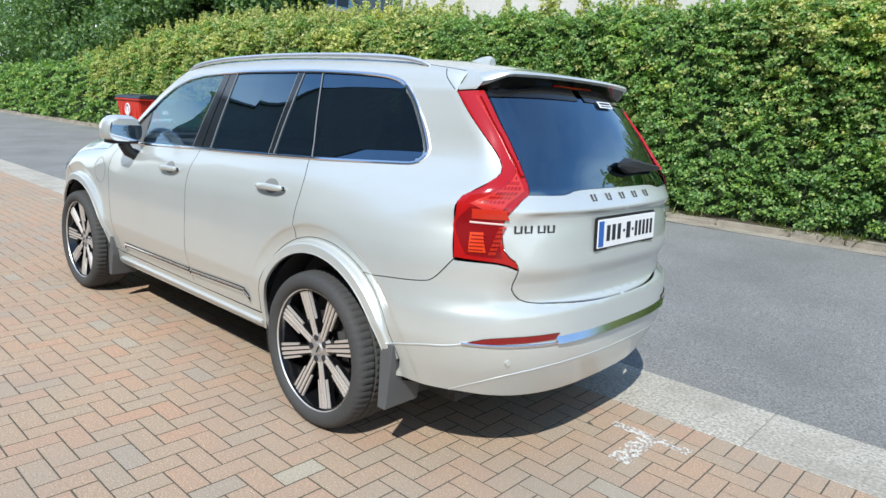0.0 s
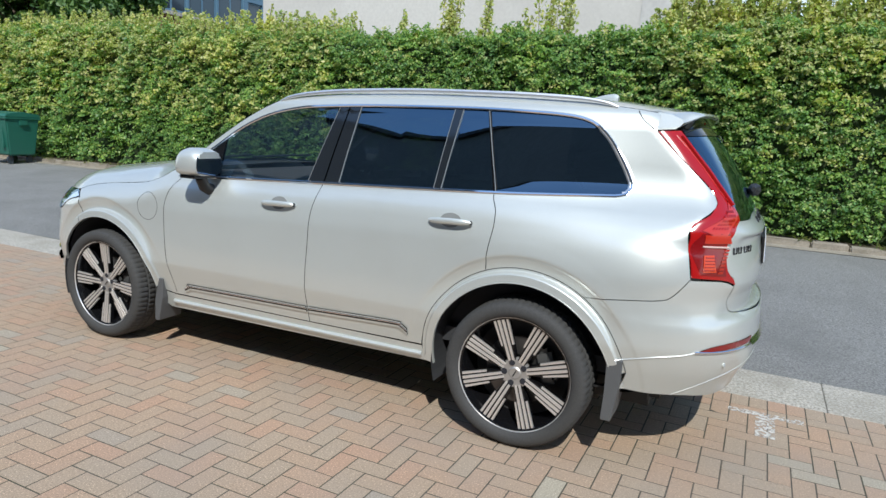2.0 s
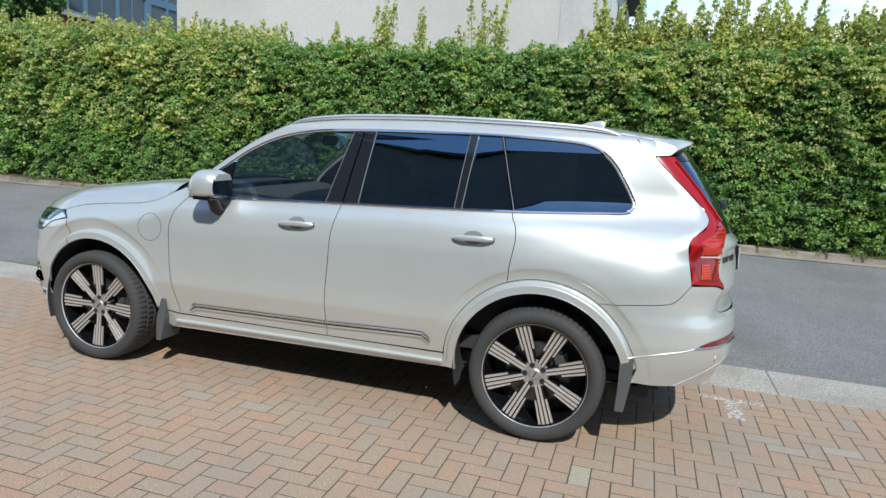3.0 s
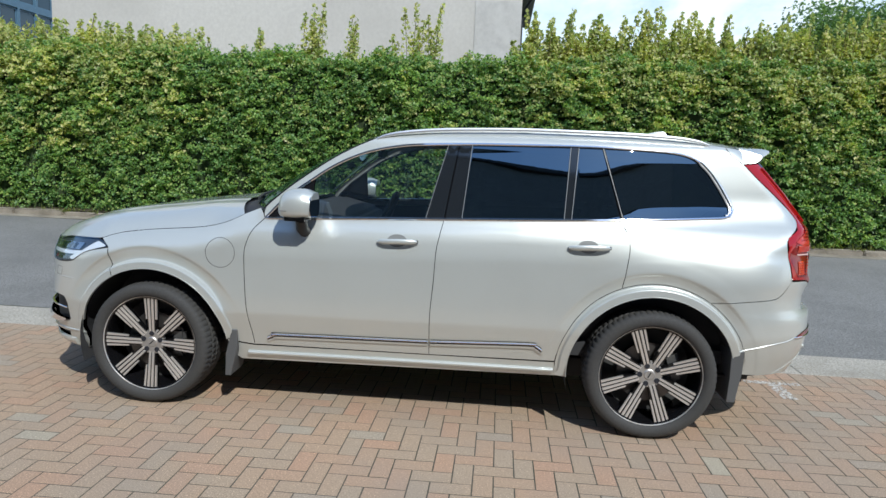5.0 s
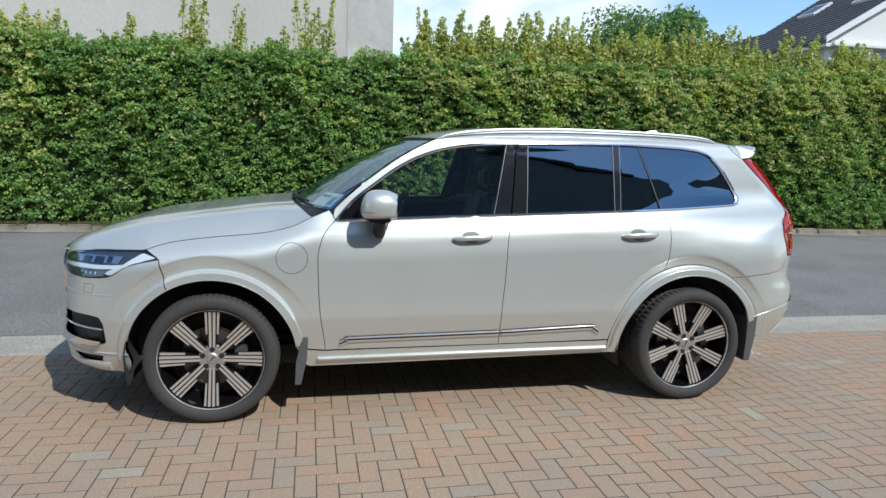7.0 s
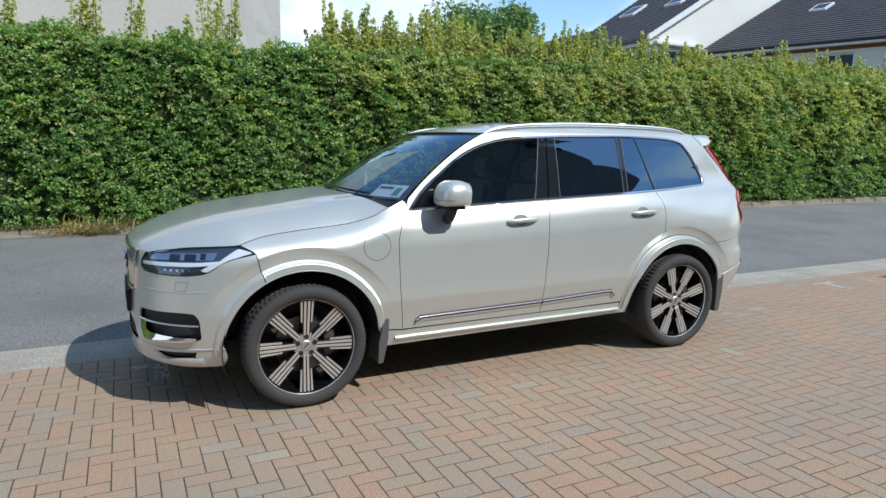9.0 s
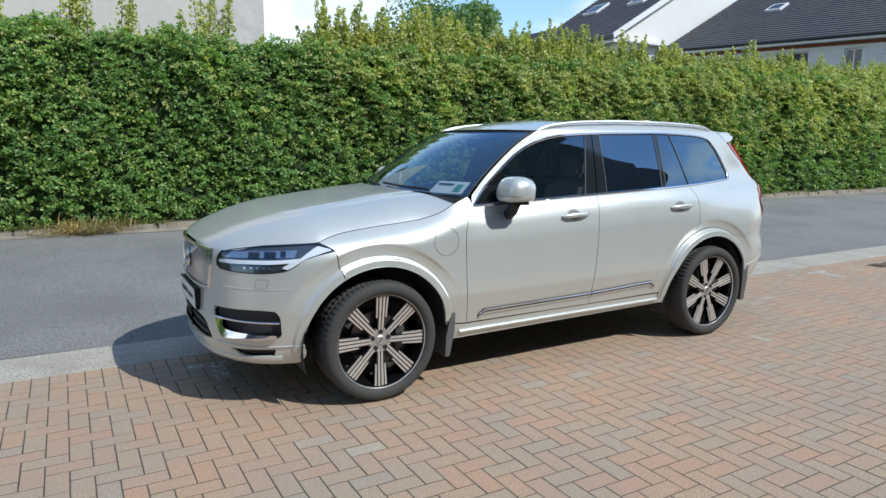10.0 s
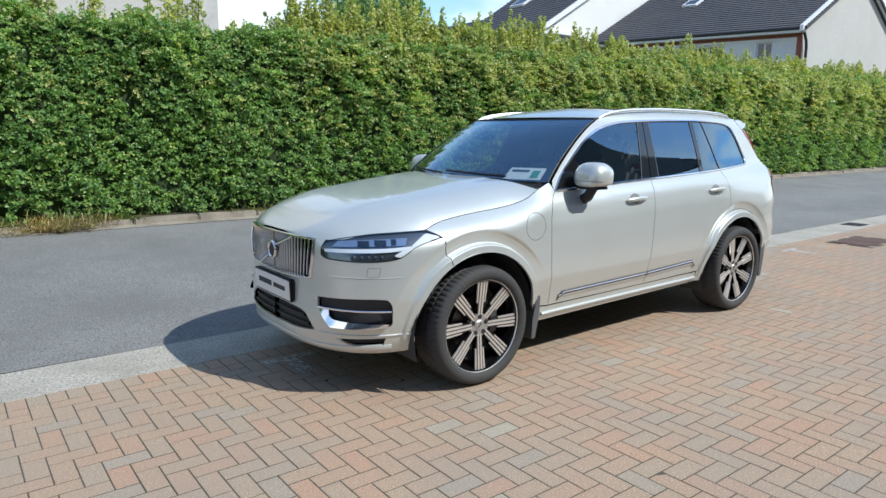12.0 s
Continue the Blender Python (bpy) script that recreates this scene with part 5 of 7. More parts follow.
top_line = curve(GLASS_TOP)
peak = int(np.argmax(top_line[:, 1]))
wind_zs = np.linspace(1.235, 1.655, 24)
pillar = np.stack([WIND_X(wind_zs), wind_zs], 1)
roof_xs = np.linspace(-0.17, 2.0, 90)
roof_edge = np.stack([roof_xs, ROOF_Z(roof_xs)], 1)
for side in (-1, 1):
    near = side < 0
    # The pressed side frame: windscreen pillar, roof rail, rear quarter.
    frame_outline = loop(pillar, roof_edge, curve([(2.0, 1.655), (2.0, 1.59)]), curve(LAMP_SIDE)[::-1], curve(REAR_SEAM), arc(1.492, 0.54, 56, 110), curve(C_GAP)[::-1], between(BELT, 1.285, 1.86), top_line[::-1], curve([(-0.80, 1.166), (-0.81, 1.20), (WIND_X(1.235), 1.235)]))
    panel("side_frame", frame_outline, on_side, PAINT, car, (side,))
    fender_outline = loop(curve(DOOR_FRONT)[::-1], curve([(-0.80, 1.166), (-0.815, 1.20), (-0.835, 1.225)]), curve([(-0.835, 1.225), (-0.93, float(BONNET_EDGE(-0.93)))]), np.array([(x, float(BONNET_EDGE(x))) for x in np.linspace(-0.94, -1.84, 48)]), curve([(-1.845, float(BONNET_EDGE(-1.845))), (-1.80, 0.968), (-1.765, 0.945)]), curve(FRONT_SEAM), arc(-1.492, 0.4735, 119, 10), curve([(-1.02, 0.43), (-0.95, 0.405), (-0.855, 0.395)]))
    panel("front_wing", fender_outline, on_side, PAINT, car, (side,))
    door = panel("front_door", loop(between(BELT, -0.80, 0.268), curve(B_GAP), curve([(0.21, 0.40), (-0.855, 0.395)]), curve(DOOR_FRONT)[::-1]), on_side, PAINT, car, (side,))
    rear = panel("rear_door", loop(between(BELT, 0.268, 1.285), curve(C_GAP), arc(1.492, 0.54, 110.5, 170), curve([(0.958, 0.455), (0.95, 0.41)]), curve([(0.95, 0.41), (0.21, 0.40)]), curve(B_GAP)[::-1]), on_side, PAINT, car, (side,))
    # Arch lip round the rear wheel, flush with the wing in front.
    panel("arch_lip", loop(arc(1.492, 0.54, 13, 185), arc(1.492, 0.473, 186, 10)), on_side, PAINT, car, (side,), depth=0.008, gap=0.0012)
    for c in AXLES:
        back = arc(c, 0.4735, 7, 186 if c > 0 else 166)
        sweep_on("arch_edge", back, on_side, PAINT, car, side, 0.008, 0.01, -0.008)
    # Sill with its bright strip, and the chrome-capped door moulding.
    panel("sill", loop(curve([(-1.02, 0.425), (-0.95, 0.398), (-0.855, 0.388)]), curve([(-0.855, 0.388), (0.95, 0.402)]), curve([(0.95, 0.402), (0.956, 0.36), (0.972, 0.312)]), curve([(0.972, 0.312), (-0.95, 0.285)]), curve([(-0.95, 0.285), (-1.0, 0.33), (-1.02, 0.425)])), on_side, PAINT, car, (side,), lift=-0.004)
    sweep_on("sill_strip", curve([(-0.90, 0.338), (0.0, 0.346), (0.945, 0.352)]), on_side, PAINT, car, side, 0.022, 0.012)
    for who, a, b in ((door, -0.77, 0.203), (rear, 0.218, 0.87)):
        lo = 0.470 if a < 0 else 0.494
        ends = [(a, 0.455), (a + 0.05, 0.478), (a + 0.10, 0.482)] if a < 0 else [(a, 0.499)]
        fin = [(b, 0.4985)] if a < 0 else [(b - 0.09, 0.522), (b - 0.04, 0.515), (b, 0.488)]
        line = curve(ends + fin)
        band = loop(line, line[::-1] - [0, 0.036])
        panel("moulding", band, on_side, PAINT, who, (side,), lift=0.007, depth=0.012, gap=0)
        sweep_on("moulding_strip", line - [0, 0.010], on_side, CHROME, who, side, 0.009, 0.004, 0.006, "thin chrome strip")
        sweep_on("moulding_groove", line - [0, 0.019], on_side, GLOSS_BLACK, who, side, 0.008, 0.003, 0.006)
    # Window line: glass, black posts, chrome surround.
    def post(x_top, x_low, wid_top, wid_low, name, holder, mat=POST_BLACK, lift=-0.001):
        zt = float(np.interp(x_top, top_line[: peak + 60, 0], top_line[: peak + 60, 1]))
        zl = float(np.interp(x_low, *curve(BELT).T))
        return panel(name, loop(curve([(x_top, zt), (x_low, zl)]), curve([(x_low, zl), (x_low + wid_low, float(np.interp(x_low + wid_low, *curve(BELT).T)))]), curve([(x_low + wid_low, float(np.interp(x_low + wid_low, *curve(BELT).T))), (x_top + wid_top, zt)]), curve([(x_top + wid_top, zt), (x_top, zt)])), on_side, mat, holder, (side,), lift=lift, gap=0.0015)

    def over(x0, x1):
        xs = np.linspace(x0, x1, max(int(abs(x1 - x0) / 0.02), 2))
        front = top_line[: int(np.argmax(top_line[:, 0]))]
        return np.stack([xs, np.interp(xs, front[:, 0], front[:, 1])], 1)

    panel("door_window", loop(over(-0.52, 0.262), curve([(0.262, 1.640), (0.158, 1.205)]), between(BELT, 0.158, -0.52)), on_side, CLEAR, door, (side,), lift=-0.006, gap=0, depth=0, shadow=False, label="clear door glass")
    panel("mirror_corner", loop(over(-0.80, -0.52), curve([(-0.52, 1.416), (-0.52, 1.18)]), between(BELT, -0.52, -0.80)), on_side, GLOSS_BLACK, door, (side,), lift=-0.004, gap=0.002)
    post(0.262, 0.158, 0.066, 0.108, "door_post", door)
    post(0.334, 0.272, 0.074, 0.098, "door_post", rear)
    panel("door_window", loop(over(0.408, 0.985), curve([(0.985, 1.659), (0.955, 1.237)]), between(BELT, 0.955, 0.370)), on_side, TINTED, rear, (side,), lift=-0.006, gap=0, depth=0, shadow=False, label="dark privacy glass")
    post(0.985, 0.955, 0.045, 0.042, "window_divider", rear)
    panel("quarter_light", loop(over(1.03, 1.165), curve([(1.165, 1.659), (1.278, 1.249)]), between(BELT, 1.278, 0.997)), on_side, TINTED, rear, (side,), lift=-0.006, gap=0.001, depth=0, shadow=False, label="dark privacy glass")
    xs_end = top_line[int(np.argmin(np.abs(top_line[: peak + 80, 0] - 1.178))) :]
    panel("quarter_window", loop(xs_end, curve([(1.86, 1.280), (1.297, 1.2505)])[::1], curve([(1.297, 1.2505), (1.178, 1.659)])), on_side, TINTED, car, (side,), lift=-0.005, gap=0.002, depth=0, shadow=False, label="dark privacy glass")
    panel("window_backing", loop(over(1.178, 1.60), curve([(1.60, 1.645), (1.60, 1.268)]), between(BELT, 1.60, 1.297), curve([(1.297, 1.2505), (1.178, 1.659)])), on_side, TRIM, car, (side,), lift=-0.06, gap=0, depth=0)
    # Thin grey bars paint in the reflections along the post edges.
    for xt, xl, holder in ((0.264, 0.160, door), (0.406, 0.370, rear), (0.984, 0.956, rear), (1.031, 0.998, rear), (1.172, 1.290, car)):
        zt = float(np.interp(xt, top_line[: peak + 60, 0], top_line[: peak + 60, 1])) - 0.008
        sweep_on("post_edge", curve([(xt, zt), (xl, float(np.interp(xl, *curve(BELT).T)) + 0.008)], 0.06), on_side, POST_GLINT, holder, side, 0.005, 0.003, -0.003)
    whole = loop(curve(BELT), top_line[::-1])
    sweep_on("window_surround", whole, on_side, CHROME, car, side, 0.017, 0.007, 0.0, "bright chrome window surround", True)
    sweep_on("pillar_trim", loop(curve([(1.84, 1.286), (1.905, 1.297), (1.918, 1.33), (1.90, 1.372), (1.85, 1.455), (1.79, 1.54), (1.73, 1.595)]), curve([(1.75, 1.585), (1.862, 1.455), (1.925, 1.35), (1.925, 1.315), (1.905, 1.29)]))[:-2], on_side, SATIN, car, side, 0.022, 0.004, 0.001)
    for xt0, xt1, xl0, xl1, zt, zl in ((0.310, 0.350, 0.250, 0.290, 1.640, 1.215), (1.150, 1.195, 1.262, 1.310, 1.652, 1.255)):
        panel("post_backing", loop(curve([(xt0, zt), (xt1, zt)]), curve([(xt1, zt), (xl1, zl)]), curve([(xl1, zl), (xl0, zl)]), curve([(xl0, zl), (xt0, zt)])), on_side, GLOSS_BLACK, car, (side,), lift=-0.013, gap=0, depth=0.004)
    # Handles: flat grey oval and line paint the bowl's shade behind a grip.
    for who, x in ((door, 0.01), (rear, 1.10)):
        zc = 1.078 + (0.02 if x > 1 else 0)
        ring = np.linspace(0, math.tau, 28, endpoint=False)
        bowl = np.stack([x - 0.005 + 0.058 * np.cos(ring), zc + 0.036 * np.sin(ring)], 1)
        panel("handle_bowl", loop(bowl), on_side, SEAM_SHADE, who, (side,), lift=0.0012, gap=0, depth=0)
        g = on_side(np.array([x]), np.array([zc]))[0] * [1, side, 1]
        grip = bmesh.new()
        rings = []
        for t in np.linspace(-1, 1, 17):
            h = 0.016 * (1 - 0.35 * abs(t) ** 4) * (1 if abs(t) < 0.99 else 0.5)
            d = 0.012
            yo = g[1] + side * (0.012 + 0.022 * (1 - abs(t) ** 3))
            rings.append([grip.verts.new((x + 0.118 * t, yo + side * d * math.cos(a), zc + 0.004 * t + h * math.sin(a) - 0.003 * abs(t))) for a in np.linspace(0, math.tau, 10, endpoint=False)])
        for r0, r1 in zip(rings, rings[1:]):
            for k in range(10):
                grip.faces.new((r0[k], r0[(k + 1) % 10], r1[(k + 1) % 10], r1[k]))
        grip.faces.new(rings[0]), grip.faces.new(rings[-1][::-1])
        handle = part("handle", grip, PAINT, who, "body-coloured door handle", True)
        sweep_on("handle_shade", curve([(x - 0.11, zc - 0.012), (x, zc - 0.017), (x + 0.11, zc - 0.010)]), on_side, SEAM_SHADE, handle, side, 0.007, 0.003, 0.0)
        part("key_cap", box_bm((x + 0.108 - 0.006, g[1] + side * 0.02 - 0.004, zc - 0.008), (x + 0.108 + 0.012, g[1] + side * 0.02 + 0.012, zc + 0.010), 0.003), BLACK, handle)
    # Door mirror.
    y0 = 0.87 * side
    mir = bmesh.new()
    bmesh.ops.create_uvsphere(mir, u_segments=28, v_segments=18, radius=1)
    for v in mir.verts:
        c = v.co
        sq = lambda q, e: math.copysign(abs(q) ** e, q)  # noqa: E731
        low = 1 - 0.10 * max(0, -c.z)
        x = -0.560 + sq(c.x, 0.66) * 0.102 * low + 0.012 * c.z if c.x < 0.55 else -0.470 + 0.012 * c.z
        z = 1.252 + (0.106 * sq(c.z, 0.86) if c.z > 0 else 0.062 * sq(c.z, 0.42))
        v.co = Vector((x, side * (0.972 + 0.118 * low * sq(c.y * side, 0.66)), z))
    shell = part("mirror", mir, PAINT, door, "body-coloured door mirror", True)
    ring = [(-0.560 + 0.1005 * math.copysign(abs(math.cos(a)) ** 0.66, math.cos(a)), side * (0.972 + 0.1165 * math.copysign(abs(math.sin(a)) ** 0.66, math.sin(a))), 1.236) for a in np.linspace(0.56 * math.pi, 1.44 * math.pi, 26)]
    part("mirror_seam", tube_bm(ring, 0.0028, 6), SEAM_SHADE, shell, "dark seam round the mirror cap")
    part("mirror_glass", prism_bm([(side * 0.972 + 0.098 * math.copysign(abs(math.cos(a)) ** 0.55, math.cos(a)), 1.262 + 0.066 * math.copysign(abs(math.sin(a)) ** 0.6, math.sin(a))) for a in np.linspace(0, math.tau, 32, endpoint=False)], -0.470, -0.4655, "x"), plain("mirror_silver", (0.85, 0.87, 0.9), 0.02, 1.0), shell)
    part("mirror_base", box_bm((-0.628, side * 0.972 - 0.09, 1.178), (-0.492, side * 0.972 + 0.098, 1.197), 0.010), BLACK, shell)
    part("mirror_arm", tube_bm([(-0.545, side * 0.88, 1.10), (-0.55, side * 0.93, 1.125), (-0.545, side * 0.965, 1.182)], [0.038, 0.036, 0.034], 10), BLACK, shell, smooth=True)
    # Roof rail on two feet.
    rail_x = np.linspace(-0.17, 1.80, 44)
    edge = np.array([on_side(np.array([q]), np.array([float(ROOF_Z(q)) - 0.012]))[0] for q in rail_x])
    arch = np.sqrt(np.clip(1 - np.abs((rail_x - 0.815) / 0.986) ** 8, 0, 1))
    part("roof_rail", tube_bm([(q, side * (e[1] - 0.004), e[2] + 0.004 + 0.024 * k) for q, e, k in zip(rail_x, edge, arch)], [0.005 + 0.008 * float(k) for k in arch], 8), RAIL, car, "satin aluminium roof rail", True)
    # Charging flap in the near front wing.
    if near:
        ring = np.stack([-1.045 + 0.088 * np.cos(np.linspace(0, math.tau, 48, endpoint=False)), 0.957 + 0.088 * np.sin(np.linspace(0, math.tau, 48, endpoint=False))], 1)
        sweep_on("charging_flap", ring, on_side, TAN, car, side, 0.003, 0.0008, 0.0, "round charging flap outline", True)

    # Front lamp: dark reflector, light guide, lens.
    lamp_top = [(nose_u(0.90, y=0.51), 0.90), (nose_u(0.925, y=0.52), 0.925), (nose_u(0.945, y=0.57), 0.945), (nose_u(0.968, x=-2.14), 0.968), (nose_u(0.980, x=-1.98), 0.980), (nose_u(0.985, x=-1.855), 0.985), (nose_u(0.967, x=-1.80), 0.967), (nose_u(0.945, x=-1.765), 0.945)]
    lamp_low = [(nose_u(0.945, x=-1.765), 0.945), (nose_u(0.915, x=-1.90), 0.915), (nose_u(0.885, x=-1.965), 0.885), (nose_u(0.85, x=-2.02), 0.85), (nose_u(0.835, x=-2.08), 0.835), (nose_u(0.828, x=-2.20), 0.828), (nose_u(0.838, y=0.54), 0.838), (nose_u(0.87, y=0.515), 0.87), (nose_u(0.90, y=0.51), 0.90)]
    lamp = panel("headlight", loop(curve(lamp_top), curve(lamp_low)), on_nose, LAMP_BACK, car, (side,), lift=-0.008, depth=0.02, label="headlight with white T-shaped light guide")
    uu = lambda z, x: (nose_u(z, x=x), z)  # noqa: E731
    uy = lambda z, y: (nose_u(z, y=y), z)  # noqa: E731
    guide = loop(curve([uy(0.888, 0.525), uy(0.892, 0.58), uu(0.898, -2.10), uu(0.908, -1.96)]), curve([uu(0.908, -1.96), uu(0.938, -1.915), uu(0.962, -1.875), uu(0.972, -1.85)]), curve([uu(0.972, -1.85), uu(0.960, -1.808), uu(0.949, -1.785), uu(0.936, -1.835), uu(0.912, -1.905)]), curve([uu(0.912, -1.905), uu(0.872, -1.98), uu(0.848, -2.03)]), curve([uu(0.848, -2.03), uu(0.858, -2.06), uu(0.884, -2.015)]), curve([uu(0.884, -2.015), uu(0.876, -2.12), uy(0.872, 0.60), uy(0.872, 0.53)]), curve([uy(0.872, 0.53), uy(0.888, 0.525)]))
    panel("light_guide", guide, on_nose, LAMP_WHITE, lamp, (side,), lift=0.002, gap=0, depth=0.008, grid=0.014)
    reflector_loop = loop(curve([uy(0.904, 0.56), uu(0.914, -1.99)]), curve([uu(0.914, -1.99), uu(0.954, -1.965)]), curve([uu(0.954, -1.965), uy(0.938, 0.58)]), curve([uy(0.938, 0.58), uy(0.904, 0.56)]))
    panel("reflector", reflector_loop, on_nose, LAMP_DARK, lamp, (side,), lift=-0.003, gap=0, depth=0.006, grid=0.02)
    for z0, z1, x0, x1 in ((0.908, 0.938, -2.215, -2.165), (0.912, 0.942, -2.14, -2.085), (0.917, 0.947, -2.06, -2.035)):
        panel("lamp_module", loop(curve([uu(z0, x0), uu(z0, x1)]), curve([uu(z0, x1), uu(z1, x1 + 0.01)]), curve([uu(z1, x1 + 0.01), uu(z1, x0 + 0.01)]), curve([uu(z1, x0 + 0.01), uu(z0, x0)])), on_nose, GLOSS_BLACK, lamp, (side,), lift=0.0005, gap=0, depth=0.004, grid=0.03)
    # Small bright diodes in the dark lower row.
    for x0 in (-2.245, -2.215, -2.185, -2.155, -2.125):
        panel("lamp_diode", loop(np.array([uu(0.848, x0), uu(0.848, x0 + 0.011), uu(0.860, x0 + 0.011), uu(0.860, x0)])), on_nose, LAMP_DARK, lamp, (side,), lift=0.001, gap=0, depth=0.003, grid=0.03)
    panel("lens", loop(curve(lamp_top), curve(lamp_low)), on_nose, LENS, lamp, (side,), lift=0.006, depth=0, gap=0.001, shadow=False)
    sweep_on("lamp_edge", loop(curve(lamp_top), curve(lamp_low)), on_nose, BLACK, lamp, side, 0.005, 0.004, 0.0, "", True)

    # Tail lamp, running up the rear pillar.
    vx, vy = (lambda z, x: (tail_v(z, x=x), z)), (lambda z, y: (tail_v(z, y=y), z))  # noqa: E731
    outer = [vx(z, x) for x, z in LAMP_SIDE]
    inner = [vy(1.598, 0.555), vy(1.475, 0.575), vy(1.42, 0.577), vy(1.36, 0.582), vy(1.30, 0.588), vy(1.24, 0.598), vy(1.208, 0.605)]
    lower = [vy(1.208, 0.605), vy(1.18, 0.645), vy(1.15, 0.68), vy(1.12, 0.70), vy(0.99, 0.705), vy(0.952, 0.668), vy(0.92, 0.655)]
    tail_outline = loop(curve(outer), curve([outer[-1], inner[0]]), curve(inner), curve(lower), curve([lower[-1], vx(0.945, 2.37), outer[0]]))
    tail = panel("tail_light", tail_outline, on_tail, RED_LENS, car, (side,), lift=0.004, depth=0.02, label="tall red tail light")
    panel("lamp_band", loop(curve([vx(1.165, 2.26), vx(1.21, 2.32), vx(1.26, 2.345), vx(1.33, 2.32)]), curve([vx(1.33, 2.32), vy(1.30, 0.612), vy(1.22, 0.625)]), curve([vy(1.22, 0.625), vy(1.165, 0.70), vy(1.13, 0.735), vx(1.15, 2.30), vx(1.165, 2.26)])), on_tail, PALE_RED, tail, (side,), lift=0.007, gap=0.002, depth=0.003)
    # The long light guide up the pillar: a darker channel with two bright ribs.
    guide_a = curve([vx(1.30, 2.335), vx(1.36, 2.285), vx(1.44, 2.215), vx(1.52, 2.14), vx(1.575, 2.085)])
    guide_b = curve([vy(1.28, 0.618), vy(1.36, 0.606), vy(1.44, 0.598), vy(1.52, 0.592), vy(1.575, 0.585)])
    n = min(len(guide_a), len(guide_b))
    guide_a, guide_b = guide_a[np.linspace(0, len(guide_a) - 1, n).astype(int)], guide_b[np.linspace(0, len(guide_b) - 1, n).astype(int)]
    for mix, wid, mat in ((0.42, 0.005, DARK_RED), (0.6, 0.010, PALE_RED), (0.8, 0.005, DARK_RED)):
        sweep_on("light_guide", guide_a * (1 - mix) + guide_b * mix, on_tail, mat, tail, side, wid, 0.0015, 0.0035)
    panel("lamp_well", loop(curve([vx(0.975, 2.28), vx(1.155, 2.265)]), curve([vx(1.155, 2.265), vy(1.155, 0.700)]), curve([vy(1.155, 0.700), vy(0.965, 0.715)]), curve([vy(0.965, 0.715), vx(0.975, 2.28)])), on_tail, DARK_RED, tail, (side,), lift=0.0055, gap=0.0, depth=0.002)
    panel("brake_lamp", loop(curve([vx(0.985, 2.285), vx(1.06, 2.278)]), curve([vx(1.06, 2.278), vx(1.062, 2.318)]), curve([vx(1.062, 2.318), vx(0.985, 2.335)]), curve([vx(0.985, 2.335), vx(0.985, 2.285)])), on_tail, AMBER_RED, tail, (side,), lift=0.009, gap=0.001, depth=0.004)
    panel("brake_lamp", loop(curve([vx(1.112, 2.275), vx(1.15, 2.275)]), curve([vx(1.15, 2.275), vx(1.15, 2.37)]), curve([vx(1.15, 2.37), vx(1.112, 2.38)]), curve([vx(1.112, 2.38), vx(1.112, 2.275)])), on_tail, RED_BRIGHT, tail, (side,), lift=0.009, gap=0.001, depth=0.004)
    sweep_on("lamp_line", curve([vx(1.098, 2.27), vx(1.096, 2.34), vy(1.094, 0.705)]), on_tail, PALE_STRIP, tail, side, 0.008, 0.004, 0.006)
    for row in range(5):
        z = 0.996 + row * 0.0135
        sweep_on("lamp_rib", curve([vx(z, 2.286), vx(z, 2.325)]), on_tail, RED_LENS, tail, side, 0.004, 0.003, 0.0105)
    v0, v1 = vx(1.05, 2.352)[0], vy(1.05, 0.712)[0]
    for row in range(7):
        for col in range(4):
            z, a, b = 0.978 + row * 0.0162, v0 + (v1 - v0) * col / 4, v0 + (v1 - v0) * (col + 0.72) / 4
            panel("lamp_cell", loop(np.array([(a, z), (b, z), (b, z + 0.011), (a, z + 0.011)])), on_tail, RED_BRIGHT, tail, (side,), lift=0.0085, gap=0.0, depth=0.002, grid=0.05)

    # Dotted diodes in the upper hook, and the raised inner edge of the lens beside the window.
    for row in range(6):
        z = 1.172 + row * 0.0175
        a0 = vx(z, float(np.interp(z, (1.16, 1.21, 1.26), (2.285, 2.33, 2.352))))[0]
        b0 = vy(z, float(np.interp(z, (1.165, 1.22, 1.30), (0.715, 0.64, 0.628))))[0]
        for col in range(6):
            a, b = a0 + (b0 - a0) * (col + 0.15) / 6, a0 + (b0 - a0) * (col + 0.75) / 6
            panel("lamp_cell", loop(np.array([(a, z), (b, z), (b, z + 0.010), (a, z + 0.010)])), on_tail, DOT_RED, tail, (side,), lift=0.0085, gap=0.0, depth=0.001, grid=0.05)
    sweep_on("lens_edge", curve([vy(1.27, 0.606), vy(1.30, 0.602), vy(1.36, 0.597), vy(1.42, 0.592), vy(1.475, 0.590), vy(1.57, 0.575)]), on_tail, RED_LENS, tail, side, 0.018, 0.014, 0.003)

    # Rear reflector and chrome end in the bumper.
    panel("reflector_strip", loop(curve([vy(0.624, 0.815), vy(0.644, 0.77), vy(0.652, 0.68), vy(0.652, 0.468)]), curve([vy(0.652, 0.468), vy(0.628, 0.492)]), curve([vy(0.628, 0.492), vy(0.625, 0.68), vy(0.624, 0.815)])), on_tail, DARK_RED, car, (side,), lift=0.005, gap=0, depth=0.008, label="red bumper reflector")
    sweep_on("bumper_trim", curve([vy(0.622, 0.825), vy(0.618, 0.76), vy(0.614, 0.66), vy(0.611, 0.45)]), on_tail, CHROME, car, side, 0.012, 0.006, 0.002, "chrome bumper strip")
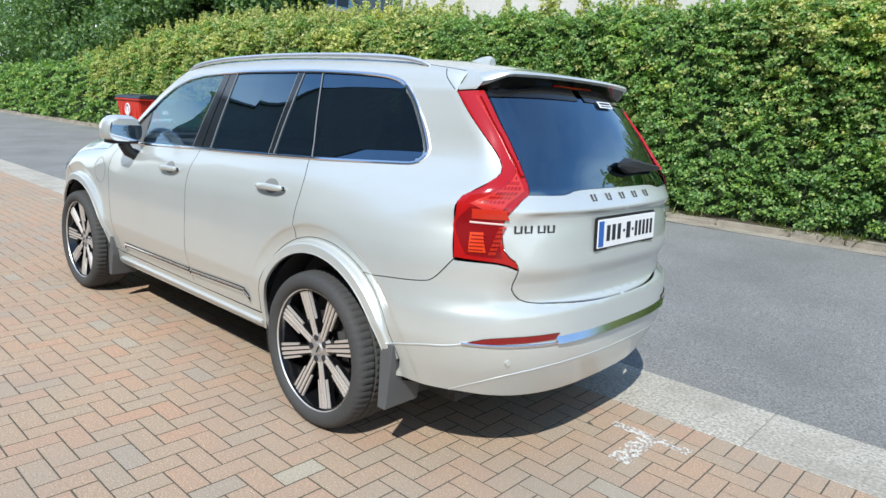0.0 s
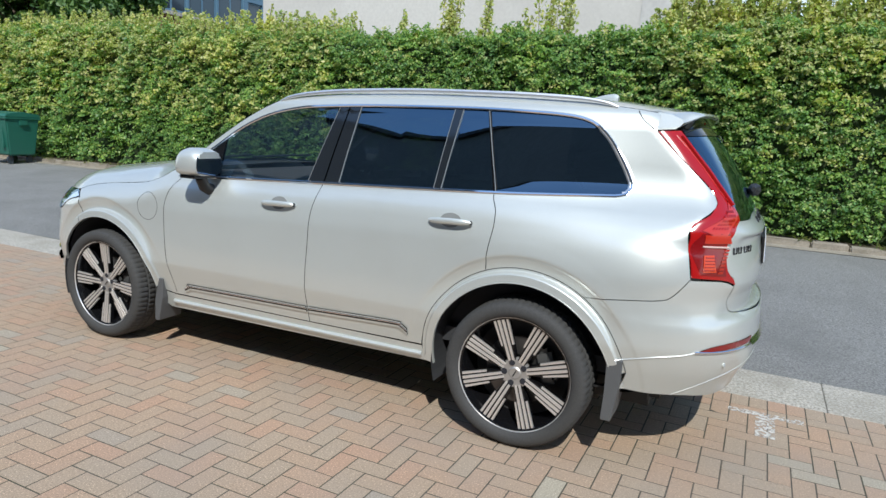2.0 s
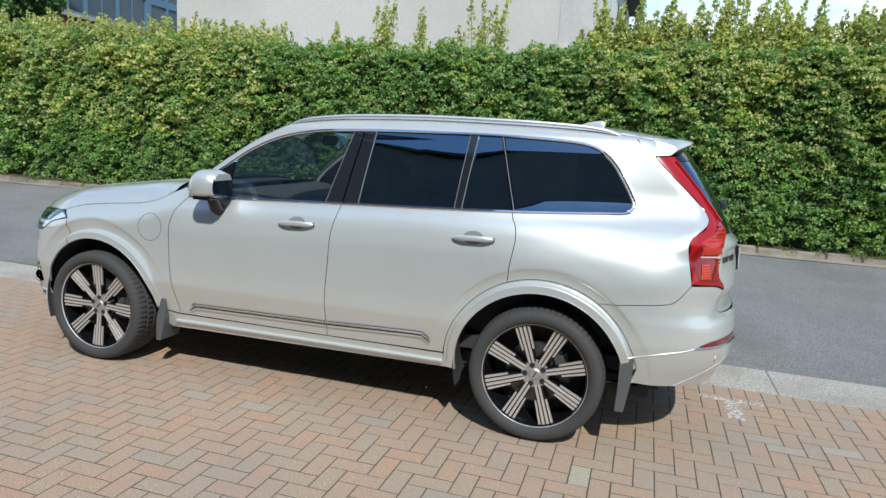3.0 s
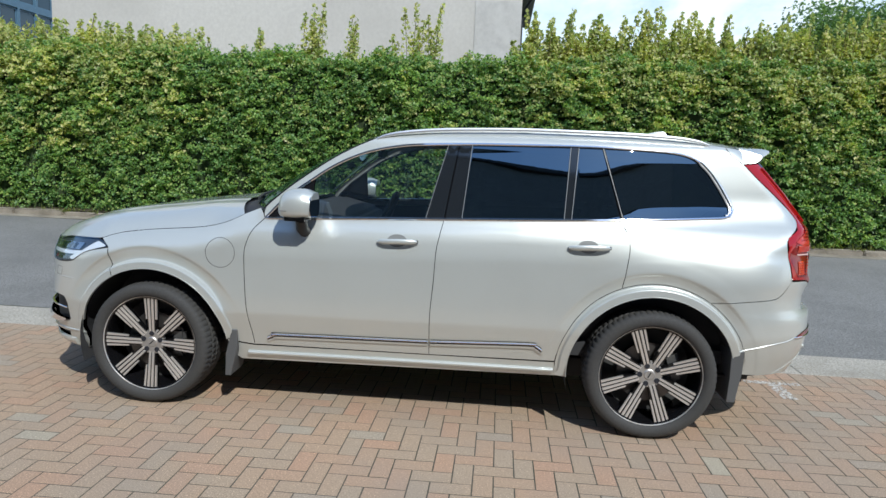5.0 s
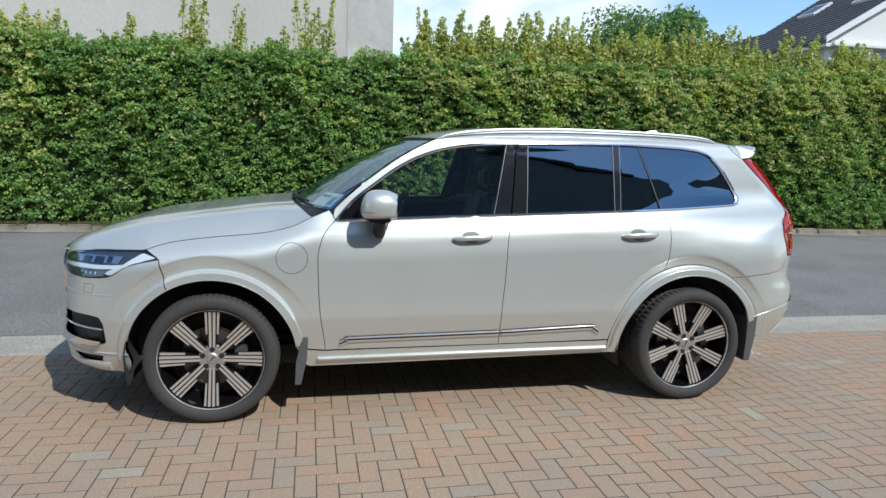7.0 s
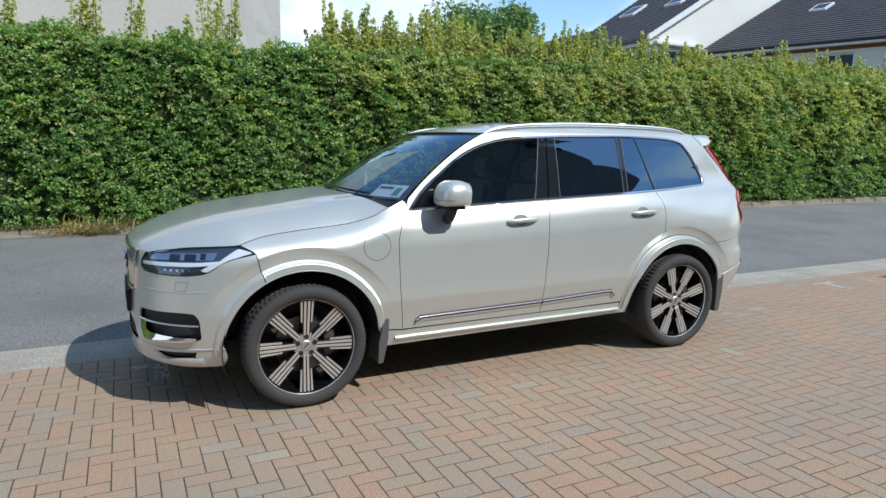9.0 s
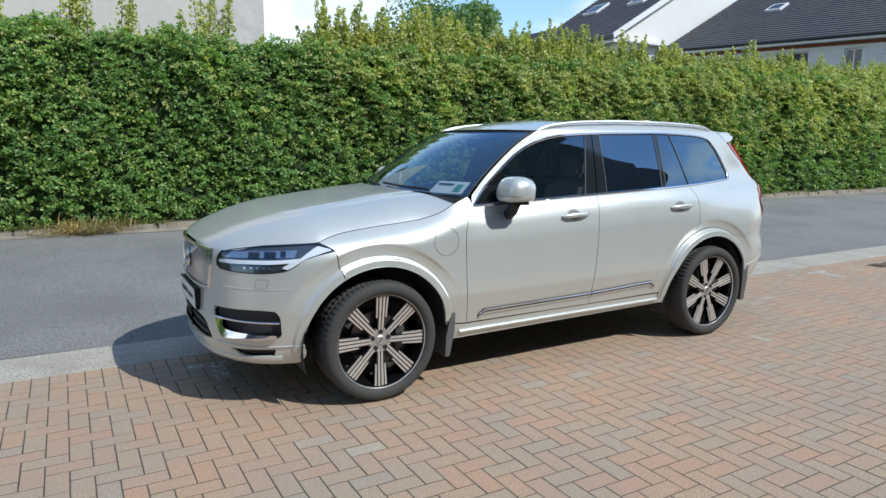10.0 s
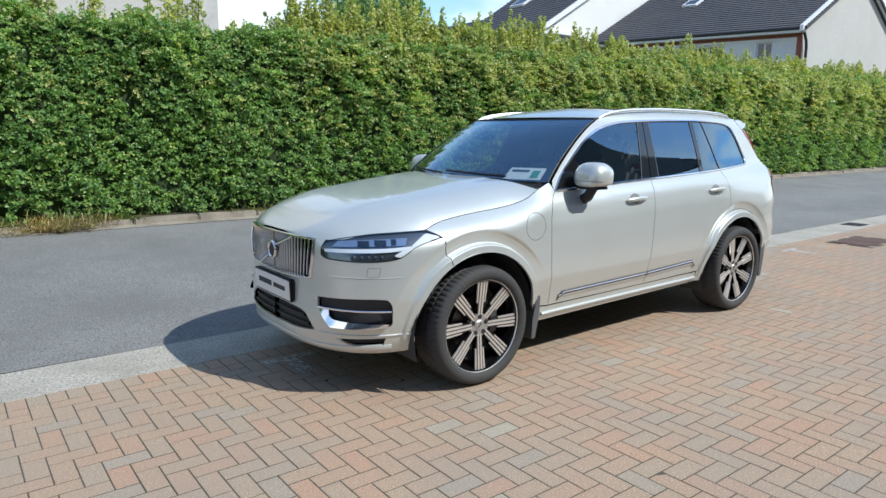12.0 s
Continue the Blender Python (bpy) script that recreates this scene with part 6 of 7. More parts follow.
    sweep_on("bumper_crease", curve([vx(0.545, 1.97), vx(0.585, 2.13), vx(0.605, 2.25), vy(0.620, 0.82)]), on_tail, PAINT, car, side, 0.008, 0.004, -0.001)
    part("parking_sensor", tube_bm([tuple(on_tail(np.array([vy(0.541, 0.672)[0]]), np.array([0.541]))[0] * [1, side, 1] - Vector((0.01, 0, 0))), tuple(on_tail(np.array([vy(0.541, 0.672)[0]]), np.array([0.541]))[0] * [1, side, 1] + Vector((0.003, side * 0.003, 0)))], 0.013, 14), PAINT, car)
    # Mud flaps.
    for c, top, low, z1, z0 in ((-1.492, -0.985, -1.015, 0.485, 0.195), (1.492, 1.965, 1.945, 0.55, 0.245)):
        wide, rear_edge = (0.075, 0.040) if c > 0 else (0.035, 0.03)
        outline = [(top + rear_edge - wide, z1), (top + rear_edge, z1), (top + rear_edge - 0.006, z1 - 0.13), (low + (0.030 if c > 0 else 0.018), z0), (low - 0.018, z0), (low - 0.010, z0 + 0.14)]
        fl = prism_bm(outline, side * 0.72, side * (0.918 if c > 0 else 0.905), "y")
        bmesh.ops.bevel(fl, geom=list(fl.edges), offset=0.004, segments=1, affect="EDGES")
        part("mud_flap", fl, FLAP, car, "dark grey rubber mud flap")
    # Dark liners inside the arches; a dark backing stands for shut-line shade.
    for c in AXLES:
        lin = bmesh.new()
        rings = [[lin.verts.new((c + 0.478 * math.cos(a), side * y, HUB_Z + 0.478 * math.sin(a))) for a in np.linspace(-0.22, math.pi + 0.30, 36)] for y in (0.885, 0.55)]
        for k in range(35):
            lin.faces.new((rings[0][k], rings[0][k + 1], rings[1][k + 1], rings[1][k]))
        lin.faces.new(rings[1])
        part("arch_liner", lin, TRIM, car)
    panel("inner_body", loop(curve([(-1.70, 0.90), (-1.0, 1.05), (-0.80, 1.13), (1.28, 1.20), (2.2, 1.1)]), curve([(2.2, 1.1), (2.2, 0.85), (1.85, 0.80)]), arc(1.492, 0.62, 45, 170), curve([(0.87, 0.43), (0.86, 0.33), (-0.83, 0.31), (-0.87, 0.45)]), arc(-1.492, 0.62, 12, 115)), on_side, TRIM, car, (side,), lift=-0.034, gap=0, depth=0, grid=0.06)

# Bonnet: from the nose line back to the windscreen.
def on_bonnet(x, t):
    zb = BONNET_EDGE(x)
    yb = np.maximum(flat_width(x, zb) * corner(x, zb), 1e-4)
    rise = np.maximum(BONNET_MID(x) - zb, 0)
    z = zb + rise * (1 - np.abs(t) ** 6.5) + 0.007 * (1 - sstep(0.58, 0.66, np.abs(t) + 0.10 * (x + 1.9))) * sstep(-2.3, -1.9, x)
    return np.stack([x, t * yb, z], -1)


def grid_sheet(name, chart, a_at, ts, steps, material, parent, label="", shadow=True, under=0.0):
    """A sheet over a chart: for each t, a runs between the two ends that a_at gives."""
    ab = np.array([[(a0 + (a1 - a0) * s, t) for s in np.linspace(0, 1, steps)] for t in ts for a0, a1 in [a_at(t)]])
    n, m = ab.shape[:2]
    flat = ab.reshape(-1, 2)
    p = chart(flat[:, 0], flat[:, 1])
    e = 1e-3
    nrm = np.cross(chart(flat[:, 0] + e, flat[:, 1]) - chart(flat[:, 0] - e, flat[:, 1]), chart(flat[:, 0], flat[:, 1] + e) - chart(flat[:, 0], flat[:, 1] - e))
    nrm /= np.linalg.norm(nrm, axis=1, keepdims=True) + 1e-12
    nrm[np.sum(nrm * (p - HEART), axis=1) < 0] *= -1
    faces = []
    for i in range(n - 1):
        for j in range(m - 1):
            q = (i * m + j, i * m + j + 1, (i + 1) * m + j + 1, (i + 1) * m + j)
            g = np.cross(p[q[1]] - p[q[0]], p[q[3]] - p[q[0]])
            faces.append(q if g @ nrm[q[0]] >= 0 else q[::-1])
    me = mesh_of(name, p, faces, material, True)
    me.normals_split_custom_set_from_vertices([tuple(q) for q in nrm])
    ob = child(name, me, parent, label)
    ob.visible_shadow = shadow
    return ob


bonnet_ts = np.sin(np.linspace(-1, 1, 61) * math.pi / 2) * 0.9985
grid_sheet("bonnet", on_bonnet, lambda t: (-2.413, -1.065 + 0.13 * abs(t) ** 3), bonnet_ts, 110, PAINT, car, "pearl white bonnet with two soft creases")


def on_cowl(x, t):
    yb = 0.80 - 0.02 * (x + 1.06)
    z0, z1 = 1.240 - 0.11 * np.abs(t) ** 6.5, 1.243 - 0.01 * np.abs(t)
    s = np.clip((x + 1.075) / 0.27, 0, 1)
    return np.stack([x, t * yb * (1 - 0.07 * s), z0 * (1 - s) + z1 * s - 0.012], -1)


grid_sheet("cowl", on_cowl, lambda t: (-1.09, -0.80), np.linspace(-1, 1, 31), 10, BLACK, car, "black scuttle panel with wipers")


def on_screen(z, t):
    w = flat_width(WIND_X(z), z)
    return np.stack([WIND_X(z) - (0.26 - 0.3 * (z - 1.2)) * (1 - t**2), t * w, z], -1)


grid_sheet("windscreen", on_screen, lambda t: (1.225, 1.655), np.linspace(-0.972, 0.972, 33), 24, SCREEN, car, "tinted windscreen", False)
for t0 in (-1, 1):
    part("screen_seal", tube_bm([tuple(on_screen(np.array([z]), np.array([0.976 * t0]))[0]) for z in np.linspace(1.225, 1.655, 16)], 0.004, 6), BLACK, car)
part("screen_seal", tube_bm([tuple(on_screen(np.array([1.652]), np.array([t]))[0]) for t in np.linspace(-0.97, 0.97, 24)], 0.006, 6), BLACK, car)
for y_from, y_to in ((-0.52, 0.02), (0.05, 0.56)):
    pts = [on_screen(np.array([1.243 + 0.018 * s]), np.array([(y_from + (y_to - y_from) * s) / 0.8]))[0] + [-0.02, 0, 0.012] for s in np.linspace(0, 1, 10)]
    part("wiper", tube_bm([tuple(p) for p in pts], 0.009, 6), BLACK, car)
def on_notice(z, t):
    return on_screen(z, t) + [0.012, 0, -0.008]


notice = grid_sheet("windscreen_notice", on_notice, lambda t: (1.243, 1.318), np.linspace(-0.90, -0.60, 7), 4, PLATE_WHITE, car, "white paper notice inside the windscreen")
grid_sheet("notice_mark", lambda z, t: on_notice(z, t) + [-0.003, 0, 0.002], lambda t: (1.255, 1.30), np.linspace(-0.87, -0.81, 3), 3, plain("green_print", (0.05, 0.30, 0.16), 0.5), notice)
grid_sheet("notice_mark", lambda z, t: on_notice(z, t) + [-0.003, 0, 0.002], lambda t: (1.292, 1.304), np.linspace(-0.78, -0.63, 3), 2, INK, notice)


def on_roof(x, t):
    w = flat_width(x, ROOF_Z(x)) * corner(x, ROOF_Z(x))
    back = 0.13 * (1 - t**2) * (1 - sstep(-0.19, 0.9, x))
    return np.stack([x - back, t * w, ROOF_Z(x) + 0.042 * sstep(-0.4, 0.35, x) * (1 - np.abs(t) ** 2.4)], -1)


grid_sheet("roof", on_roof, lambda t: (-0.19, 2.03), np.sin(np.linspace(-1, 1, 41) * math.pi / 2), 70, PAINT, car, "pearl white roof")
def on_sunroof(x, t):
    p = on_roof(x, t)
    p[..., 2] += 0.003
    return p


grid_sheet("sunroof", on_sunroof, lambda t: (0.32, 1.12), np.linspace(-0.72, 0.72, 25), 30, GLOSS_BLACK, car, "dark glass panoramic sunroof")
fin = bmesh.new()
fin_rings = []
for s in np.linspace(0, 1, 12):
    h, w = 0.052 * math.sin(math.pi * min(s * 0.62 + 0.03, 0.62) / 0.62 * 0.5) * (1 if s < 0.93 else 0.8), 0.028 * (0.25 + 0.75 * s)
    fin_rings.append([fin.verts.new((1.49 + 0.19 * s, w * c, 1.750 - 0.006 + h * k)) for c, k in ((-1, 0), (-0.85, 0.55), (-0.4, 0.95), (0.4, 0.95), (0.85, 0.55), (1, 0))])
for a, b in zip(fin_rings, fin_rings[1:]):
    for k in range(5):
        fin.faces.new((a[k], a[k + 1], b[k + 1], b[k]))
fin.faces.new(fin_rings[0]), fin.faces.new(fin_rings[-1][::-1])
part("antenna_fin", fin, PAINT, car, smooth=True)

# Spoiler over the rear window, its ends running flush into the rear pillars.
sp_bm, rows = bmesh.new(), []
for t in np.linspace(-1, 1, 61):
    a = abs(t)
    end = float(sstep(0.80, 1.0, a))
    w = 0.600 - 0.018 * end
    tip = 2.205 - 0.045 * a**3 - 0.055 * end
    zt = 1.692 - 0.018 * a**2.5 - 0.030 * end
    p = on_roof(np.array([1.985]), np.array([t * 0.995]))[0]
    m = on_roof(np.array([2.05]), np.array([t * 0.995]))[0]
    foot = on_side(np.array([1.95]), np.array([1.60]))[0][1] - 0.003
    drop = 0.020 + 0.008 * end
    spots = [(p[0], p[1], p[2] + 0.002), (m[0], (m[1] + t * w) / 2, max(m[2], zt + 0.006) + 0.002), ((m[0] + tip) / 2 + 0.02, t * (w + 0.004), zt + 0.008), (tip, t * w, zt), (tip + 0.004, t * w, zt - 0.010), (tip - 0.012, t * w, zt - drop), (min(2.13, tip - 0.03), t * (w - 0.004), 1.612 - 0.008 * end), (1.95, t * foot, 1.592)]
    rows.append([sp_bm.verts.new(q) for q in spots])
for a, b in zip(rows, rows[1:]):
    for k in range(7):
        f = sp_bm.faces.new((a[k], a[k + 1], b[k + 1], b[k]))
        if k >= 5:
            f.material_index = 1
sp_bm.faces.new(rows[0]), sp_bm.faces.new(rows[-1][::-1])
spoiler = part("spoiler", sp_bm, PAINT, car, "roof spoiler with black underside", True)
spoiler.data.materials.append(GLOSS_BLACK)
part("brake_lamp", box_bm((2.150, -0.16, 1.640), (2.170, 0.16, 1.651), 0.003), RED_LENS, spoiler)
for side in (-1, 1):
    sweep_on("spoiler_seam", curve([(1.90, 1.682), (1.925, 1.645), (1.985, 1.598)]), on_side, TAN, spoiler, side, 0.004, 0.0015, 0.0)

# Tailgate, rear window, bumper: both halves of each in one sheet.
vx, vy = (lambda z, x: (tail_v(z, x=x), z)), (lambda z, y: (tail_v(z, y=y), z))  # noqa: E731
gate_side = [vy(1.208, 0.605), vy(1.18, 0.645), vy(1.15, 0.68), vy(1.12, 0.70), vy(0.99, 0.705), vy(0.952, 0.668), vy(0.92, 0.655)]
gate_foot = [vy(0.92, 0.655), vy(0.88, 0.655), vy(0.835, 0.655), vy(0.79, 0.615), vy(0.772, 0.55), vy(0.763, 0.42), vy(0.755, 0.2), (0.0, 0.752)]
sill_line = [(0.0, 1.222), vy(1.222, 0.26), vy(1.216, 0.36), vy(1.205, 0.42), vy(1.208, 0.605)]
tailgate = panel("tailgate", loop(curve(sill_line), curve(gate_side), curve(gate_foot), curve([(0.0, 0.752), (0.0, 1.222)])), on_tail, PAINT, car, (-1, 1), fixed=0.0, label="pearl white tailgate", grid=0.015)
window_edge = [vy(1.208, 0.60), vy(1.24, 0.592), vy(1.30, 0.582), vy(1.36, 0.576), vy(1.42, 0.571), vy(1.475, 0.568), vy(1.60, 0.545)]
panel("rear_window", loop(curve(sill_line), curve(window_edge), curve([window_edge[-1], (0.0, 1.60)]), curve([(0.0, 1.60), (0.0, 1.222)])), on_tail, TINTED, tailgate, (-1, 1), fixed=0.0, lift=-0.003, depth=0, gap=0.0, shadow=False, label="dark privacy glass")
for side in (-1, 1):
    panel("window_border", loop(curve([vy(1.21, 0.603), vy(1.30, 0.586), vy(1.42, 0.575), vy(1.60, 0.552)]), curve([vy(1.60, 0.552), vy(1.60, 0.515)]), curve([vy(1.60, 0.515), vy(1.42, 0.545), vy(1.30, 0.558), vy(1.21, 0.57)]), curve([vy(1.21, 0.57), vy(1.21, 0.603)])), on_tail, GLOSS_BLACK, tailgate, (side,), lift=-0.006, gap=0, depth=0.01)
    panel("window_border", loop(curve([vy(1.655, 0.03), vy(1.655, 0.5)]), curve([vy(1.655, 0.5), vy(1.575, 0.555)]), curve([vy(1.575, 0.555), vy(1.585, 0.3), vy(1.588, 0.03)]), curve([vy(1.588, 0.03), vy(1.655, 0.03)])), on_tail, GLOSS_BLACK, tailgate, (side,), lift=0.002, gap=0, depth=0.006)
sticker = panel("window_sticker", loop(curve([vy(1.562, 0.13), vy(1.562, 0.27)]), curve([vy(1.562, 0.27), vy(1.590, 0.27)]), curve([vy(1.590, 0.27), vy(1.590, 0.13)]), curve([vy(1.590, 0.13), vy(1.562, 0.13)])), on_tail, PLATE_WHITE, tailgate, (1,), lift=0.0075, gap=0, depth=0.0)
for z0, z1 in ((1.577, 1.585), (1.567, 1.572)):
    panel("sticker_print", loop(curve([vy(z0, 0.145), vy(z0, 0.255)]), curve([vy(z0, 0.255), vy(z1, 0.255)]), curve([vy(z1, 0.255), vy(z1, 0.145)]), curve([vy(z1, 0.145), vy(z0, 0.145)])), on_tail, INK, sticker, (1,), lift=0.0085, gap=0, depth=0.0)
wip_y, wip_z = np.linspace(0.03, 0.46, 9), np.linspace(1.318, 1.292, 9)
wip = [on_tail(np.array([vy(z, y)[0]]), np.array([z]))[0] for y, z in zip(wip_y, wip_z)]
part("rear_wiper", tube_bm([(p[0] + 0.028, y, z) for p, y, z in zip(wip, wip_y, wip_z)], [0.012, 0.034, 0.036, 0.030, 0.024, 0.020, 0.016, 0.014, 0.010], 8), BLACK, tailgate, "black rear wiper arm", True)
# Maker's lettering as plain blocks.
for y in (-0.235, -0.118, 0.0, 0.118, 0.235):
    p = on_tail(np.array([vy(1.186, abs(y) + 0.001)[0]]), np.array([1.186]))[0]
    letter = box_bm((-0.012, -0.018, -0.017), (0.006, -0.009, 0.017), 0.002)
    box_bm((-0.012, 0.009, -0.017), (0.006, 0.018, 0.017), 0.002, letter)
    box_bm((-0.012, -0.009, -0.017), (0.004, 0.009, -0.010), 0.002, letter)
    bmesh.ops.transform(letter, matrix=pose(p[0], y, 1.186, 0, -32, 0), verts=letter.verts)
    part("badge_letter", letter, BADGE, tailgate)
for y, w in ((-0.655, 0.036), (-0.612, 0.036), (-0.556, 0.036), (-0.513, 0.036)):
    p = on_tail(np.array([vy(1.075, abs(y))[0]]), np.array([1.075]))[0]
    q = on_tail(np.array([vy(1.075, abs(y) - 0.02)[0]]), np.array([1.075]))[0]
    letter = box_bm((-0.004, -w / 2, -0.016), (0.006, -w / 2 + 0.008, 0.016), 0.002)
    box_bm((-0.004, w / 2 - 0.008, -0.016), (0.006, w / 2, 0.016), 0.002, letter)
    box_bm((-0.004, -w / 2 + 0.008, -0.016), (0.005, w / 2 - 0.008, -0.009), 0.002, letter)
    bmesh.ops.transform(letter, matrix=pose(p[0], y, 1.075, 0, 0, -math.degrees(math.atan2(q[0] - p[0], 0.02))), verts=letter.verts)
    part("badge_letter", letter, BADGE, tailgate)
badge_x = on_tail(np.array([vy(1.08, 0.56)[0]]), np.array([1.08]))[0][0]
part("badge_letter", box_bm((badge_x - 0.02, 0.53, 1.07), (badge_x + 0.012, 0.59, 1.095), 0.003), SATIN, tailgate)


def number_plate(parent, x, z, facing, dark_bars, label, blue=True, tilt=0.0):
    plate = part("number_plate", box_bm((-0.012, -0.272, -0.072), (0.002, 0.272, 0.072), 0.006), BLACK, parent, label)
    part("plate_face", box_bm((0.0, -0.262, -0.061), (0.005, 0.262, 0.061), 0.002), PLATE_WHITE, plate)
    if blue:
        part("plate_band", box_bm((0.004, -0.257, -0.054), (0.0062, -0.215, 0.054)), PLATE_BLUE, plate)
    for y0, y1, z0, z1 in dark_bars:
        part("plate_bar", box_bm((0.004, y0, z0), (0.0066, y1, z1)), INK, plate)
    plate.matrix_local = pose(x, 0, z, 0, tilt, 0 if facing > 0 else 180)
    return plate


bars = [(-0.19 + k * 0.047, -0.162 + k * 0.047, -0.034, 0.034) for k in range(3)] + [(-0.045, -0.028, -0.006, 0.006), (-0.015, 0.02, -0.036, 0.036), (0.035, 0.052, -0.006, 0.006)] + [(0.065 + k * 0.037, 0.087 + k * 0.037, -0.034, 0.034) for k in range(5)]
number_plate(tailgate, 2.521, 1.040, 1, bars, "white number plate with blue band and dark bars", True, -3)

rear_arch = arc(1.492, 0.54, 13, 56)
bumper_low = [(0.0, 0.345), vy(0.348, 0.3), vy(0.358, 0.55), vy(0.372, 0.68), vx(0.385, 2.25), vx(0.39, 2.10), vx(0.40, 1.99)]
rear_bumper = panel("rear_bumper", loop(curve(bumper_low), curve([vx(0.40, 1.992), vx(0.487, 2.019)]), np.array([vx(z, x) for x, z in rear_arch]), np.array([vx(z, x) for x, z in curve(REAR_SEAM)[::-1]]), curve([vx(0.95, 2.245), vx(0.94, 2.37), vy(0.915, 0.655)]), curve(gate_foot), curve([(0.0, 0.752), (0.0, 0.345)])), on_tail, PAINT, car, (-1, 1), fixed=0.0, label="pearl white rear bumper")
def on_strip(z, v):
    p = on_tail(np.abs(v), z)
    return np.stack([p[:, 0] + 0.016 - 0.62 * (z - 0.610), p[:, 1] * np.sign(v), z], -1)


strip_v = float(vy(0.63, 0.485)[0])
grid_sheet("bumper_trim", on_strip, lambda v: (0.6095, 0.650), np.linspace(-strip_v, strip_v, 61), 4, STRIP, rear_bumper, "bright chrome strip across the bumper")
for side in (-1, 1):
    sweep_on("bumper_crease", curve([(1e-5, 0.515), vy(0.515, 0.3), vy(0.506, 0.5), vy(0.478, 0.66), vy(0.432, 0.745), vy(0.390, 0.785)]), on_tail, PAINT, rear_bumper, side, 0.010, 0.005, -0.003)

# Front bumper with its openings.
uu, uy = (lambda z, x: (nose_u(z, x=x), z)), (lambda z, y: (nose_u(z, y=y), z))  # noqa: E731
front_arch = arc(-1.492, 0.4735, 172, 119)
lamp_under = [uu(0.945, -1.765), uu(0.915, -1.90), uu(0.885, -1.965), uu(0.85, -2.02), uu(0.833, -2.08), uu(0.825, -2.20), uy(0.835, 0.54), uy(0.87, 0.505), uy(0.905, 0.505), uy(0.942, 0.52)]
nose_top = [uy(0.942, 0.52), uy(0.944, 0.46), uy(0.944, 0.30), uy(0.948, 0.15), (0.0, 0.949)]
grille_hole = loop(curve([uy(0.938, 0.0005), uy(0.938, 0.2), uy(0.936, 0.425)]), curve([uy(0.936, 0.425), uy(0.922, 0.448), uy(0.86, 0.452), uy(0.74, 0.432), uy(0.705, 0.41)]), curve([uy(0.705, 0.41), uy(0.695, 0.2), (0.001, 0.69)]), curve([(0.001, 0.69), (0.001, 0.938)]))
low_hole = loop(curve([(0.001, 0.515), uy(0.515, 0.2), uy(0.50, 0.36), uy(0.455, 0.42), uy(0.40, 0.46)]), curve([uy(0.40, 0.46), uy(0.385, 0.3), (0.001, 0.38)]), curve([(0.001, 0.38), (0.001, 0.515)]))
fog_hole = loop(curve([uy(0.605, 0.49), uu(0.612, -2.20), uu(0.607, -2.11)]), curve([uu(0.607, -2.11), uu(0.57, -2.085), uu(0.47, -2.075)]), curve([uu(0.47, -2.075), uu(0.45, -2.09), uu(0.445, -2.18), uy(0.452, 0.60)]), curve([uy(0.452, 0.60), uy(0.50, 0.54), uy(0.548, 0.492), uy(0.605, 0.49)]))
slot_hole = loop(curve([uy(0.368, 0.60), uu(0.373, -2.10)]), curve([uu(0.373, -2.10), uu(0.33, -2.11)]), curve([uu(0.33, -2.11), uy(0.327, 0.68), uy(0.368, 0.60)]))
front_outline = loop(curve(nose_top), curve([(0.0, 0.949), (0.0, 0.275)]), curve([(0.0, 0.275), uy(0.275, 0.3), uy(0.272, 0.6), uu(0.272, -2.05), uu(0.285, -1.95)]), curve([uu(0.285, -1.95), uu(0.34, -1.935), uu(0.431, -1.961)]), np.array([uu(z, x) for x, z in front_arch]), np.array([uu(z, x) for x, z in curve(FRONT_SEAM)[::-1]]), curve(lamp_under))
front_bumper = panel("front_bumper", front_outline, on_nose, PAINT, car, (-1, 1), fixed=0.0, holes=(grille_hole, low_hole, fog_hole, slot_hole), label="pearl white front bumper", depth=0.03)
panel("intake_back", low_hole, on_nose, TRIM, front_bumper, (-1, 1), gap=-0.004, depth=0, lift=-0.028)
for h in (fog_hole, slot_hole):
    for side in (-1, 1):
        panel("intake_back", h, on_nose, TRIM, front_bumper, (side,), gap=-0.004, depth=0, lift=-0.028)
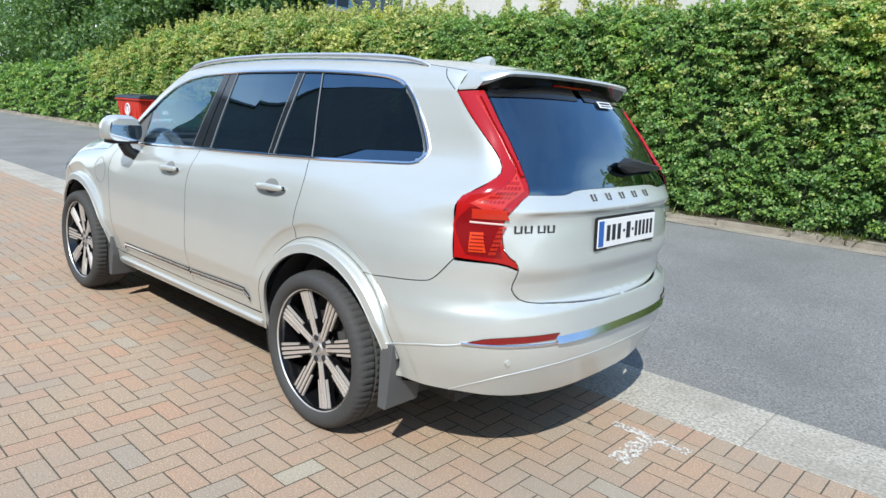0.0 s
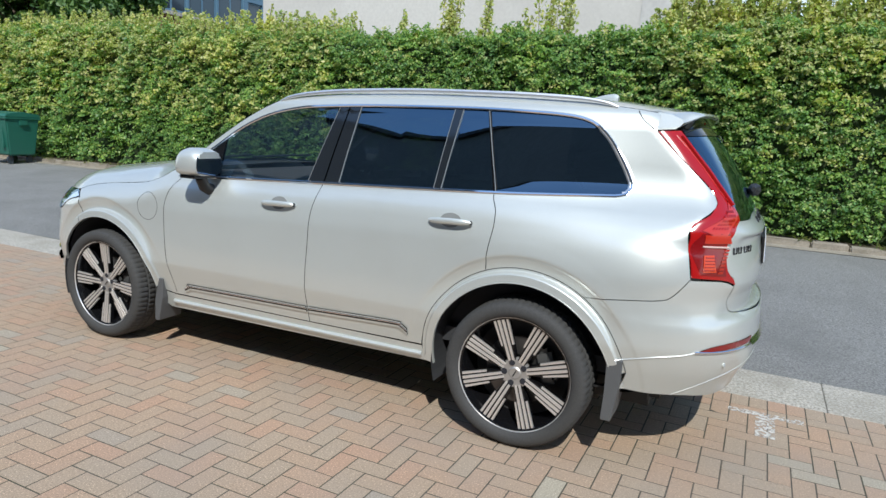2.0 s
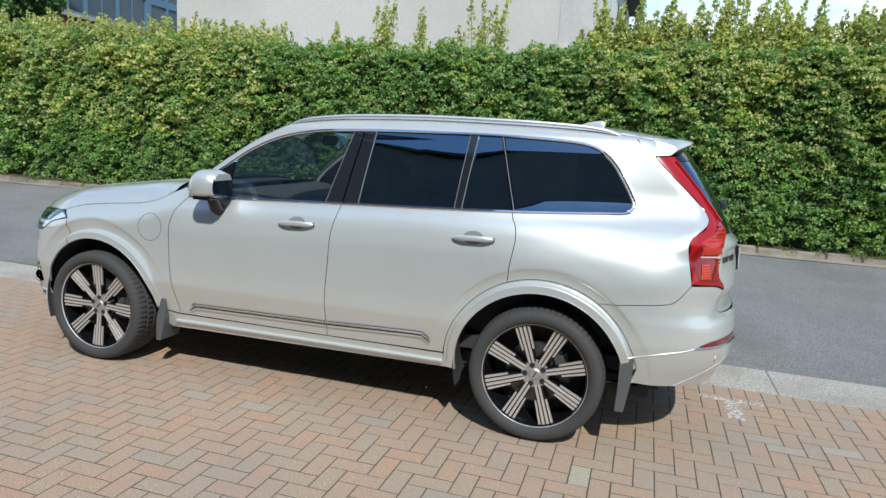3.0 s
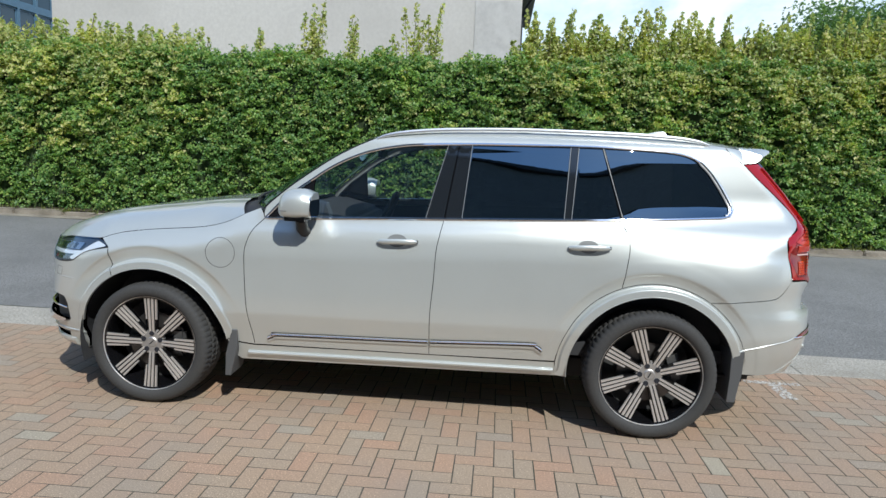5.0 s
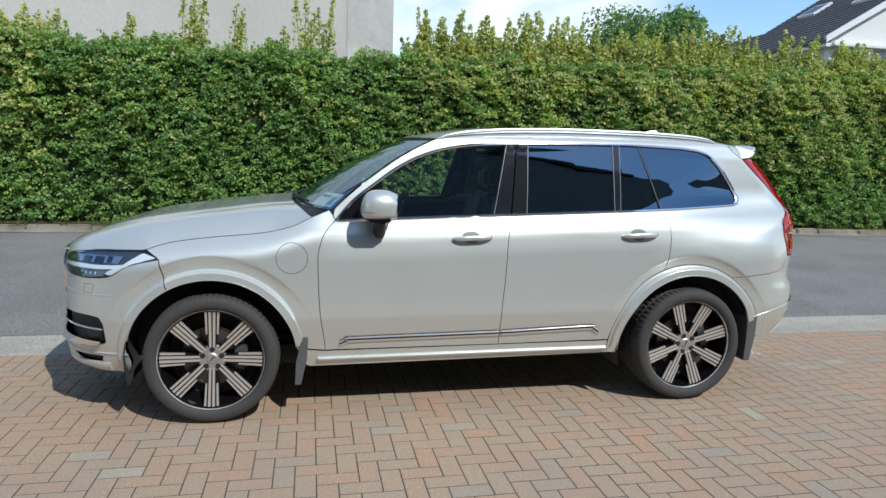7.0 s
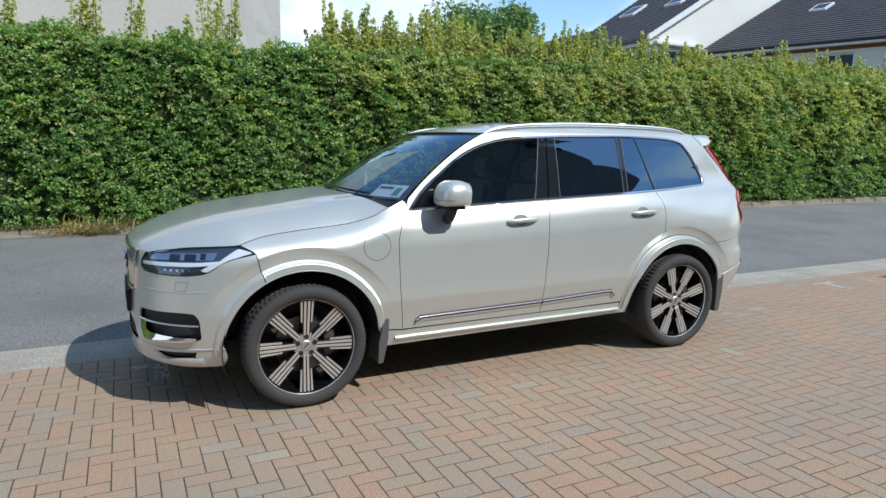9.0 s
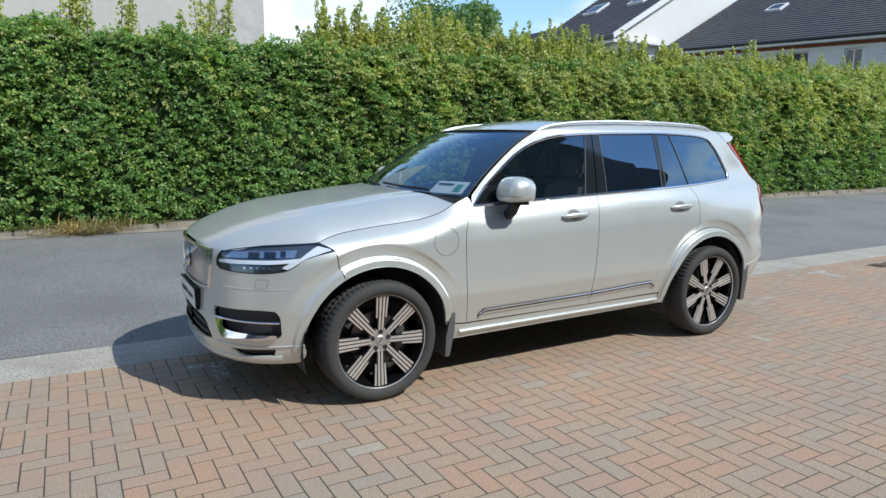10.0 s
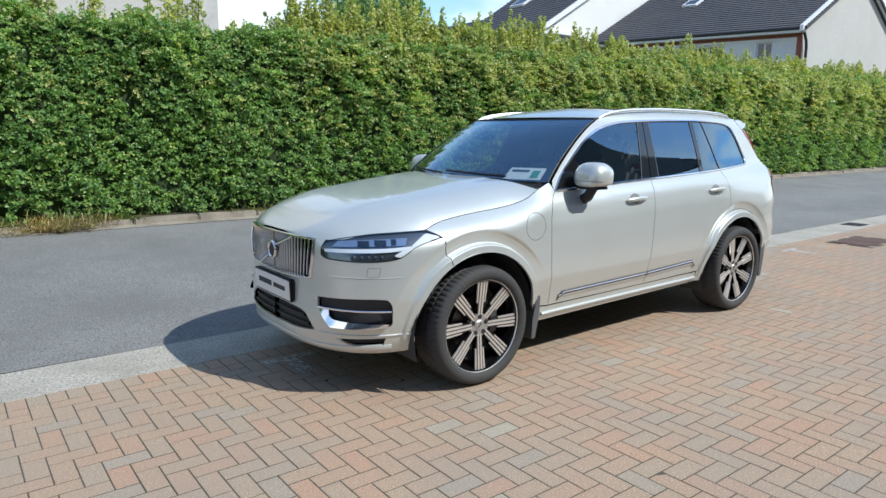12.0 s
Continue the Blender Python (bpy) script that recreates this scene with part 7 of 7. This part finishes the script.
for side in (-1, 1):
    for z in (0.42, 0.47):
        sweep_on("intake_bar", curve([(1e-5, z), uy(z, 0.2), uy(z, 0.40 - (z - 0.42) * 0.8)]), on_nose, BLACK, front_bumper, side, 0.02, 0.01, -0.02)
    sweep_on("splitter", curve([(1e-5, 0.305), uy(0.305, 0.3), uy(0.305, 0.6), uu(0.308, -2.06)]), on_nose, PAINT, front_bumper, side, 0.05, 0.014, -0.004)
    sweep_on("bumper_crease", curve([uy(0.395, 0.50), uu(0.392, -2.18), uu(0.392, -2.05), uu(0.395, -1.95)]), on_nose, PAINT, front_bumper, side, 0.012, 0.006, -0.001)
    sweep_on("fog_trim", curve([uy(0.545, 0.485), uu(0.54, -2.2), uu(0.538, -2.085)]), on_nose, CHROME, front_bumper, side, 0.012, 0.006, 0.0, "thin chrome fog lamp bar")
    panel("fog_trim", loop(curve([uy(0.535, 0.49), uy(0.535, 0.56)]), curve([uy(0.535, 0.56), uy(0.488, 0.60), uu(0.472, -2.20), uu(0.468, -2.085)]), curve([uu(0.468, -2.085), uu(0.448, -2.09), uu(0.438, -2.20), uy(0.44, 0.60)]), curve([uy(0.44, 0.60), uy(0.49, 0.535), uy(0.535, 0.49)])), leaning(on_nose, 0.50, 0.42), CHROME, front_bumper, (side,), lift=0.010, gap=0.001, depth=0.02, label="chrome L-shaped fog lamp surround")
    sweep_on("washer_flap", loop(curve([uu(0.79, -2.19), uu(0.79, -2.13)]), curve([uu(0.79, -2.13), uu(0.738, -2.145)]), curve([uu(0.738, -2.145), uu(0.738, -2.20)]), curve([uu(0.738, -2.20), uu(0.79, -2.19)])), on_nose, TAN, front_bumper, side, 0.0022, 0.0006, 0.0, "", True)
    sweep_on("nose_crease", curve([uy(0.735, 0.57), uu(0.732, -2.15), uu(0.735, -2.02)]), on_nose, PAINT, front_bumper, side, 0.006, 0.003, -0.001)
grille = panel("grille", grille_hole, on_nose, GLOSS_BLACK, car, (-1, 1), gap=-0.002, depth=0, lift=-0.024, label="chrome radiator grille with upright slats")
for side in (-1, 1):
    rim_line = np.vstack([curve([(1e-5, 0.938), uy(0.938, 0.2), uy(0.936, 0.425), uy(0.922, 0.448), uy(0.86, 0.452), uy(0.74, 0.432), uy(0.705, 0.41), uy(0.695, 0.2), (1e-5, 0.69)], 0.012)])
    sweep_on("grille_surround", rim_line, on_nose, GRILLE_METAL, grille, side, 0.018, 0.012, 0.002)
    for k in range(14):
        y = 0.0165 + k * 0.0322
        if y > 0.44:
            continue
        zt, zb = 0.932, 0.70 + (0.02 if y > 0.39 else 0)
        sweep_on("slat", curve([uy(zt, y), uy((zt + zb) / 2, y * 1.005), uy(zb, y * 0.985)], 0.03), on_nose, GRILLE_METAL, grille, side, 0.010, 0.018, -0.013)
emblem = tube_bm([(-2.436, 0.052 * math.cos(a), 0.822 + 0.052 * math.sin(a)) for a in np.linspace(0, math.tau, 28, endpoint=False)], 0.011, 8, closed=True)
part("emblem_ring", emblem, CHROME, grille, smooth=True)
part("emblem_disc", tube_bm([(-2.410, 0, 0.822), (-2.438, 0, 0.822)], 0.046, 24), INK, grille)
part("emblem_bar", tube_bm([(-2.420, -0.25, 0.93), (-2.434, -0.06, 0.862)], 0.009, 6), CHROME, grille)
part("emblem_bar", tube_bm([(-2.434, 0.06, 0.782), (-2.424, 0.22, 0.71)], 0.009, 6), CHROME, grille)
number_plate(front_bumper, -2.446, 0.60, -1, [(-0.2, 0.0, -0.012, 0.022), (0.03, 0.2, -0.010, 0.018)], "white dealer plate with dark bars", False, 2)
part("plate_holder", box_bm((-2.444, -0.275, 0.532), (-2.39, 0.275, 0.668), 0.012), BLACK, front_bumper)

# Underside and cabin.
for side in (-1, 1):
    part("bumper_core", box_bm((2.03, side * 0.62 - 0.16, 0.375), (2.22, side * 0.62 + 0.16, 0.60), 0.02), TRIM, car)
# Solid box added to stop sunlight leaking through under the car.
part("engine_bay_sun_block", box_bm((-2.15, -0.54, 0.30), (-0.95, 0.54, 0.88), 0.05), TAN, car)
part("underbody", box_bm((-1.90, -0.66, 0.24), (2.15, 0.66, 0.42), 0.05), TAN, car)
part("front_floor", box_bm((-2.24, -0.50, 0.29), (-1.88, 0.50, 0.40), 0.03), TAN, car)
part("bulkhead", box_bm((-1.0, -0.80, 0.42), (-0.9, 0.80, 1.14), 0.03), TRIM, car)
part("cabin_floor", box_bm((-0.9, -0.76, 0.42), (2.15, 0.76, 0.50)), TRIM, car)
part("load_area", box_bm((1.0, -0.72, 0.5), (2.2, 0.72, 1.16), 0.03), TRIM, car)
dash = prism_bm([(-0.95, 0.7), (-0.95, 1.17), (-0.72, 1.205), (-0.42, 1.13), (-0.32, 1.02), (-0.42, 0.7)], -0.80, 0.80, "y")
bmesh.ops.bevel(dash, geom=list(dash.edges), offset=0.03, segments=2, affect="EDGES")
part("dashboard", dash, TRIM, car)
part("headliner", box_bm((0.0, -0.56, 1.62), (1.95, 0.56, 1.645), 0.01), plain("pale_headliner", (0.28, 0.27, 0.25), 0.9), car)
for y in (-0.38, 0.38):
    for x0, dark in ((0.05, LEATHER), (0.95, LEATHER)):
        seat = part("seat", box_bm((x0 - 0.25, y - 0.25, 0.5), (x0 + 0.25, y + 0.25, 0.80), 0.06), dark, car)
        back = box_bm((x0 + 0.17, y - 0.24, 0.74), (x0 + 0.30, y + 0.24, 1.30), 0.05)
        bmesh.ops.rotate(back, verts=back.verts, cent=(x0 + 0.22, y, 0.76), matrix=Matrix.Rotation(radians(14), 3, "Y"))
        part("backrest", back, dark, seat)
        rest = box_bm((x0 + 0.34, y - 0.13, 1.31), (x0 + 0.43, y + 0.13, 1.48), 0.035)
        part("headrest", rest, dark, seat)
wheel_at = Matrix.Translation((-0.28, 0.38, 1.10)) @ Matrix.Rotation(radians(-66), 4, "Y")
rim_pts = [tuple(wheel_at @ Vector((0.185 * math.cos(a), 0.185 * math.sin(a), 0))) for a in np.linspace(0, math.tau, 30, endpoint=False)]
st = part("steering_wheel", tube_bm(rim_pts, 0.016, 8, closed=True), LEATHER, car, smooth=True)
for a in (0.2, 2.9, 4.7):
    part("spoke", tube_bm([tuple(wheel_at @ Vector((0, 0, 0.02))), tuple(wheel_at @ Vector((0.18 * math.cos(a), 0.18 * math.sin(a), 0)))], 0.018, 6), LEATHER, st)
part("rear_view_mirror", box_bm((-0.27, -0.12, 1.53), (-0.24, 0.12, 1.60), 0.015), BLACK, car)


# ---- wheels ----
def lathe_bm(profile, segments, bm=None, wave=None):
    """Turn (radius, y) points round the y axis."""
    bm = bm or bmesh.new()
    rings = []
    for s in range(segments):
        a = s * math.tau / segments
        rings.append([bm.verts.new((r * math.cos(a), y, r * math.sin(a))) for r, y in (wave(s, profile) if wave else profile)])
    for s in range(segments):
        p, q = rings[s], rings[(s + 1) % segments]
        for k in range(len(profile) - 1):
            bm.faces.new((p[k], p[k + 1], q[k + 1], q[k]))
    return bm


TYRE = [(0.285, -0.085), (0.292, -0.118), (0.305, -0.132), (0.325, -0.137), (0.345, -0.134), (0.358, -0.126), (0.3665, -0.112), (0.371, -0.095), (0.3735, -0.06), (0.3665, -0.056), (0.3665, -0.046), (0.3745, -0.042), (0.375, -0.005), (0.367, -0.001), (0.367, 0.009), (0.375, 0.013), (0.3745, 0.05), (0.367, 0.054), (0.3735, 0.064), (0.371, 0.10), (0.358, 0.126), (0.325, 0.135), (0.29, 0.118), (0.285, 0.09)]


def tread(s, profile):
    """Blocks across the tread and shoulders, and lugs on the sidewall's edge."""
    out, cut = [], s % 4 == 0
    for r, y in profile:
        if r > 0.369 and abs(y) > 0.05 and cut:
            r -= 0.006
        elif r > 0.3605 and abs(y) > 0.05 and cut:
            r -= 0.003
        elif r > 0.37 and (s + 2) % 4 == 0 and abs(y) < 0.05:
            r -= 0.006
        elif 0.12 < -y < 0.135 and 0.34 < r < 0.365 and cut:
            r, y = r - 0.0008, y + 0.0012
        out.append((r, y))
    return out


def spoke_bar(bm, angle, r0, r1, off0, off1, w0, w1, y0, y1, thick):
    """A straight bar of the wheel face between two radii."""
    ca, sa = math.cos(angle), math.sin(angle)
    corners = []
    for r, off, w, y in ((r0, off0, w0, y0), (r1, off1, w1, y1)):
        for d, dy in ((-w / 2, 0), (w / 2, 0), (w / 2 + 0.002, thick), (-w / 2 - 0.002, thick)):
            t = off + d
            corners.append(bm.verts.new((r * ca - t * sa, y + dy, r * sa + t * ca)))
    for q in ((0, 1, 2, 3), (4, 5, 6, 7), (0, 1, 5, 4), (1, 2, 6, 5), (2, 3, 7, 6), (3, 0, 4, 7)):
        bm.faces.new([corners[k] for k in q])


def build_wheel():
    w = thing("wheel", "", "")
    part("tyre", lathe_bm(TYRE, 272, wave=tread), RUBBER, w, "black road tyre", True)
    rim = part("rim", lathe_bm([(0.289, -0.112), (0.280, -0.108), (0.268, -0.07), (0.25, 0.0), (0.25, 0.10), (0.285, 0.105)], 72), RIM_BLACK, w, "gloss black alloy rim with machined spokes", True)
    part("rim_lip", lathe_bm([(0.2885, -0.112), (0.2915, -0.116), (0.2912, -0.1175), (0.2900, -0.117), (0.2885, -0.114), (0.2870, -0.110)], 96), SPOKE, rim, smooth=True)
    for k in range(8):
        a = math.radians(90 + 45 * k)
        body = bmesh.new()
        spoke_bar(body, a, 0.05, 0.276, 0, 0, 0.040, 0.078, -0.080, -0.099, 0.034)
        part("spoke", body, RIM_BLACK, rim)
        for sgn in (-1, 1):
            b = bmesh.new()
            spoke_bar(b, a, 0.062, 0.286, sgn * 0.0098, sgn * 0.0118, 0.0120, 0.0138, -0.085, -0.1055, 0.008)
            part("spoke_face", b, SPOKE, rim)
            b = bmesh.new()
            spoke_bar(b, a, 0.145, 0.283, sgn * 0.0295, sgn * 0.0345, 0.0085, 0.0115, -0.0895, -0.1035, 0.008)
            part("spoke_face", b, SPOKE, rim)
    hub = part("hub", lathe_bm([(0.0, -0.084), (0.026, -0.086), (0.030, -0.083), (0.034, -0.080), (0.062, -0.082), (0.074, -0.080), (0.080, -0.06)], 40), HUB_METAL, rim, smooth=True)
    for k in range(5):
        a = math.radians(90 + 72 * k)
        x, z = 0.055 * math.cos(a), 0.055 * math.sin(a)
        part("bolt_hole", tube_bm([(x, -0.0855, z), (x, -0.06, z)], 0.0155, 14), INK, hub)
    part("cap_mark", tube_bm([(0.013, -0.088, 0.013), (-0.013, -0.088, -0.013)], 0.003, 5), BLACK, hub)
    part("brake_disc", lathe_bm([(0.08, -0.02), (0.175, -0.022), (0.178, -0.005), (0.08, 0.0)], 40), plain("brake_iron", (0.18, 0.17, 0.165), 0.45, 0.9), w)
    part("caliper", box_bm((0.10, -0.045, -0.09), (0.19, 0.03, 0.09), 0.02), plain("caliper_grey", (0.12, 0.12, 0.12), 0.5, 0.5), w)
    part("wheel_back", lathe_bm([(0.0, 0.02), (0.25, 0.03)], 32), TAN, w)
    return w


# Shield added under the tail, to stop sun slivers in the car's shadow.
shield_v = np.linspace(0.0, 1.0, 24)
shield = on_tail(shield_v, np.full(24, 0.38))[:, :2] * [1, 1] - [0.035, 0]
shield[:, 1] *= 0.96
shield = [tuple(q) for q in shield] + [(2.0, 0.84), (2.0, -0.84)] + [(x, -y) for x, y in shield[:0:-1]]
part("undertray", prism_bm(shield, 0.372, 0.382, "z"), BLACK, car)

first = build_wheel()
for key in ("label", "category"):
    if key in first:
        del first[key]
first.parent = car
first.matrix_basis = pose(AXLES[0], -0.825, 0.375, 0, 1.5, 0)
for x, y, turn, spin in ((AXLES[1], -0.825, 0, -18), (AXLES[0], 0.825, 180, 20), (AXLES[1], 0.825, 180, 8)):
    copy_thing(first, pose(x, y, 0.375, 0, 0, turn) @ pose(0, 0, 0, 0, spin, 0))


# ---- block paving, laid in herringbone with a header course along the channel ----
PITCH_X, PITCH_Y, OFF_X, OFF_Y, JOINT = 0.1025, 0.1035, 0.0075, 0.0225, 0.0066
paving = thing("block_paving", "red and buff concrete block paving laid in herringbone", "paving", kind="structure")


def paver_mesh(name, w, d):
    """One paver with a chamfered top, its origin at the middle of its top."""
    a, b, c, e = w / 2, d / 2, w / 2 - 0.001, d / 2 - 0.001
    v = [(-a, -b, -0.03), (a, -b, -0.03), (a, b, -0.03), (-a, b, -0.03), (-a, -b, -0.001), (a, -b, -0.001), (a, b, -0.001), (-a, b, -0.001), (-c, -e, 0), (c, -e, 0), (c, e, 0), (-c, e, 0)]
    f = [(8, 9, 10, 11)] + [(4 + k, 4 + (k + 1) % 4, 8 + (k + 1) % 4, 8 + k) for k in range(4)] + [(k, (k + 1) % 4, 4 + (k + 1) % 4, 4 + k) for k in range(4)]
    return v, f


def paver_places():
    """Middle, width and depth of every paver."""
    out = []
    for i in range(-150, 200):
        for j in range(-75, 3):
            c, x, y = (i + j + 2) % 4, OFF_X + i * PITCH_X, OFF_Y + j * PITCH_Y
            if c == 0:
                out.append((x + PITCH_X, y + PITCH_Y / 2, 2 * PITCH_X - JOINT, PITCH_Y - JOINT))
            elif c == 2:
                if j == 2:
                    out.append((x + PITCH_X / 2, y + PITCH_Y / 2, PITCH_X - JOINT, PITCH_Y - JOINT))
                else:
                    out.append((x + PITCH_X / 2, y + PITCH_Y, PITCH_X - JOINT, 2 * PITCH_Y - JOINT))
            elif c == 3 and j == -75:
                out.append((x + PITCH_X / 2, y + PITCH_Y / 2, PITCH_X - JOINT, PITCH_Y - JOINT))
    edge = OFF_Y + 3 * PITCH_Y
    for i in range(-150, 200):
        x = OFF_X + i * PITCH_X
        out.append((x + PITCH_X / 2, (edge + 0.5) / 2, PITCH_X - JOINT, 0.5 - edge - JOINT))
    return out


wide = mesh_of("paver", *paver_mesh("paver", 2 * PITCH_X - JOINT, PITCH_Y - JOINT), MAT["paver"])
deep = mesh_of("paver", *paver_mesh("paver", PITCH_X - JOINT, 2 * PITCH_Y - JOINT), MAT["paver"])
loose_v, loose_f, single = [], [], 0
for px, py, w, d in paver_places():
    if 6.2 < px < 7.25 and -0.35 < py < 0.22:
        continue
    z, tx, ty = random.uniform(-0.0006, 0.0008), random.uniform(-0.005, 0.005), random.uniform(-0.005, 0.005)
    near = -1.6 < px < 1.9 and -2.25 < py < -1.35
    if near and single < 300 and (abs(w - (2 * PITCH_X - JOINT)) < 1e-6 or abs(d - (2 * PITCH_Y - JOINT)) < 1e-6):
        ob = child("paver", wide if w > d else deep, paving)
        ob.matrix_local = Matrix.LocRotScale((px, py, z), Euler((tx, ty, random.uniform(-0.006, 0.006))), None)
        single += 1
        continue
    v, f = paver_mesh("paver", w, d)
    base = len(loose_v)
    loose_v += [(px + a, py + b, c + z + ty * a + tx * b) for a, b, c in v]
    loose_f += [tuple(base + k for k in q) for q in f]
child("pavers", arrays_mesh("pavers", np.array(loose_v), np.array(loose_f), MAT["paver_joined"]), paving, kind="stuff")
